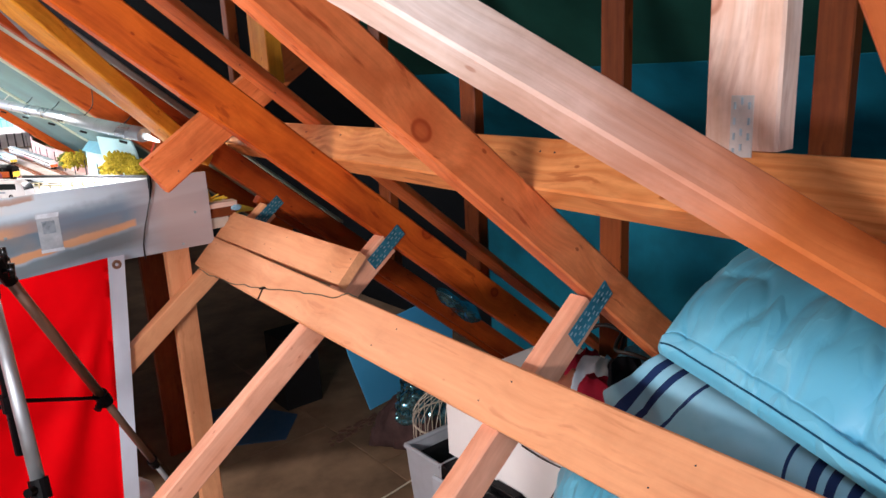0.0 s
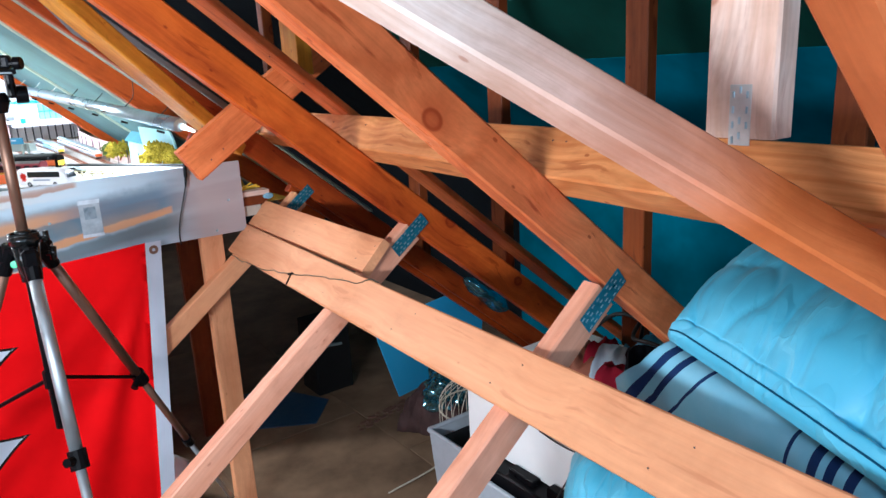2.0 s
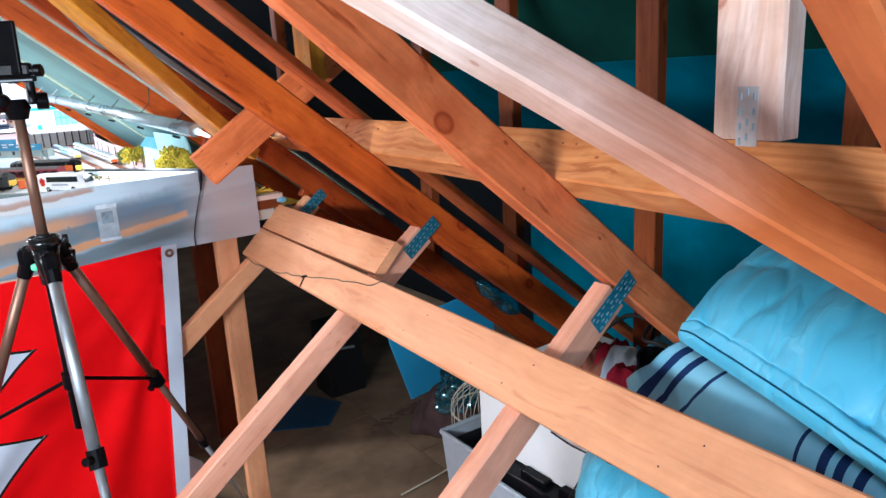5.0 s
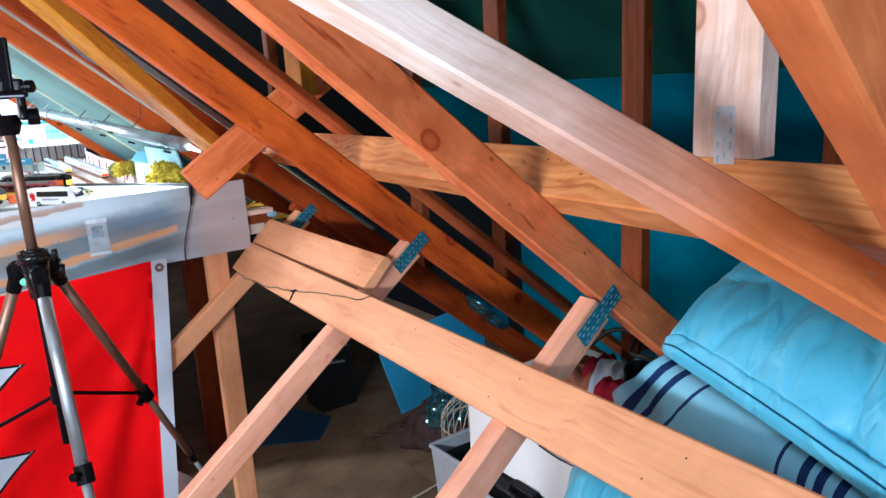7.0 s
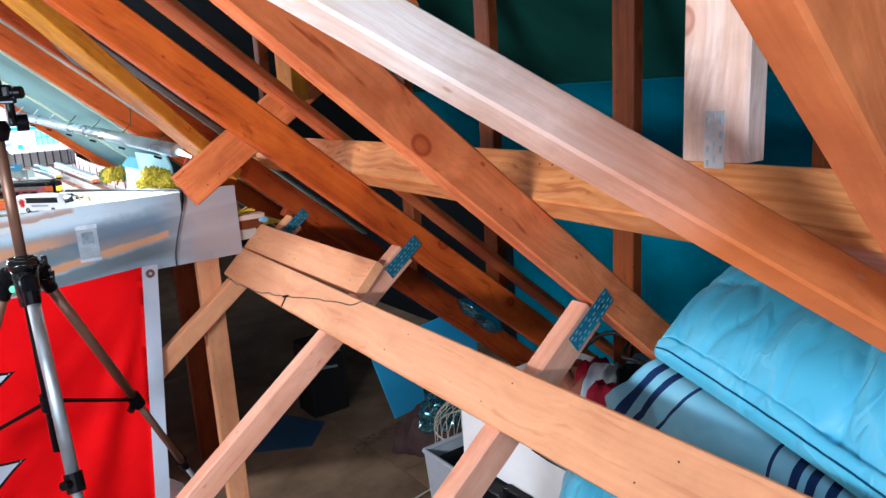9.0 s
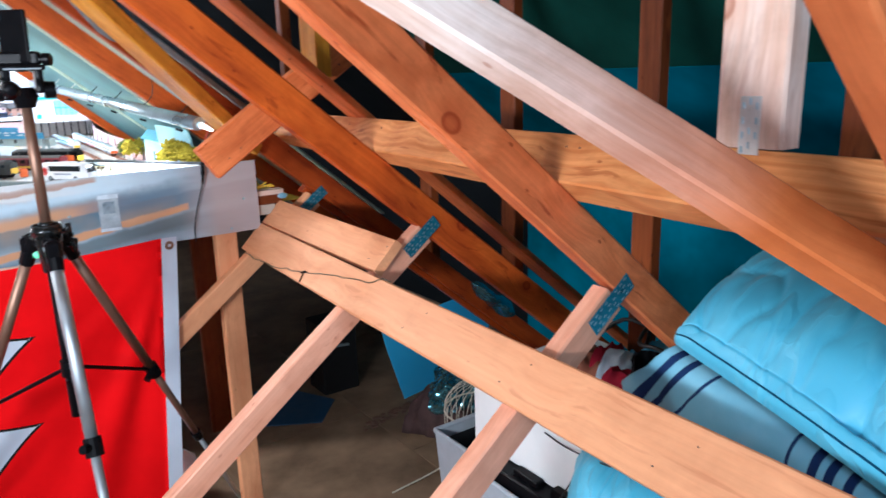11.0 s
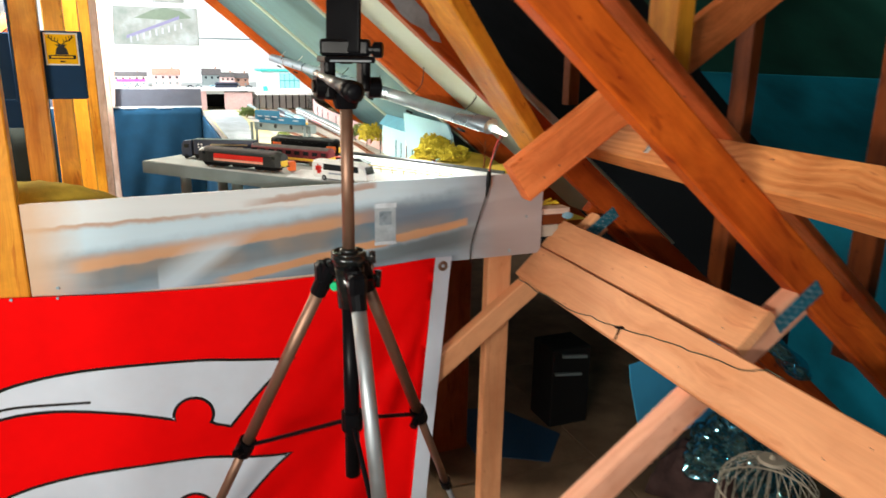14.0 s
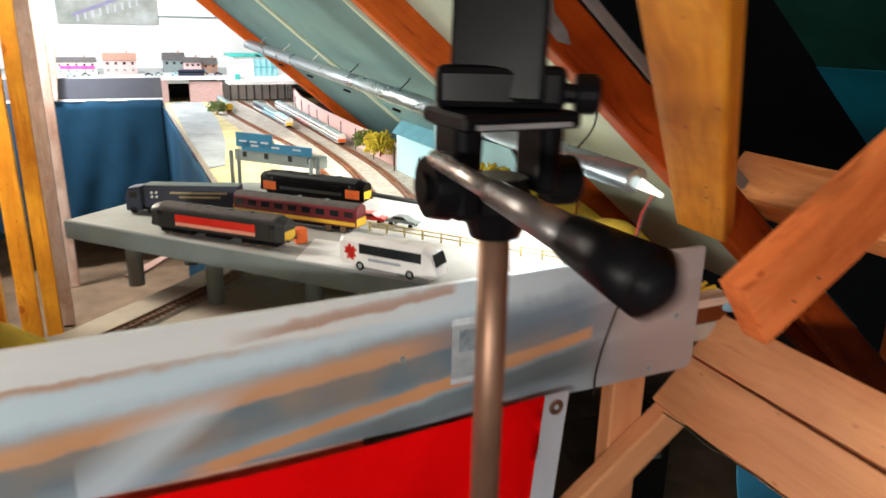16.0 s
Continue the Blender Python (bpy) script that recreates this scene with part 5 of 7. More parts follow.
Z2 = 1.182
house("shop_row", -0.42, -0.19, 6.35, 6.5, Z2, 0.075, 0.03, CREAM, SLATE, "cream model shop row with magenta fascias", 5, 2)
single(part("shop_sign", box(-0.40, -0.20, 6.345, 6.349, Z2 + 0.035, Z2 + 0.055), MAGENTA), "magenta shop fascia board", "model sign")
house("model_house", -0.15, 0.05, 6.40, 6.55, Z2, 0.085, 0.045, PINK, BRICK, "pink model house with a brown roof", 4, 2)
house("model_house", 0.22, 0.36, 6.5, 6.62, Z2, 0.08, 0.05, GREYCARD, SLATE, "grey stone model house with a slate roof", 3, 2)
house("model_house", 0.345, 0.45, 6.38, 6.48, Z2, 0.07, 0.035, PINK, SLATE, "pale terraced model house", 3, 2)
house("model_house", 0.455, 0.56, 6.40, 6.5, Z2, 0.06, 0.04, BRICK, SLATE, "brick model house with a slate roof", 2, 2)
for i, (x, pm) in enumerate(((-0.36, SKYBLUE), (-0.28, GREYCARD), (0.08, DKGREY), (0.14, GREYCARD), (0.24, SKYBLUE), (0.42, BLUEP), (0.5, DKGREY))):
    car((x, 6.14 + 0.05 * (i % 2)), (x + 0.055, 6.14 + 0.05 * (i % 2)), Z2 + 0.001, pm, "small parked model car in the town street")
mb, lb = run_frame((0.28, 6.1), (0.44, 6.08), Z2)
bus = thing("model_bus", mb, "blue and white model bus in the town street", "model bus")
part("body", box(-lb / 2, lb / 2, -0.016, 0.016, 0.004, 0.042, 0.003), BLUEP, bus, "", mb)
part("window_band", box(-lb / 2 + 0.004, lb / 2 - 0.004, -0.0166, 0.0166, 0.020, 0.030), GLASSD, bus, "", mb)
part("front_panel", box(lb / 2 - 0.001, lb / 2 + 0.001, -0.014, 0.014, 0.006, 0.018), YELLOWP, bus, "", mb)

# tunnel mouths and the station on its bridge
tw = thing("tunnel_wall", (0.4, 6.0, 1.03), "pink retaining wall with a dark tunnel mouth", "model wall")
part("retaining_panel", box(0.168, 0.205, 5.985, 6.0, 1.03, 1.18), PINK, tw)
part("retaining_panel", box(0.33, 0.53, 5.985, 6.0, 1.03, 1.155), PINK, tw)
part("lintel", box(0.205, 0.33, 5.98, 6.0, 1.145, 1.18), TARMAC, tw)
part("parapet", box(0.168, 1.0, 5.975, 5.985, 1.165, 1.19), WHITEP, tw)
# black panel stands for the dark inside the tunnel
part("tunnel_back", box(0.2, 0.545, 6.35, 6.36, 1.03, 1.165), BLACK, tw)
# white panel added to brighten the shaded space under the station
part("bridge_back", box(0.55, 1.0, 6.10, 6.11, 1.03, 1.145), WHITEP, tw)
for k in range(9):
    part("bridge_column", rod((0.58 + 0.05 * k, 6.0, 1.03), (0.58 + 0.05 * k, 6.0, 1.165), 0.005, seg=8), DKGREY, tw)
st = thing("model_station", (0.78, 6.1, 1.18), "white and teal model station building over the tracks", "model building")
part("bridge_slab", box(0.55, 1.05, 5.80, 6.3, 1.145, 1.165), WHITEP, st)
part("hall", box(0.60, 0.96, 5.98, 6.25, 1.165, 1.315, 0.002), WHITEP, st)
part("roof_band", box(0.59, 0.97, 5.97, 6.26, 1.305, 1.322, 0.002), TEALP, st)
part("glass_front", box(0.735, 0.88, 5.972, 5.982, 1.185, 1.295), SKYBLUE, st, "tall pale glazed front")
for k in range(5):
    part("glazing_bar", box(0.735 + 0.036 * k - 0.002, 0.735 + 0.036 * k + 0.002, 5.968, 5.974, 1.185, 1.295), TEALP, st)
part("glazing_rail", box(0.735, 0.88, 5.968, 5.974, 1.24, 1.245), TEALP, st)
part("kiosk", box(0.61, 0.64, 5.96, 5.98, 1.166, 1.20), TEALP, st)

# pictures on the gable
def picture(x0, x1, z0, z1, material, label, bars):
    t = thing("wall_picture", ((x0 + x1) / 2, 7.09, (z0 + z1) / 2), label, "picture", "gable pictures")
    part("print", box(x0, x1, 7.088, 7.094, z0, z1), material, t)
    for k in range(bars):
        u = k / max(1, bars - 1)
        x, z = x0 + (x1 - x0) * (0.2 + 0.6 * u), z0 + (z1 - z0) * (0.12 + 0.38 * u)
        part("printed_arch", box(x - 0.007, x + 0.007, 7.084, 7.0885, z - 0.02, z + 0.03), plain("grey_ink", (0.42, 0.42, 0.46), 0.6), t)
    return t


pv = picture(-0.42, 0.245, 1.49, 1.79, POSTER, "print of a viaduct below green hills", 9)
part("printed_line", loft([[(x, y, z) for x, z in ((-0.32, 1.535), (0.10, 1.70), (0.10, 1.725), (-0.32, 1.56))] for y in (7.084, 7.0875)]), plain("violet_ink", (0.20, 0.18, 0.30), 0.6), pv)
part("printed_hill", loft([[(x, y, z) for x, z in ((-0.25, 1.70), (-0.1, 1.77), (0.0, 1.788), (0.12, 1.76), (0.2, 1.71), (-0.02, 1.69))] for y in (7.085, 7.088)]), plain("printed_green", (0.15, 0.19, 0.13), 0.6), pv)
picture(-0.44, -0.12, 1.86, 2.02, PRINT2, "framed print of a railway street scene", 0)
picture(-0.10, 0.15, 1.83, 1.95, POSTER, "small framed print of a coast", 0)
single(part("cover_strip", box(0.25, 1.2, 7.09, 7.098, 1.545, 1.556), GREYCARD), "thin grey cover strip on the gable", "trim")

# ---------- light hood ----------
hood = thing("light_hood", (0.59, 3.6, 1.35), "long bright metal light hood hung under the rafters", "light fitting")
ha, hb = Vector((0.592, 2.0, 1.288)), Vector((0.452, 4.43, 1.420))
mh, lh = axes(ha, hb, (0.75, 0, 0.66))
secs = []
for x in (0.0, lh):
    ring = [(x, 0.021 * math.cos(a), 0.017 * math.sin(a)) for a in [math.pi * 2 * k / 20 for k in range(20)]]
    secs.append(ring)
part("hood_tube", loft(secs), plain("bright_hood_metal", (0.34, 0.42, 0.47), 0.30, 0.75, var=0.25, scale=9), hood, "", mh, smooth=True)
for p in hood.children[0].data.polygons:
    p.use_smooth = len(p.vertices) == 4
part("led_strip", rod((0.590, 2.06, 1.2715), (0.450, 4.42, 1.403), 0.0022, seg=8), LED, hood, "glowing white light strip")
part("lamp_end", rod((0.596, 1.996, 1.284), (0.622, 1.976, 1.268), 0.0085, 0.0035, 12), LED, hood, "bare glowing lamp end")
for k in range(7):
    q = ha.lerp(hb, (k + 0.4) / 7)
    part("hood_clip", rod(q + Vector((-0.02, 0, -0.026)), q + Vector((0.0, 0, -0.034)), 0.0035, seg=6), BLACK, hood)
    single(pipe("hanging_wire", [q + Vector((0.0, 0, 0.02)), q + Vector((0.03, 0.004, 0.05)), q + Vector((0.035, 0.0, 0.10))], 0.0016, WHITEP if k > 3 else WIREBLACK), "thin hanging wire of the light hood", "wire", "hood wires")
lead = thing("lamp_lead", (0.62, 1.99, 1.2), "black lamp lead with an inline connector hanging on the fascia", "cable")
pipe("red_wire", [(0.612, 1.985, 1.268), (0.600, 1.99, 1.24), (0.588, 1.985, 1.205), (0.585, 1.988, 1.18)], 0.0013, REDWIRE, lead)
pipe("black_wire", [(0.618, 1.985, 1.266), (0.606, 1.99, 1.24), (0.591, 1.985, 1.205), (0.587, 1.988, 1.18)], 0.0013, WIREBLACK, lead)
part("connector", join(rod((0.586, 1.99, 1.182), (0.584, 1.99, 1.145), 0.0055, seg=10), rod((0.584, 1.99, 1.145), (0.580, 1.99, 1.118), 0.004, 0.0025, seg=10)), BLACK, lead)
pipe("cable_tail", [(0.580, 1.99, 1.12), (0.568, 1.992, 1.08), (0.553, 1.993, 1.03), (0.545, 1.993, 0.99), (0.545, 1.993, 0.955)], 0.0018, WIREBLACK, lead)

# ---------- sign and boards by the studs ----------
sg = thing("sign_board", (-0.367, 2.65, 1.318), "navy board with a yellow stag emblem sticker fixed to the stud", "sign")
part("navy_board", box(-0.422, -0.314, 2.638, 2.652, 1.318, 1.494, 0.005, 2), NAVYBOX, sg)
stk = part("sticker", box(-0.405, -0.325, 2.6355, 2.6385, 1.406, 1.489), PAPER, sg, "white edged yellow sticker")
part("sticker_field", box(-0.401, -0.329, 2.6335, 2.6358, 1.410, 1.485), SIGNYELLOW, stk)


def stag(x, y, z):
    """A stag's head facing on: tapered muzzle, ears, shoulders and branching antlers."""
    out = [(-0.016, 0.0), (-0.012, 0.016), (-0.0075, 0.0215), (-0.0145, 0.0255), (-0.0055, 0.0265), (0.0055, 0.0265), (0.0145, 0.0255), (0.0075, 0.0215), (0.012, 0.016), (0.016, 0.0)]
    bms = [loft([[(x + a, yy, z + b) for a, b in out] for yy in (y, y + 0.0016)])]
    for sd in (-1, 1):
        beam = [(0.003, 0.026), (0.010, 0.033), (0.020, 0.036), (0.026, 0.043), (0.027, 0.051)]
        for (a, b), (c, d) in zip(beam, beam[1:]):
            bms.append(rod((x + sd * a, y + 0.0005, z + b), (x + sd * c, y + 0.0005, z + d), 0.0013, 0.0011, 6))
        for (a, b), (c, d) in (((0.008, 0.031), (0.006, 0.040)), ((0.014, 0.0345), (0.013, 0.045)), ((0.021, 0.037), (0.020, 0.048)), ((0.025, 0.041), (0.031, 0.045))):
            bms.append(rod((x + sd * a, y + 0.0005, z + b), (x + sd * c, y + 0.0005, z + d), 0.0011, 0.0007, 6))
    return join(*bms)


part("stag_shape", stag(-0.365, 2.6322, 1.4335), BLACK, stk)
part("name_bar", box(-0.397, -0.333, 2.6322, 2.6338, 1.4225, 1.4325), BLACK, stk, "dark bar of lettering")
part("lettering_bar", box(-0.391, -0.339, 2.6315, 2.6324, 1.4255, 1.4295), SIGNYELLOW, stk)
part("mark_bar", box(-0.371, -0.359, 2.6322, 2.6338, 1.4140, 1.4180), BLACK, stk)
single(part("dark_screen", box(-0.748, -0.578, 3.40, 3.415, 1.27, 1.50, 0.004), NAVYBOX), "plain navy board on the far side of the studs", "board")
single(part("dark_screen", box(-0.672, -0.505, 3.44, 3.45, 0.9, 1.27, 0.003), NAVYBOX), "low navy board behind the studs", "board")
single(part("dark_screen", box(-0.60, -0.50, 3.38, 3.395, 1.26, 1.62, 0.004), NAVYBOX), "tall navy board behind the studs", "board")
sh = thing("side_shelf_board", (-1.0, 4.4, 1.05), "side railway shelf with pale models", "model railway")
part("shelf_top", box(-1.6, -0.85, 3.5, 6.0, 1.04, 1.07), TARMAC, sh)
part("shelf_back", box(-1.75, -1.74, 3.5, 6.0, 1.05, 1.5), WHITEP, sh)
for k in range(6):
    house("model_house", -1.13 + 0.09 * (k % 2), -1.01 + 0.09 * (k % 2), 4.0 + 0.28 * k, 4.12 + 0.28 * k, 1.07, 0.06, 0.04, CREAM if k % 2 else WHITEP, SLATE, "pale model building on the side shelf", 2, 1)
for k in range(4):
    bush((-1.14 + 0.12 * (k % 2), 3.85 + 0.30 * k, 1.07), 0.045, 250, LEAF2, "green bush on the side shelf")
for k in range(5):
    a, b = Vector((-0.695 + 0.006 * k, 3.365, 1.055 - 0.036 * k)), Vector((-0.675 + 0.006 * k, 3.36, 1.022 - 0.036 * k))
    cup = part("paper_cup", join(rod(a, b, 0.016, 0.023, 16), rod(b, b + (b - a).normalized() * 0.003, 0.0245, 0.0245, 16)), PAPER, smooth=False)
    single(cup, "pale plastic cup nested in a hanging row", "cup", "row of cups")

# ---------- flag ----------
def flag():
    from mathutils.geometry import delaunay_2d_cdt
    t = thing("flag", (-0.3, 1.98, 0.96), "red flag with three notched white swords pinned under the fascia", "flag")
    x_l, z_b = -1.05, 0.055

    def right(z):
        return 0.488 - 0.095 * (0.965 - z)

    def cloth(x, z):
        """The place of a flag point, with sagging top and folds from the pinned corner."""
        top = 0.981 - 0.021 * math.sin(max(0.0, min(1.0, (x + 0.46) / 0.9)) * math.pi)
        k = (0.965 - z) / 0.91
        zz = top - (0.965 - z) * 1.0
        # folds fanning out from the pinned corner
        dx, dz = 0.475 - x, 0.968 - z
        phi, far = math.atan2(dx, max(dz, 1e-4)), math.hypot(dx, dz)
        edge = min(1.0, max(0.0, (right(z) - x) / 0.12))
        fan = math.sin(phi * 17 + 0.6) + 0.55 * math.sin(phi * 29 + 2.0)
        y = 1.979 - 0.010 * k - 0.0125 * fan * min(1.0, far / 0.30) * math.exp(-(phi / 0.75) ** 2) * (0.12 + 0.88 * edge)
        y -= 0.005 * math.sin(7 * x + 2 * z) * k
        return (x, min(y, 1.986), zz)

    def arc(cx, cz, r, a0, a1, n):
        return [(cx + r * math.cos(a0 + (a1 - a0) * i / n), cz + r * math.sin(a0 + (a1 - a0) * i / n)) for i in range(n + 1)]

    def curve(ctrl, n=6):
        out = []
        for i in range(len(ctrl) - 1):
            a, p, q, b = (Vector(ctrl[j]) for j in (max(i - 1, 0), i, i + 1, min(i + 2, len(ctrl) - 1)))
            for k in range(n):
                u = k / n
                out.append(tuple(0.5 * ((2 * p) + (q - a) * u + (2 * a - 5 * p + 4 * q - b) * u * u + (3 * p - a - 3 * q + b) * u ** 3)))
        return out + [ctrl[-1]]

    def inset(poly, d):
        n, out = len(poly), []
        area = sum(poly[i][0] * poly[(i + 1) % n][1] - poly[(i + 1) % n][0] * poly[i][1] for i in range(n))
        s = 1 if area > 0 else -1
        for i in range(n):
            a, p, b = Vector(poly[i - 1]), Vector(poly[i]), Vector(poly[(i + 1) % n])
            e0, e1 = (p - a).normalized(), (b - p).normalized()
            nn = Vector((-(e0.y + e1.y), e0.x + e1.x))
            if nn.length < 1e-6:
                nn = Vector((-e0.y, e0.x))
            nn.normalize()
            f = min(2.2, 1 / max(0.35, nn.dot(Vector((-e0.y, e0.x)))))
            out.append(tuple(p + nn * s * d * f))
        return out

    blade_top = [(0, 0), (-0.12, 0.017), (-0.235, 0.029), (-0.44, 0.026), (-0.58, 0.0), (-0.66, -0.036)]
    blade_low = [(-0.66, -0.080), (-0.51, -0.066), (-0.37, -0.086), (-0.268, -0.114)]
    regions = []
    for tx, tz in ((0.105, 0.778), (0.090, 0.540), (0.081, 0.295)):
        notch = arc(-0.230, -0.104, 0.038, radians(195), radians(-38), 16)
        poly = curve(blade_top) + curve(blade_low) + notch + [(-0.185, -0.137), (-0.152, -0.150)] + curve([(-0.152, -0.150), (-0.10, -0.090), (-0.045, -0.035), (0, 0)])[1:-1]
        poly = [(tx + x, tz + z) for x, z in poly]
        white = inset(poly, 0.007)
        groove = [(tx + x, tz + z) for x, z in curve([(-0.64, -0.052), (-0.57, -0.044), (-0.43, -0.046)]) + curve([(-0.43, -0.052), (-0.57, -0.050), (-0.64, -0.059)])]
        guard = [(tx + x, tz + z) for x, z in ((-0.655, -0.03), (-0.655, -0.10), (-0.72, -0.125), (-0.74, -0.02))]
        grip = [(tx + x, tz + z) for x, z in curve([(-0.74, -0.035), (-0.82, -0.05), (-0.92, -0.09)]) + curve([(-0.92, -0.14), (-0.82, -0.10), (-0.74, -0.085)])]
        pom = [(tx - 0.642 + x, tz - 0.150 + z) for x, z in arc(0, 0, 0.029, 0, radians(345), 22)]
        pom2 = [(tx - 0.642 + x, tz - 0.150 + z) for x, z in arc(0, 0, 0.023, 0, radians(345), 22)]
        pom3 = [(tx - 0.70 + x, tz + 0.03 + z) for x, z in arc(0, 0, 0.024, 0, radians(340), 18)]
        pom4 = [(tx - 0.70 + x, tz + 0.03 + z) for x, z in arc(0, 0, 0.018, 0, radians(340), 18)]
        regions += [(pom, 2), (pom2, 3), (pom3, 2), (pom4, 3), (guard, 2), (inset(guard, 0.010), 3), (grip, 2), (inset(grip, 0.008), 3), (poly, 2), (white, 1), (groove, 2)]
    pts, edges = [], []
    for poly, _ in regions:
        o = len(pts)
        pts += [Vector(p) for p in poly]
        edges += [(o + i, o + (i + 1) % len(poly)) for i in range(len(poly))]
    nx, nz = 92, 54
    grid = {}
    for i in range(nx + 1):
        for j in range(nz + 1):
            z = z_b + (0.965 - z_b) * j / nz
            grid[i, j] = len(pts)
            pts.append(Vector((x_l + (right(z) - 0.042 - x_l) * i / nx, z)))
    for i in range(nx):
        edges += [(grid[i, 0], grid[i + 1, 0]), (grid[i, nz], grid[i + 1, nz])]
    for j in range(nz):
        edges += [(grid[0, j], grid[0, j + 1]), (grid[nx, j], grid[nx, j + 1])]
    vs, _, fs, *_ = delaunay_2d_cdt(pts, edges, [], 0, 1e-5)

    def inside(p, poly):
        c, n = False, len(poly)
        for i in range(n):
            (x0, y0), (x1, y1) = poly[i], poly[i - 1]
            if (y0 > p[1]) != (y1 > p[1]) and p[0] < (x1 - x0) * (p[1] - y0) / (y1 - y0) + x0:
                c = not c
        return c

    boxes = [(min(p[0] for p in q), max(p[0] for p in q), min(p[1] for p in q), max(p[1] for p in q)) for q, _ in regions]
    me = bpy.data.meshes.new("cloth")
    tri = []
    for f in fs:
        a, b, c = (vs[i] for i in f[:3])
        if (b - a).cross(c - a) > 0:
            f = list(reversed(f))
        tri.append(f)
    me.from_pydata([cloth(*v) for v in vs], [], tri)
    for m_ in (FLAGRED, FLAGWHITE, FLAGBLACK, GOLD):
        me.materials.append(m_)
    for p, f in zip(me.polygons, tri):
        c = sum((vs[i] for i in f), Vector((0, 0))) / len(f)
        k = 0
        for (poly, mi), bx in zip(regions, boxes):
            if bx[0] <= c.x <= bx[1] and bx[2] <= c.y <= bx[3] and inside(c, poly):
                k = mi
        p.material_index, p.use_smooth = k, True
    hang(new("cloth", me), t)
    bm = bmesh.new()
    rows = []
    for j in range(nz + 1):
        z = z_b + (0.965 - z_b) * j / nz
        rows.append([bm.verts.new(Vector(cloth(right(z) - 0.042 + 0.042 * k / 4, z)) - Vector((0, 0.0008, 0))) for k in range(5)])
    for a, b in zip(rows, rows[1:]):
        for k in range(4):
            bm.faces.new((a[k], a[k + 1], b[k + 1], b[k]))
    part("heading_band", bm, FLAGWHITE, t, "white canvas heading band", smooth=True)
    for z in (0.943, 0.08):
        c = Vector(cloth(right(z) - 0.021, z)) - Vector((0, 0.003, 0))
        bm = bmesh.new()
        secs = [[c + Vector(((0.0085 + 0.004 * math.cos(b)) * math.cos(a), 0.003 * math.sin(b), (0.0085 + 0.004 * math.cos(b)) * math.sin(a))) for b in [k * 1.0472 for k in range(6)]] for a in [k * 0.3927 for k in range(17)]]
        bm.free()
        part("grommet", loft(secs, False), BRONZE, t, "brass eyelet", smooth=True)
    for x in (-0.44, -0.36):
        c = Vector(cloth(x, 0.962))
        part("pin", rod(c, c - Vector((0, 0.004, 0)), 0.003, seg=8), GALV, t)


flag()

# ---------- tripod and phone ----------
tp = thing("camera_tripod", (0.135, 1.585, 0.0), "silver and bronze camera tripod standing before the flag", "tripod")
hub = Vector((0.135, 1.585, 1.10))
knees = {"left": Vector((-0.037, 1.775, 0.687)), "right": Vector((0.341, 1.799, 0.677)), "near": Vector((0.133, 1.389, 0.71))}
for name, kn in knees.items():
    out = Vector((kn.x - hub.x, kn.y - hub.y, 0)).normalized()
    top = hub + out * 0.052 + Vector((0, 0, -0.03))
    d = (kn - top).normalized()
    foot = top + d * (top.z / -d.z)
    upper = BRONZE if name != "near" else SILVER
    lg = part("leg", rod(top, kn, 0.0115 if name != "near" else 0.0125, seg=14), upper, tp, "", smooth=True)
    part("leg_lock", join(rod(kn - d * 0.018, kn + d * 0.02, 0.0175, seg=14), rod(kn + d.orthogonal() * 0.012, kn + d.orthogonal() * 0.024, 0.009, seg=10)), BLACK, lg)
    mid = kn + d * 0.33
    part("lower_tube", rod(kn, mid, 0.0095, seg=12), upper, lg, "", smooth=True)
    part("leg_lock", rod(mid - d * 0.012, mid + d * 0.018, 0.0145, seg=12), BLACK, lg)
    part("foot_tube", rod(mid, foot - d * 0.02, 0.0072, seg=12), SILVER, lg, "", smooth=True)
    part("rubber_foot", rod(foot - d * 0.035, foot, 0.010, 0.012, 12), RUBBER, lg)
    part("hinge", join(rod(top - d * 0.035, top + d * 0.03, 0.017, 0.0145, 12), soften(box(top.x - 0.015, top.x + 0.015, top.y - 0.015, top.y + 0.015, top.z - 0.004, top.z + 0.034), 0.006), rod(top + Vector((0, 0, 0.02)), (hub.x, hub.y, top.z + 0.034), 0.013, 0.017, 10)), BLACK, tp)
    part("hinge_screw", rod(top + out.cross(Vector((0, 0, 1))) * 0.012 + Vector((0, 0, 0.018)), top + out.cross(Vector((0, 0, 1))) * 0.017 + Vector((0, 0, 0.018)), 0.005, seg=10), SILVER, tp)
    br0 = Vector((0.135, 1.585, 0.815))
    if name != "near":
        part("spreader", rod(br0, kn, 0.0045, seg=8), BLACK, tp)
    else:
        part("spreader", rod(br0, kn + Vector((0, 0.02, -0.02)), 0.0045, seg=8), BLACK, tp)
body = part("hub", join(rod((hub.x, hub.y, 1.03), (hub.x, hub.y, 1.108), 0.020, 0.026, 36), rod((hub.x, hub.y, 1.108), (hub.x, hub.y, 1.126), 0.031, 0.030, 36)), GLOSSBLACK, tp)
rim = part("hub_rim", join(*[rod(hub + Vector((0.0275 * math.cos(a), 0.0275 * math.sin(a), 0.027)), hub + Vector((0.0275 * math.cos(b_), 0.0275 * math.sin(b_), 0.027)), 0.0026, seg=8, cap=False) for a, b_ in [(k * 0.19635, (k + 1) * 0.19635) for k in range(32)]]), GLOSSBLACK, tp, "", smooth=True)
boss = part("column_collar", rod((hub.x, hub.y, 1.126), (hub.x, hub.y, 1.135), 0.0165, 0.0135, 32), GLOSSBLACK, tp)
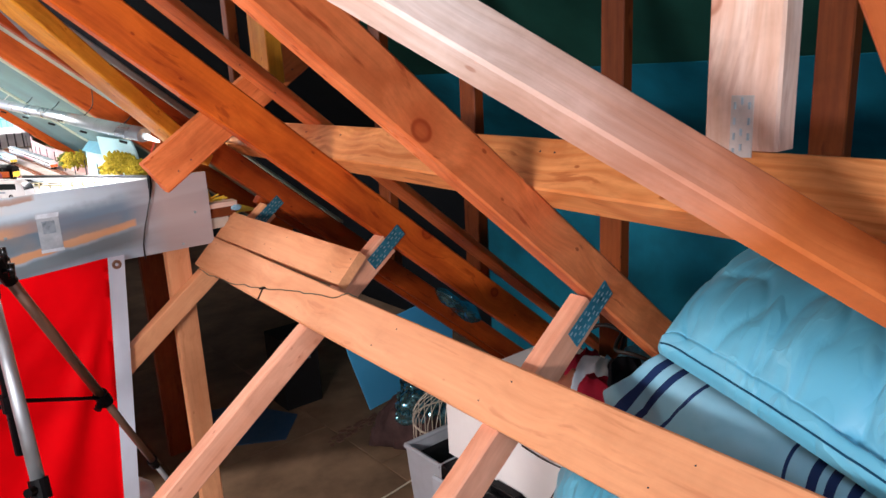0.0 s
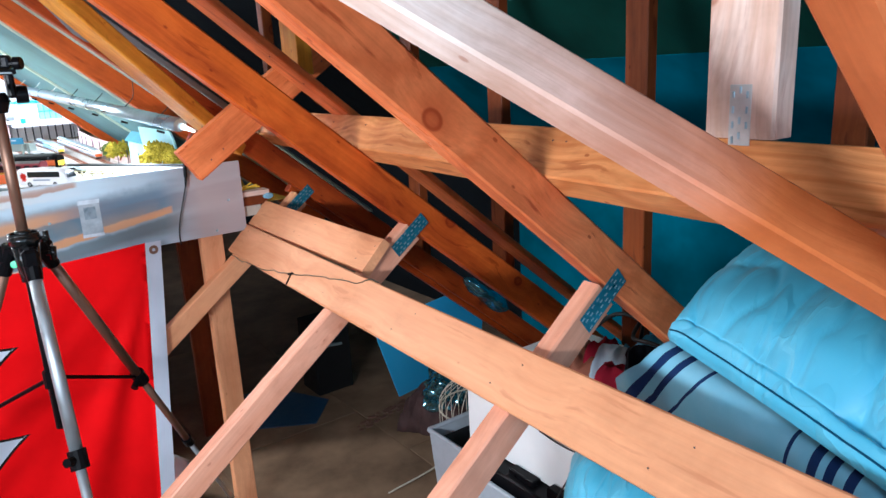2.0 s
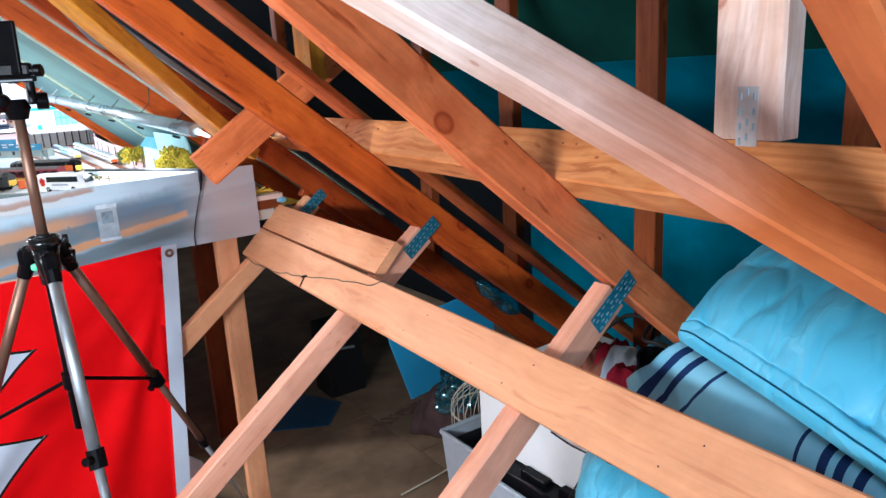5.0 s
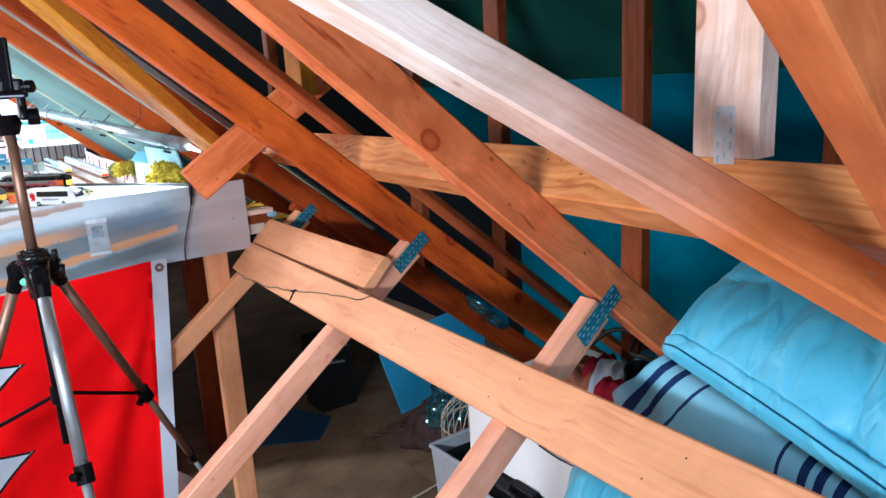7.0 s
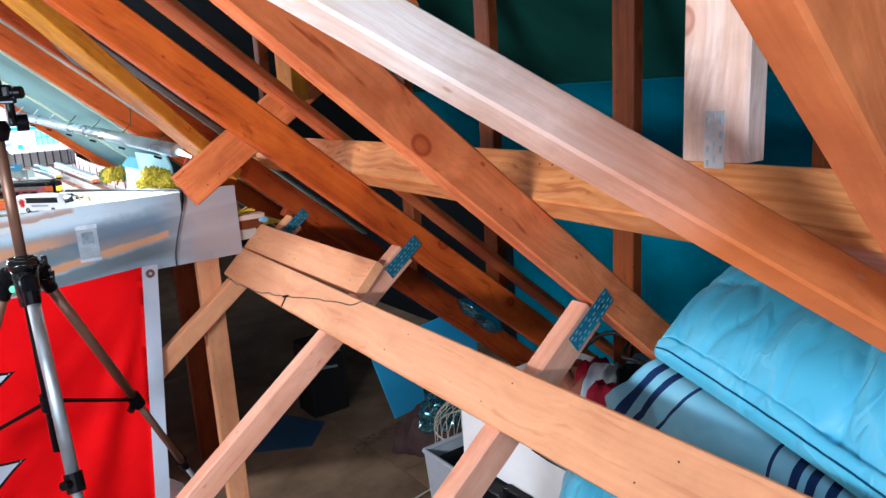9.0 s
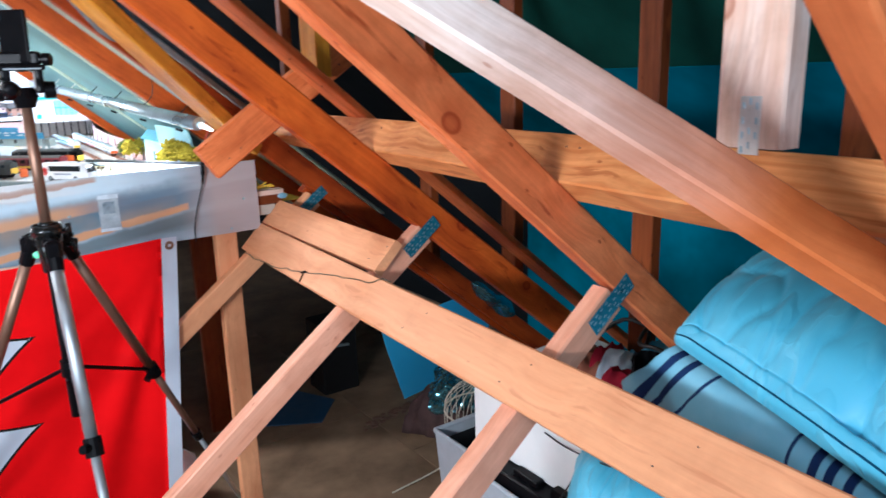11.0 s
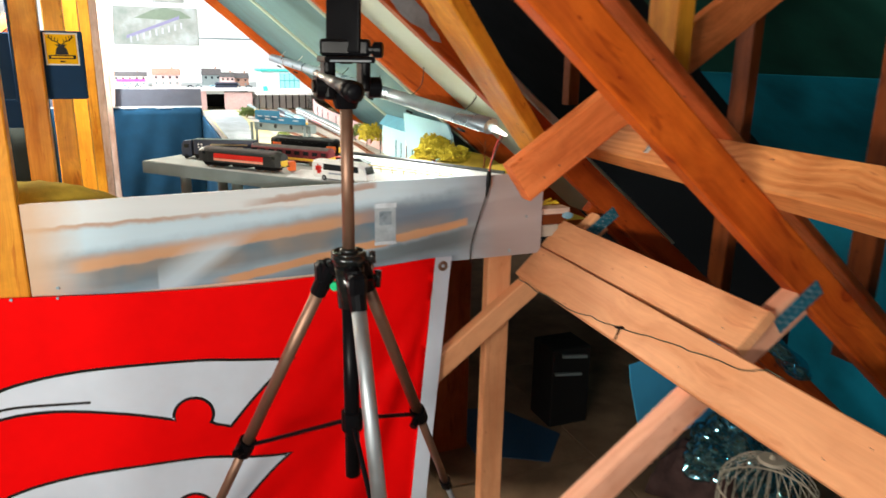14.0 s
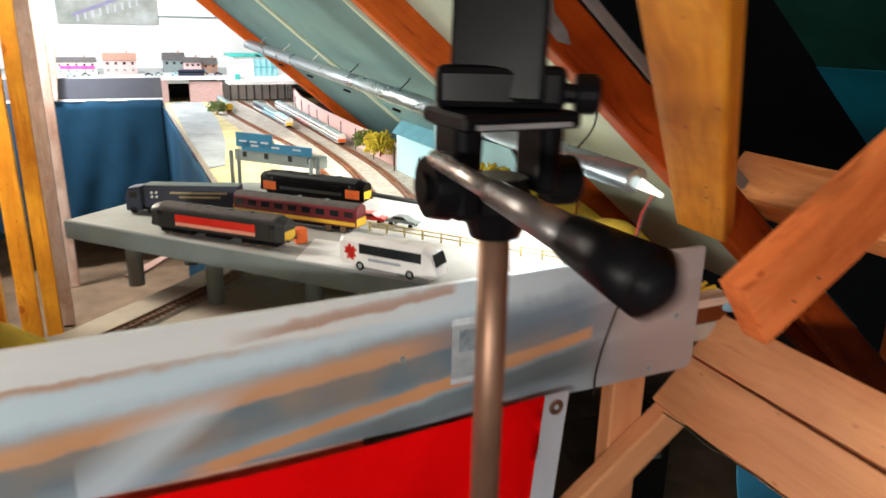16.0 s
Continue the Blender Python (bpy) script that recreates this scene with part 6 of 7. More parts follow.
for ob in (body, boss):
    for p in ob.data.polygons:
        p.use_smooth = len(p.vertices) == 4
part("green_level", rod((hub.x - 0.022, hub.y + 0.012, 1.066), (hub.x - 0.026, hub.y + 0.002, 1.0675), 0.0085, 0.0075, 20), plain("green_badge", (0.01, 0.42, 0.16), 0.18, var=0.05), tp, "small green badge")
part("collar_knob", join(rod((hub.x + 0.026, hub.y - 0.004, 1.112), (hub.x + 0.038, hub.y - 0.010, 1.116), 0.004, 0.005, 12), rod((hub.x + 0.038, hub.y - 0.010, 1.108), (hub.x + 0.038, hub.y - 0.010, 1.128), 0.006, 0.0055, 14)), GLOSSBLACK, tp, "", smooth=True)
part("collar_knob", join(rod((hub.x + 0.030, hub.y - 0.012, 1.082), (hub.x + 0.043, hub.y - 0.020, 1.084), 0.004, 0.005, 12), rod((hub.x + 0.043, hub.y - 0.020, 1.068), (hub.x + 0.045, hub.y - 0.021, 1.096), 0.006, 0.0065, 14)), GLOSSBLACK, tp, "", smooth=True)
part("lower_post", rod((hub.x, hub.y, 0.70), (hub.x, hub.y, 1.03), 0.0135, seg=14), BLACK, tp, "", smooth=True)
part("spreader_hub", rod((hub.x, hub.y, 0.795), (hub.x, hub.y, 0.83), 0.019, seg=14), BLACK, tp)
part("centre_column", rod((hub.x, hub.y, 1.12), (hub.x, hub.y, 1.385), 0.0105, seg=16), BRONZE, tp, "", smooth=True)
head = part("pan_head", join(rod((hub.x, hub.y, 1.365), (hub.x, hub.y, 1.385), 0.017, 0.024, 18), rod((hub.x, hub.y, 1.385), (hub.x, hub.y, 1.404), 0.026, 0.019, 18),
                             soften(box(0.098, 0.116, 1.566, 1.604, 1.380, 1.444), 0.005, 2), soften(box(0.157, 0.172, 1.566, 1.604, 1.392, 1.444), 0.005, 2)), BLACK, tp)
part("tilt_disc", join(rod((0.086, 1.585, 1.400), (0.099, 1.585, 1.400), 0.019, 0.022, 20), rod((0.082, 1.585, 1.400), (0.087, 1.585, 1.400), 0.010, seg=14)), BLACK, head)
part("tilt_knob", soften(rod((0.170, 1.585, 1.398), (0.192, 1.583, 1.398), 0.017, seg=12), 0.002), BLACK, head)
part("pan_plate", soften(box(0.096, 0.176, 1.555, 1.615, 1.436, 1.446), 0.002), BLACK, head)
part("plate_edge", box(0.104, 0.168, 1.5535, 1.556, 1.4375, 1.4405), SILVER, head, "worn bright plate edge")
h0, h1 = Vector((0.086, 1.572, 1.420)), Vector((0.098, 1.392, 1.401))
part("handle_shaft", rod(h0, h0.lerp(h1, 0.5), 0.0055, seg=12), plain("gunmetal_rod", (0.42, 0.40, 0.39), 0.28, 0.9), head, "", smooth=True)
part("handle_collar", rod(h0.lerp(h1, 0.36), h0.lerp(h1, 0.74), 0.0072, 0.0095, 16), plain("satin_grey_sleeve", (0.20, 0.19, 0.19), 0.3, 0.8), head, "satin grey metal sleeve", smooth=True)
part("handle_grip", join(rod(h0.lerp(h1, 0.72), h1, 0.0105, 0.0150, 18), rod(h1, h1 + (h1 - h0).normalized() * 0.007, 0.0150, 0.008, 18)), BLACK, head, "", smooth=True)
clamp = part("phone_clamp", join(soften(box(-0.040, 0.040, -0.008, 0.012, 0.0, 0.026), 0.005, 2), rod((0.036, 0.0, 0.010), (0.046, 0.0, 0.010), 0.006, seg=10), soften(rod((0.045, 0.0, 0.010), (0.060, 0.0, 0.010), 0.0125, seg=16), 0.002), soften(box(-0.012, 0.012, 0.002, 0.014, -0.012, 0.10), 0.003)), BLACK, tp, "", Matrix.Translation((0.135, 1.585, 1.446)) @ Euler((0, 0, radians(-28))).to_matrix().to_4x4())
ph = thing("smartphone", Matrix.Translation((0.135, 1.588, 1.450)) @ Euler((radians(-3), 0, radians(-44))).to_matrix().to_4x4(), "black smartphone held upright in the tripod clamp", "phone")
mp_ = ph.matrix_basis.copy()
part("case", box(-0.030, 0.030, -0.0085, 0.0, 0.0, 0.10, 0.003, 2), BLACK, ph, "", mp_)
part("camera_lens", rod((-0.022, -0.0095, 0.085), (-0.022, -0.0083, 0.085), 0.006, seg=14), GLASSD, ph, "", mp_)

# ---------- bedding and clutter under the rafters ----------
def striped(bands):
    """Pale cotton with woven navy bands across it, read from the cloth's own coordinates."""
    m, n, l, b = nodes_of("striped_cotton")
    tc, sp = n.new("ShaderNodeTexCoord"), n.new("ShaderNodeSeparateXYZ")
    l.new(tc.outputs["UV"], sp.inputs[0])
    f = noise_tex(n, l, tc.outputs["Object"], 7, 5)
    col = ramp(n, l, f, [(0.3, (0.18, 0.44, 0.58)), (0.7, (0.30, 0.56, 0.68))])
    for s, half in bands:
        c = n.new("ShaderNodeMath")
        c.operation, c.inputs[1].default_value, c.inputs[2].default_value = "COMPARE", s, half
        l.new(sp.outputs["X"], c.inputs[0])
        col = mix(n, l, c.outputs[0], col, (0.012, 0.03, 0.10))
    l.new(col, b.inputs["Base Color"])
    b.inputs["Roughness"].default_value = 0.85
    b.inputs["Specular IOR Level"].default_value = 0.12
    bump(n, l, b, noise_tex(n, l, tc.outputs["Object"], 90, 3), 0.35, 0.001)
    return m


def bedding(name, centre, size, rz, ry, amp, label, seed=1.0):
    m = Matrix.Translation(centre) @ Euler((0, radians(ry), radians(rz))).to_matrix().to_4x4()
    bm = bmesh.new()
    bmesh.ops.create_uvsphere(bm, u_segments=100, v_segments=50, radius=1.0)
    pw = 3.4
    for v in bm.verts:
        p = v.co.copy()
        k = sum(abs(c) ** pw for c in p) ** (-1.0 / pw)
        q = Vector((p.x * k * size[0], p.y * k * size[1], p.z * k * size[2]))
        wv = Vector((q.x * 4 + 0.5 * q.y, q.y * 12 - q.x * 5, q.z * 4 + seed))
        cre = 0.7 * (1 - abs(noise.noise(wv))) ** 6 + 0.2 * abs(noise.noise(wv * 4.1))
        v.co = q + p.normalized() * (amp * (noise.noise(q * 3.1 + Vector((seed, 0, 0))) - cre))
    return tagged(part(name, bm, DUVET, None, "", m, smooth=True), label, "bedding")


def crumple(name, m, size, amp, material, label, seed):
    """A crushed sheet of film: a faceted, sharply creased bundle."""
    bm = bmesh.new()
    bmesh.ops.create_icosphere(bm, subdivisions=5, radius=1.0)
    for v in bm.verts:
        p = v.co.copy()
        q = Vector((p.x * size[0], p.y * size[1], p.z * size[2]))
        s = 0.0
        for f, a in ((7, 1.0), (17, 0.45), (34, 0.12)):
            s += a * (abs(noise.noise(q * f + Vector((seed, f, 0)))) - 0.25)
        v.co = q + p * amp * s
    return tagged(part(name, bm, material, None, "", m), label, "plastic wrap", "crumpled wrap")


def spline(pts, n):
    """n + 1 points along a smooth line through pts."""
    P = [Vector(p) for p in pts]
    out = []
    for k in range(n + 1):
        u = k / n * (len(P) - 1)
        i = min(int(u), len(P) - 2)
        t = u - i
        a, p, q, b = P[max(i - 1, 0)], P[i], P[i + 1], P[min(i + 2, len(P) - 1)]
        out.append(0.5 * ((2 * p) + (q - a) * t + (2 * a - 5 * p + 4 * q - b) * t * t + (3 * p - a - 3 * q + b) * t ** 3))
    return out


def hem(s):
    """The duvet's front edge, from the near rafter (0) to its far end (1)."""
    return Vector((0.752 + 0.105 * s, 0.192 + 0.388 * s, 0.932 + 0.056 * s ** 0.8))


def draped(name, profile, material, label, nu, nv, crease, shear=0.0):
    """Bedding laid between two rafters: a profile from its front edge swept along hem(), with creases."""
    bm = bmesh.new()
    uv = bm.loops.layers.uv.new("cloth")
    rings, tags = [], {}
    for i in range(nu + 1):
        s = i / nu
        h = hem(s)
        end = 1.0 - 0.35 * max(0.0, (s - 0.90) / 0.10) ** 2
        ring = []
        for k, q in enumerate(spline([(x, 0, z) for x, z in profile(s)], nv)):
            x, z = h.x + q.x, h.z + q.z * end
            y = h.y + shear * max(0.0, -q.z) * min(1.0, max(0.0, (s - 0.5) / 0.25))
            w = Vector((x * 1.6 + y * 2.6, y * 5.5 - x * 3.2, z * 3))
            d = crease * (1.3 * noise.noise(Vector((x * 3.2 + 4, y * 4.5, z * 3))) - 0.9 * (1 - abs(noise.noise(w))) ** 12 - 0.55 * (1 - abs(noise.noise(w * 2.3 + Vector((4, 2, 0))))) ** 14)
            calm = min(1.0, max(0.12, (k / nv - 0.12) * 7))
            v = bm.verts.new((x - d * 0.5 * calm, y, z + d * calm))
            tags[v] = h.y
            ring.append(v)
        rings.append(ring)
    for a, b in zip(rings, rings[1:]):
        for k in range(nv):
            bm.faces.new((a[k], a[k + 1], b[k + 1], b[k]))
    bm.faces.new(rings[0])
    bm.faces.new(rings[-1][::-1])
    bmesh.ops.recalc_face_normals(bm, faces=bm.faces[:])
    for f in bm.faces:
        for lp in f.loops:
            lp[uv].uv = (tags[lp.vert], 0.0)
    seam = [rings[i][int(nv * 1.35 / 13)].co.copy() for i in range(0, nu + 1, 3)]
    return tagged(part(name, bm, material, smooth=True), label, "bedding"), seam


def duvet_profile(s):
    g = 0.035 * (1 - s)
    return [(0.004, 0.0), (0.0, 0.018), (0.010, 0.040), (0.016, 0.044), (0.020, 0.052), (0.058, 0.088 + g * 0.5), (0.125, 0.112 + g), (0.22, 0.128 + g), (0.40, 0.14 + g), (0.62, 0.12 + g), (0.66, 0.04), (0.60, -0.01), (0.30, -0.012), (0.06, -0.01)]


def quilt_profile(s):
    return [(0.05, -0.014), (0.012, -0.016), (-0.010, -0.035), (-0.014, -0.07), (-0.008, -0.11), (0.02, -0.16), (0.10, -0.19), (0.4, -0.2), (0.6, -0.19), (0.62, -0.10), (0.60, -0.014)]


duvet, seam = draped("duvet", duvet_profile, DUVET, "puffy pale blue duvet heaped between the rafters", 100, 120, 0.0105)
draped("folded_quilt", quilt_profile, striped([(0.560, 0.0065), (0.530, 0.0065), (0.487, 0.003), (0.352, 0.0025), (0.318, 0.006), (0.297, 0.006), (0.272, 0.006)]), "folded pale quilt with navy stripes under the duvet", 90, 70, 0.008, 0.75)
# thin dark cord drawn in place of the hem's shadow line
pipe("piping", [p + Vector((-0.001, 0, 0.0008)) for p in seam], 0.0014, plain("hem_shadow_teal", (0.010, 0.07, 0.14), 0.8), duvet, "dark teal cord standing for the shadow line above the hem band")
bedding("blanket", (1.02, 0.438, 0.655), (0.24, 0.385, 0.12), 10, 0, 0.02, "pale blue blanket hanging under the quilt", 8.0)
single(part("bed_box", box(0.86, 1.6, -0.5, 0.62, 0.0, 0.55, 0.01), BOXWHITE), "white carton supporting the bedding", "box")

cr = thing("storage_crate", (1.1, 0.98, 0.0), "pale plastic crate with a black notched lid inside", "crate")
part("crate_body", box(0.905, 1.345, 0.70, 1.205, 0.0, 0.455, 0.01), TUBGREY, cr)
part("crate_rim", box(0.893, 0.906, 0.69, 1.212, 0.435, 0.486, 0.004), TUBGREY, cr)
lid = part("crate_lid", box(0.912, 1.34, 0.70, 1.20, 0.456, 0.512, 0.004), BLACK, cr, "black lid")
for y0_, y1_, h_ in ((1.10, 1.16, 0.012), (0.965, 1.045, 0.014), (0.85, 0.925, 0.022)):
    part("lid_catch", box(0.928, 0.953, y0_, y1_, 0.510, 0.512 + h_, 0.003), BLACK, lid)
ct = thing("white_carton", (1.1, 1.0, 0.513), "white carton standing on the crate", "box")
part("carton_body", box(0.955, 1.33, 0.80, 1.222, 0.513, 0.70, 0.005), BOXWHITE, ct)
for s_ in (0, 1):
    part("carton_flap", box(0.957, 1.328, 0.803 + 0.211 * s_, 1.010 + 0.209 * s_, 0.7005, 0.7035, 0.001), BOXWHITE, ct)
tb = thing("grey_tub", (1.13, 1.38, 0.21), "open grey plastic tub, dark inside", "tub")
tx, ty, wx, wy, z0, z1 = 1.14, 1.375, 0.15, 0.075, 0.212, 0.43
part("tub_wall", loft([[(tx + sx * (wx * (0.9 + 0.1 * f) - t_), ty + sy * (wy * (0.9 + 0.1 * f) - t_), z0 + (z1 - z0) * f) for sx, sy in ((-1, -1), (1, -1), (1, 1), (-1, 1))] for f, t_ in ((0.0, 0.0), (1.0, 0.0), (1.0, 0.005), (0.06, 0.005))], True), TUBGREY, tb)
part("tub_rim", join(*[rod((tx + wx * a, ty + wy * b, z1), (tx + wx * c, ty + wy * d, z1), 0.007, seg=8) for a, b, c, d in ((-1, -1, 1, -1), (1, -1, 1, 1), (1, 1, -1, 1), (-1, 1, -1, -1))]), TUBGREY, tb)
# black block fills the tub, standing for the shade inside
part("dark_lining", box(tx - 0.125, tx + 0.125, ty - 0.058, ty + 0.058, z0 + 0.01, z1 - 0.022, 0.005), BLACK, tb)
single(part("dark_box", box(1.0, 1.30, 1.29, 1.46, 0.0, 0.211, 0.006), BLACK), "dark plastic box under the tub", "box")

CX, CY = 1.415, 1.775
cage = thing("bird_cage", (CX, CY, 0.0), "cream wire bird cage with a domed top", "bird cage")
R, zc, zt = 0.135, 0.235, 0.345
for k in range(26):
    a = 6.2832 * k / 26
    pts = [(CX + R * math.cos(a), CY + R * math.sin(a), 0.02), (CX + R * math.cos(a), CY + R * math.sin(a), zc)]
    pts += [(CX + R * math.cos(b) * math.cos(a), CY + R * math.cos(b) * math.sin(a), zc + (zt - zc) * math.sin(b)) for b in (0.45, 0.9, 1.3)]
    pipe("cage_wire", pts, 0.0014, CREAMWIRE, cage, "", 5)
for z in (0.03, 0.12, zc):
    pipe("cage_hoop", [(CX + R * math.cos(a), CY + R * math.sin(a), z) for a in [k * 0.5236 for k in range(13)]], 0.003, CREAMWIRE, cage, "", 6)
part("cage_cap", join(rod((CX, CY, zt - 0.006), (CX, CY, zt + 0.002), 0.040, 0.036, 24), rod((CX, CY, zt), (CX, CY, zt + 0.014), 0.008, 0.005, 10)), CREAMWIRE, cage, "round cream cap")
part("cage_base", rod((CX, CY, 0.0), (CX, CY, 0.025), 0.14, seg=28), CREAMWIRE, cage)
crumple("clear_wrap", Matrix.Translation((1.56, 2.08, 0.15)), (0.16, 0.12, 0.15), 0.10, WRAP, "crumpled clear plastic wrap beside the cage", 3.0)
crumple("clear_wrap", Matrix.Translation((1.72, 2.02, 0.12)), (0.12, 0.10, 0.12), 0.09, WRAP, "smaller bundle of crumpled clear wrap", 5.0)
crumple("clear_wrap", Matrix.Translation((1.61, 1.945, 0.560)) @ Euler((0, radians(40), 0)).to_matrix().to_4x4(), (0.14, 0.06, 0.024), 0.045, WRAP, "crumpled shiny wrap tucked between rafters", 7.0)
sb = thing("leaning_sheet", (1.75, 2.45, 0.0), "pale blue rigid sheet leaning on the floor", "sheet")
part("sheet_panel", plate_of([(0.0, 0.0), (0.56, 0.0), (0.59, 0.235), (0.37, 0.378), (-0.115, 0.37), (-0.098, 0.29)], -0.003, 0.003, 0.0008), SHEETBLUE, sb, "", Matrix.Translation((1.488, 2.426, 0.004)) @ Euler((0, 0, radians(11))).to_matrix().to_4x4() @ Euler((radians(90), 0, 0)).to_matrix().to_4x4())
def garment(centre, size, turn, amp, material, label, seed):
    """A crumpled cloth: a sheet thrown in folds, edges tucked down."""
    m = Matrix.Translation(centre) @ Euler((0, 0, radians(turn))).to_matrix().to_4x4()
    bm = bmesh.new()
    g = []
    for i in range(41):
        row = []
        for j in range(41):
            u, v = i / 20 - 1, j / 20 - 1
            p = Vector((u * size[0], v * size[1], 0))
            p += 0.012 * Vector((noise.noise(p * 30 + Vector((seed, 0, 0))), noise.noise(p * 30 + Vector((0, seed, 5))), 0))
            e = max(abs(u), abs(v))
            h = amp * (1 - e ** 4) + amp * 1.1 * (0.5 - abs(noise.noise(Vector((p.x * 18 + p.y * 9, p.y * 30, seed))))) * (1 - e ** 6) - 0.03 * e ** 8
            row.append(bm.verts.new((p.x, p.y, h)))
        g.append(row)
    for i in range(40):
        for j in range(40):
            bm.faces.new((g[i][j], g[i + 1][j], g[i + 1][j + 1], g[i][j + 1]))
    ob = part("garment", bm, material, None, "", m, smooth=True)
    sol = ob.modifiers.new("cloth", "SOLIDIFY")
    sol.thickness = 0.003
    return tagged(ob, label, "clothes", "clothes heap")


garment((1.14, 1.00, 0.706), (0.085, 0.10), 10, 0.04, plain("rust_cotton", (0.24, 0.085, 0.05), 0.85), "crumpled rust-brown garment on the carton", 1.0)
RED_COTTON = plain("red_cotton", (0.24, 0.008, 0.022), 0.85)
garment((1.150, 0.955, 0.735), (0.030, 0.045), 35, 0.045, RED_COTTON, "dark red garment crumpled in the heap", 4.0)
garment((1.080, 0.865, 0.725), (0.032, 0.050), 20, 0.04, RED_COTTON, "dark red cloth end beside the quilt", 5.0)
garment((1.115, 0.905, 0.742), (0.034, 0.050), 25, 0.045, plain("white_cotton", (0.42, 0.52, 0.60), 0.85), "white garment crumpled in the heap", 7.0)
garment((1.175, 0.86, 0.752), (0.045, 0.050), 65, 0.05, plain("sky_cotton", (0.16, 0.44, 0.62), 0.85), "sky blue garment crumpled in the heap", 9.0)
garment((1.115, 0.825, 0.748), (0.038, 0.042), 50, 0.055, plain("black_cotton", (0.006, 0.008, 0.012), 0.85), "black cloth bundled beside the quilt", 12.0)
garment((1.50, 2.12, 0.03), (0.12, 0.15), 30, 0.09, plain("mauve_brown_cloth", (0.085, 0.050, 0.048), 0.9, var=0.4, scale=14), "dull mauve cloth heaped on the floor", 21.0)
single(pipe("black_cord", [(1.08, 0.98, 0.80), (1.12, 0.90, 0.88), (1.15, 0.82, 0.86), (1.12, 0.74, 0.87), (1.07, 0.68, 0.80)], 0.005, WIREBLACK), "loose black cord looped on the clothes", "cable", "loose cords")
single(pipe("black_cord", [(1.20, 0.90, 0.80), (1.16, 0.86, 0.87), (1.10, 0.84, 0.85), (1.08, 0.78, 0.86), (1.11, 0.72, 0.84)], 0.0045, WIREBLACK), "second black cord tangled on the clothes", "cable", "loose cords")
single(pipe("black_cord", [(0.949, 0.963, 0.643), (0.949, 0.913, 0.637), (0.94, 0.871, 0.644), (0.9, 0.795, 0.679), (0.84, 0.712, 0.729), (0.8, 0.649, 0.765)], 0.0017, WIREBLACK), "thin black lead draped over the carton", "cable", "loose cords")
single(pipe("black_cord", [(0.9, 0.795, 0.679), (0.9, 0.819, 0.635), (0.9, 0.844, 0.588), (0.9, 0.867, 0.546)], 0.0016, WIREBLACK), "thin black lead hanging beside the blanket", "cable", "loose cords")
single(part("tarpaulin", plate_of([(0.86, 2.60), (1.10, 2.46), (1.24, 2.62), (1.1, 2.9), (0.9, 2.95)], 0.001, 0.005), TARP), "dark blue tarpaulin scrap on the floor", "tarpaulin")
rnd = random.Random(4)
bits = [box(*(lambda x, y, s: (x - s, x + s * 1.4, y - s, y + s, 0.0, s * 0.7))(1.22 + 0.27 * u + rnd.uniform(-0.02, 0.02), 2.31 + 0.05 * u + rnd.uniform(-0.03, 0.03), rnd.uniform(0.003, 0.009))) for u in [k / 90 for k in range(90)]]
tagged(part("floor_debris", join(*bits), plain("brown_debris", (0.15, 0.085, 0.06), 0.9)), "line of brown crumbs and scraps on the floor", "debris", kind="stuff")
single(pipe("pale_cord", [(1.062, 1.835, 0.004), (1.137, 1.843, 0.004), (1.214, 1.851, 0.004), (1.329, 1.87, 0.004)], 0.003, CREAMWIRE), "pale cord lying on the floor", "cable")
tagged(lump("plastic_bag", Matrix.Translation((0.42, 2.25, 0.09)), (0.10, 0.08, 0.09), 2.0, 0.04, 10, PAPER, seed=11.0), "crumpled white plastic bag on the floor", "bag")

# thin wire clipped along the board
def kinked(pts, amp):
    """A wire's line with small uneven kinks up and down."""
    out = []
    for k, q in enumerate(spline(pts, 40)):
        w = noise.noise(Vector((k * 0.41, 3.7, 0))) + 0.5 * noise.noise(Vector((k * 1.1, 9.2, 0)))
        out.append(q + Vector((amp * 0.8 * w, 0, amp * w)))
    return out


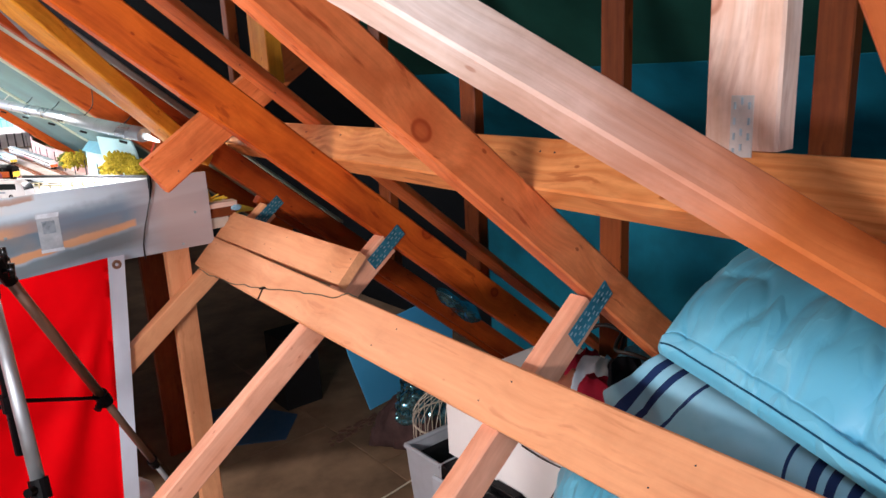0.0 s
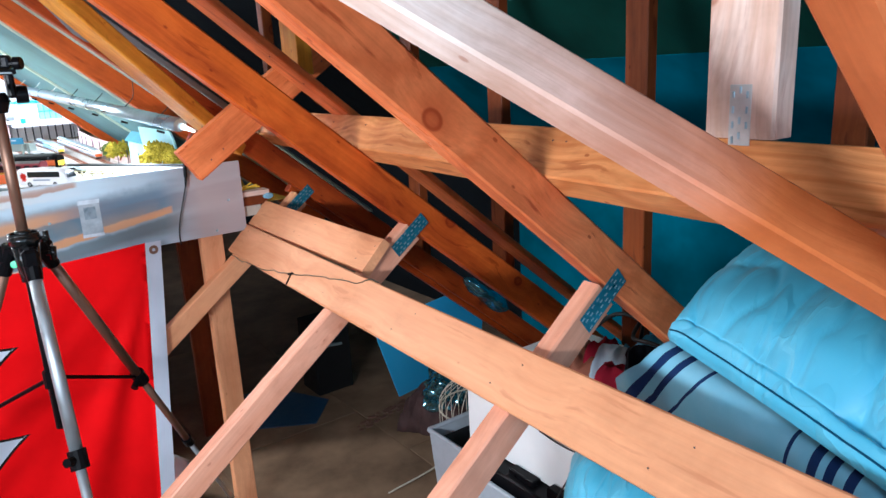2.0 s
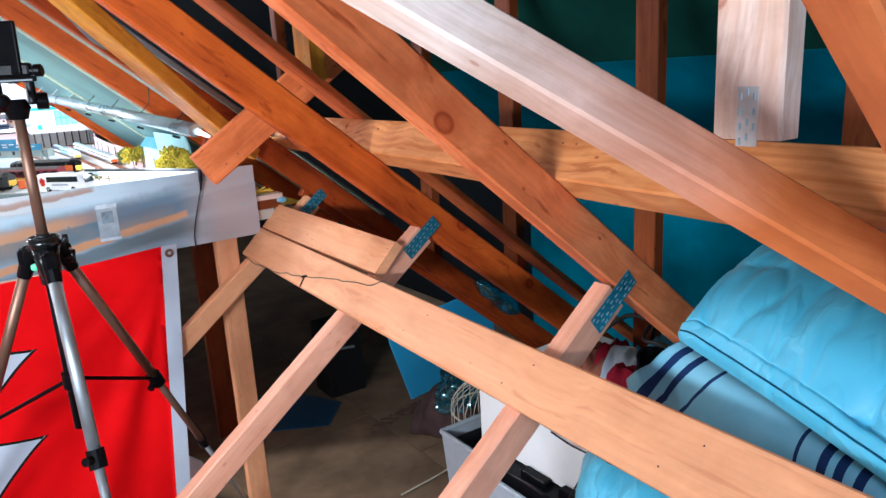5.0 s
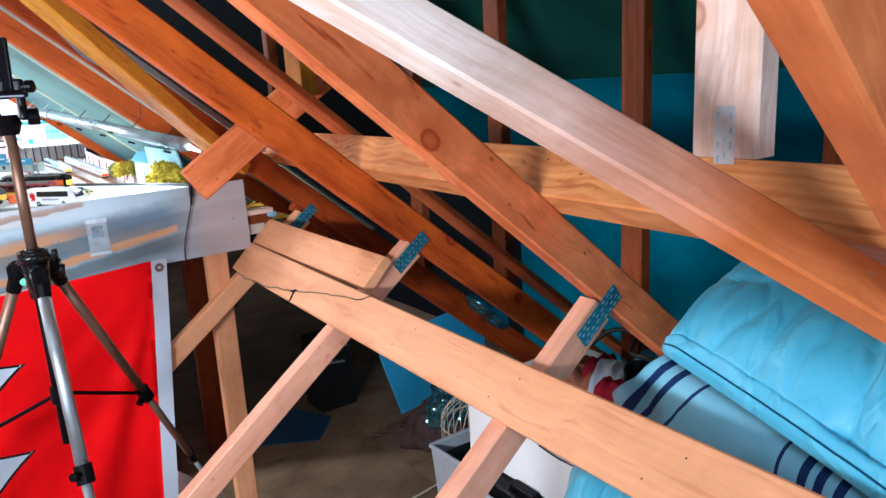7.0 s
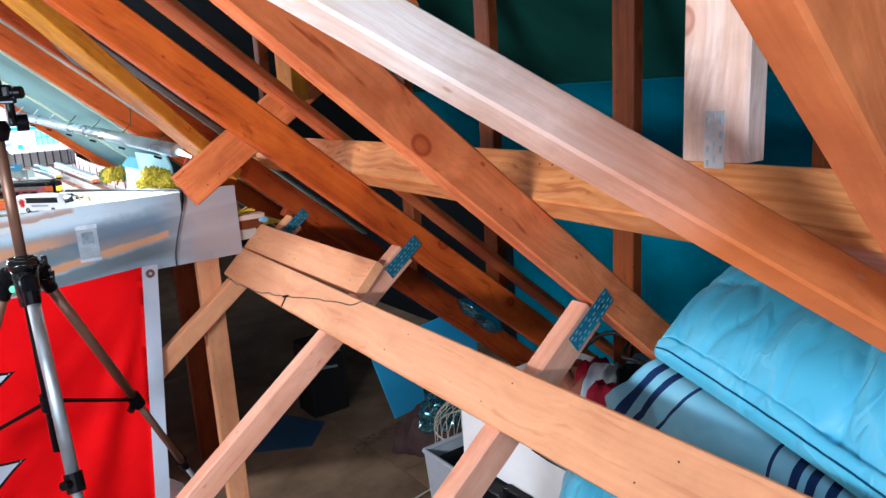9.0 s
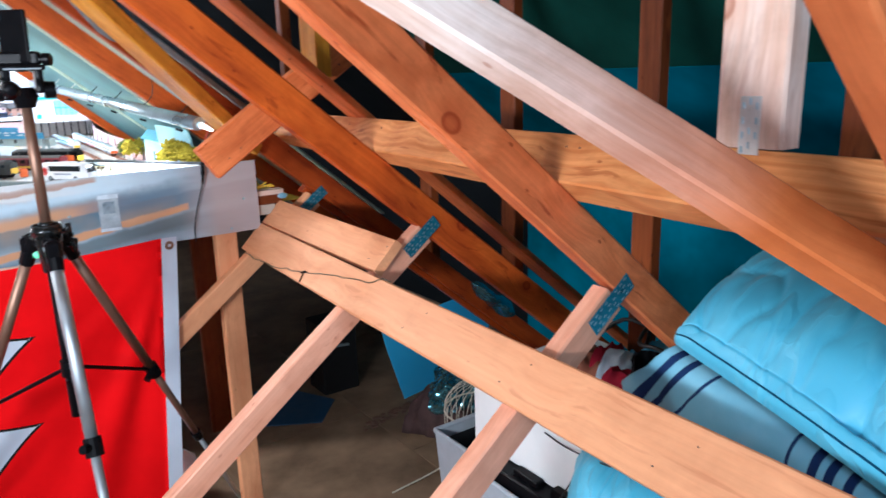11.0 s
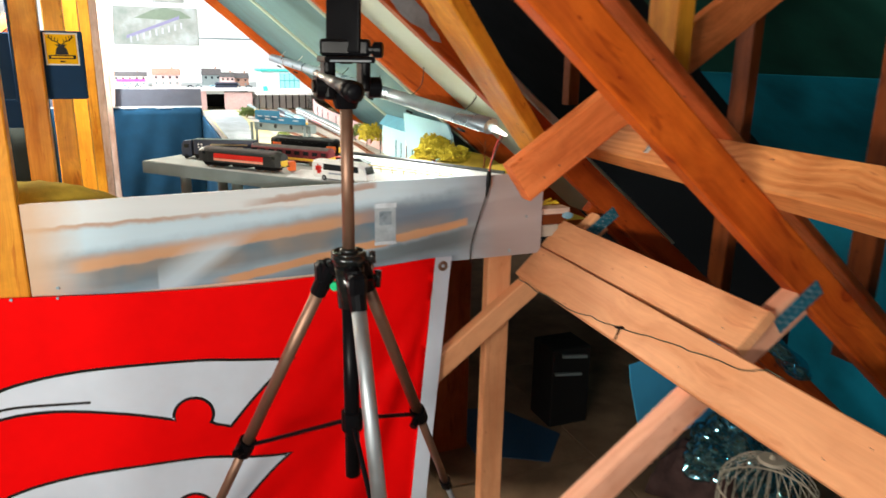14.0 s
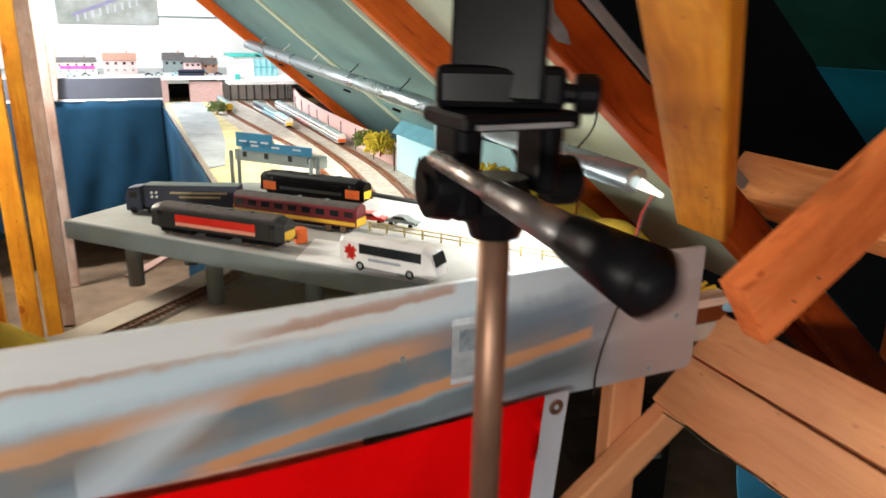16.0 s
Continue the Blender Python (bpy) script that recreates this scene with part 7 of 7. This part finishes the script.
wl = thing("clipped_wire", (0.70, 1.6, 0.94), "thin dark wire pinned along the pine board", "cable")
pipe("wire_run", kinked([(0.6731, 1.9758, 0.9033), (0.6707, 1.854, 0.9064), (0.6686, 1.7431, 0.9092), (0.6736, 1.6452, 0.9188), (0.6797, 1.5442, 0.9297), (0.6898, 1.4509, 0.9444), (0.6957, 1.3589, 0.9546), (0.7008, 1.2613, 0.9643), (0.7112, 1.2238, 0.9767), (0.7136, 1.1851, 0.981)], 0.0035), 0.0011, WIREGREEN, wl, "", 6)
part("cable_tie", join(rod((0.6827, 1.557, 0.9322), (0.6595, 1.5449, 0.9088), 0.0016, seg=6), rod((0.6777, 1.5677, 0.9266), (0.6815, 1.5479, 0.9314), 0.003, seg=6)), BLACK, wl)

# two grey slats in the dark under the railway, on an added black body
cr = thing("slatted_crate", (1.38, 2.70, 0.0), "two grey slats on an added black crate body", "crate")
part("crate_body", box(1.225, 1.40, 2.68, 2.84, 0.0, 0.335, 0.004), RUBBER, cr)
for x0, x1, z, k in ((1.265, 1.375, 0.304, 0.012), (1.235, 1.355, 0.232, 0.010)):
    part("slat", loft([[(x, y, zz) for y, zz in ((2.668, z0), (2.679, z0), (2.679, z0 + k), (2.668, z0 + k))] for x, z0 in ((x0, z), (x1, z - 0.014))]), GREYCARD, cr, "grey slat")

# odds and ends wedged between the fascia's end and the short board
eb = thing("packing_batten", (0.76, 2.03, 1.03), "dark packing batten with a pale top strip", "batten")
part("batten_body", box(0.69, 0.826, 2.013, 2.05, 1.0305, 1.058, 0.001), DARKWOOD, eb)
part("pale_strip", box(0.69, 0.832, 2.011, 2.052, 1.0582, 1.073, 0.001), PINE_PALE, eb, "pale strip")
for k, (x, z) in enumerate(((0.800, 1.089), (0.785, 1.096), (0.812, 1.081))):
    single(pipe("straw", [(0.725, 2.028 + 0.006 * k, 1.0745), ((0.725 + x) / 2, 2.026 + 0.006 * k, 1.083), (x, 2.024 + 0.005 * k, z)], 0.0028, YELLOWP), "yellow stalk lying on the packing batten", "straw", "yellow stalks")
crumple("plastic_scrap", Matrix.Translation((0.828, 2.012, 1.052)), (0.019, 0.009, 0.012), 0.010, plain("pale_blue_film", (0.28, 0.50, 0.64), 0.25, var=0.3, scale=60), "scrap of pale blue plastic film on the batten's end", 11.0)
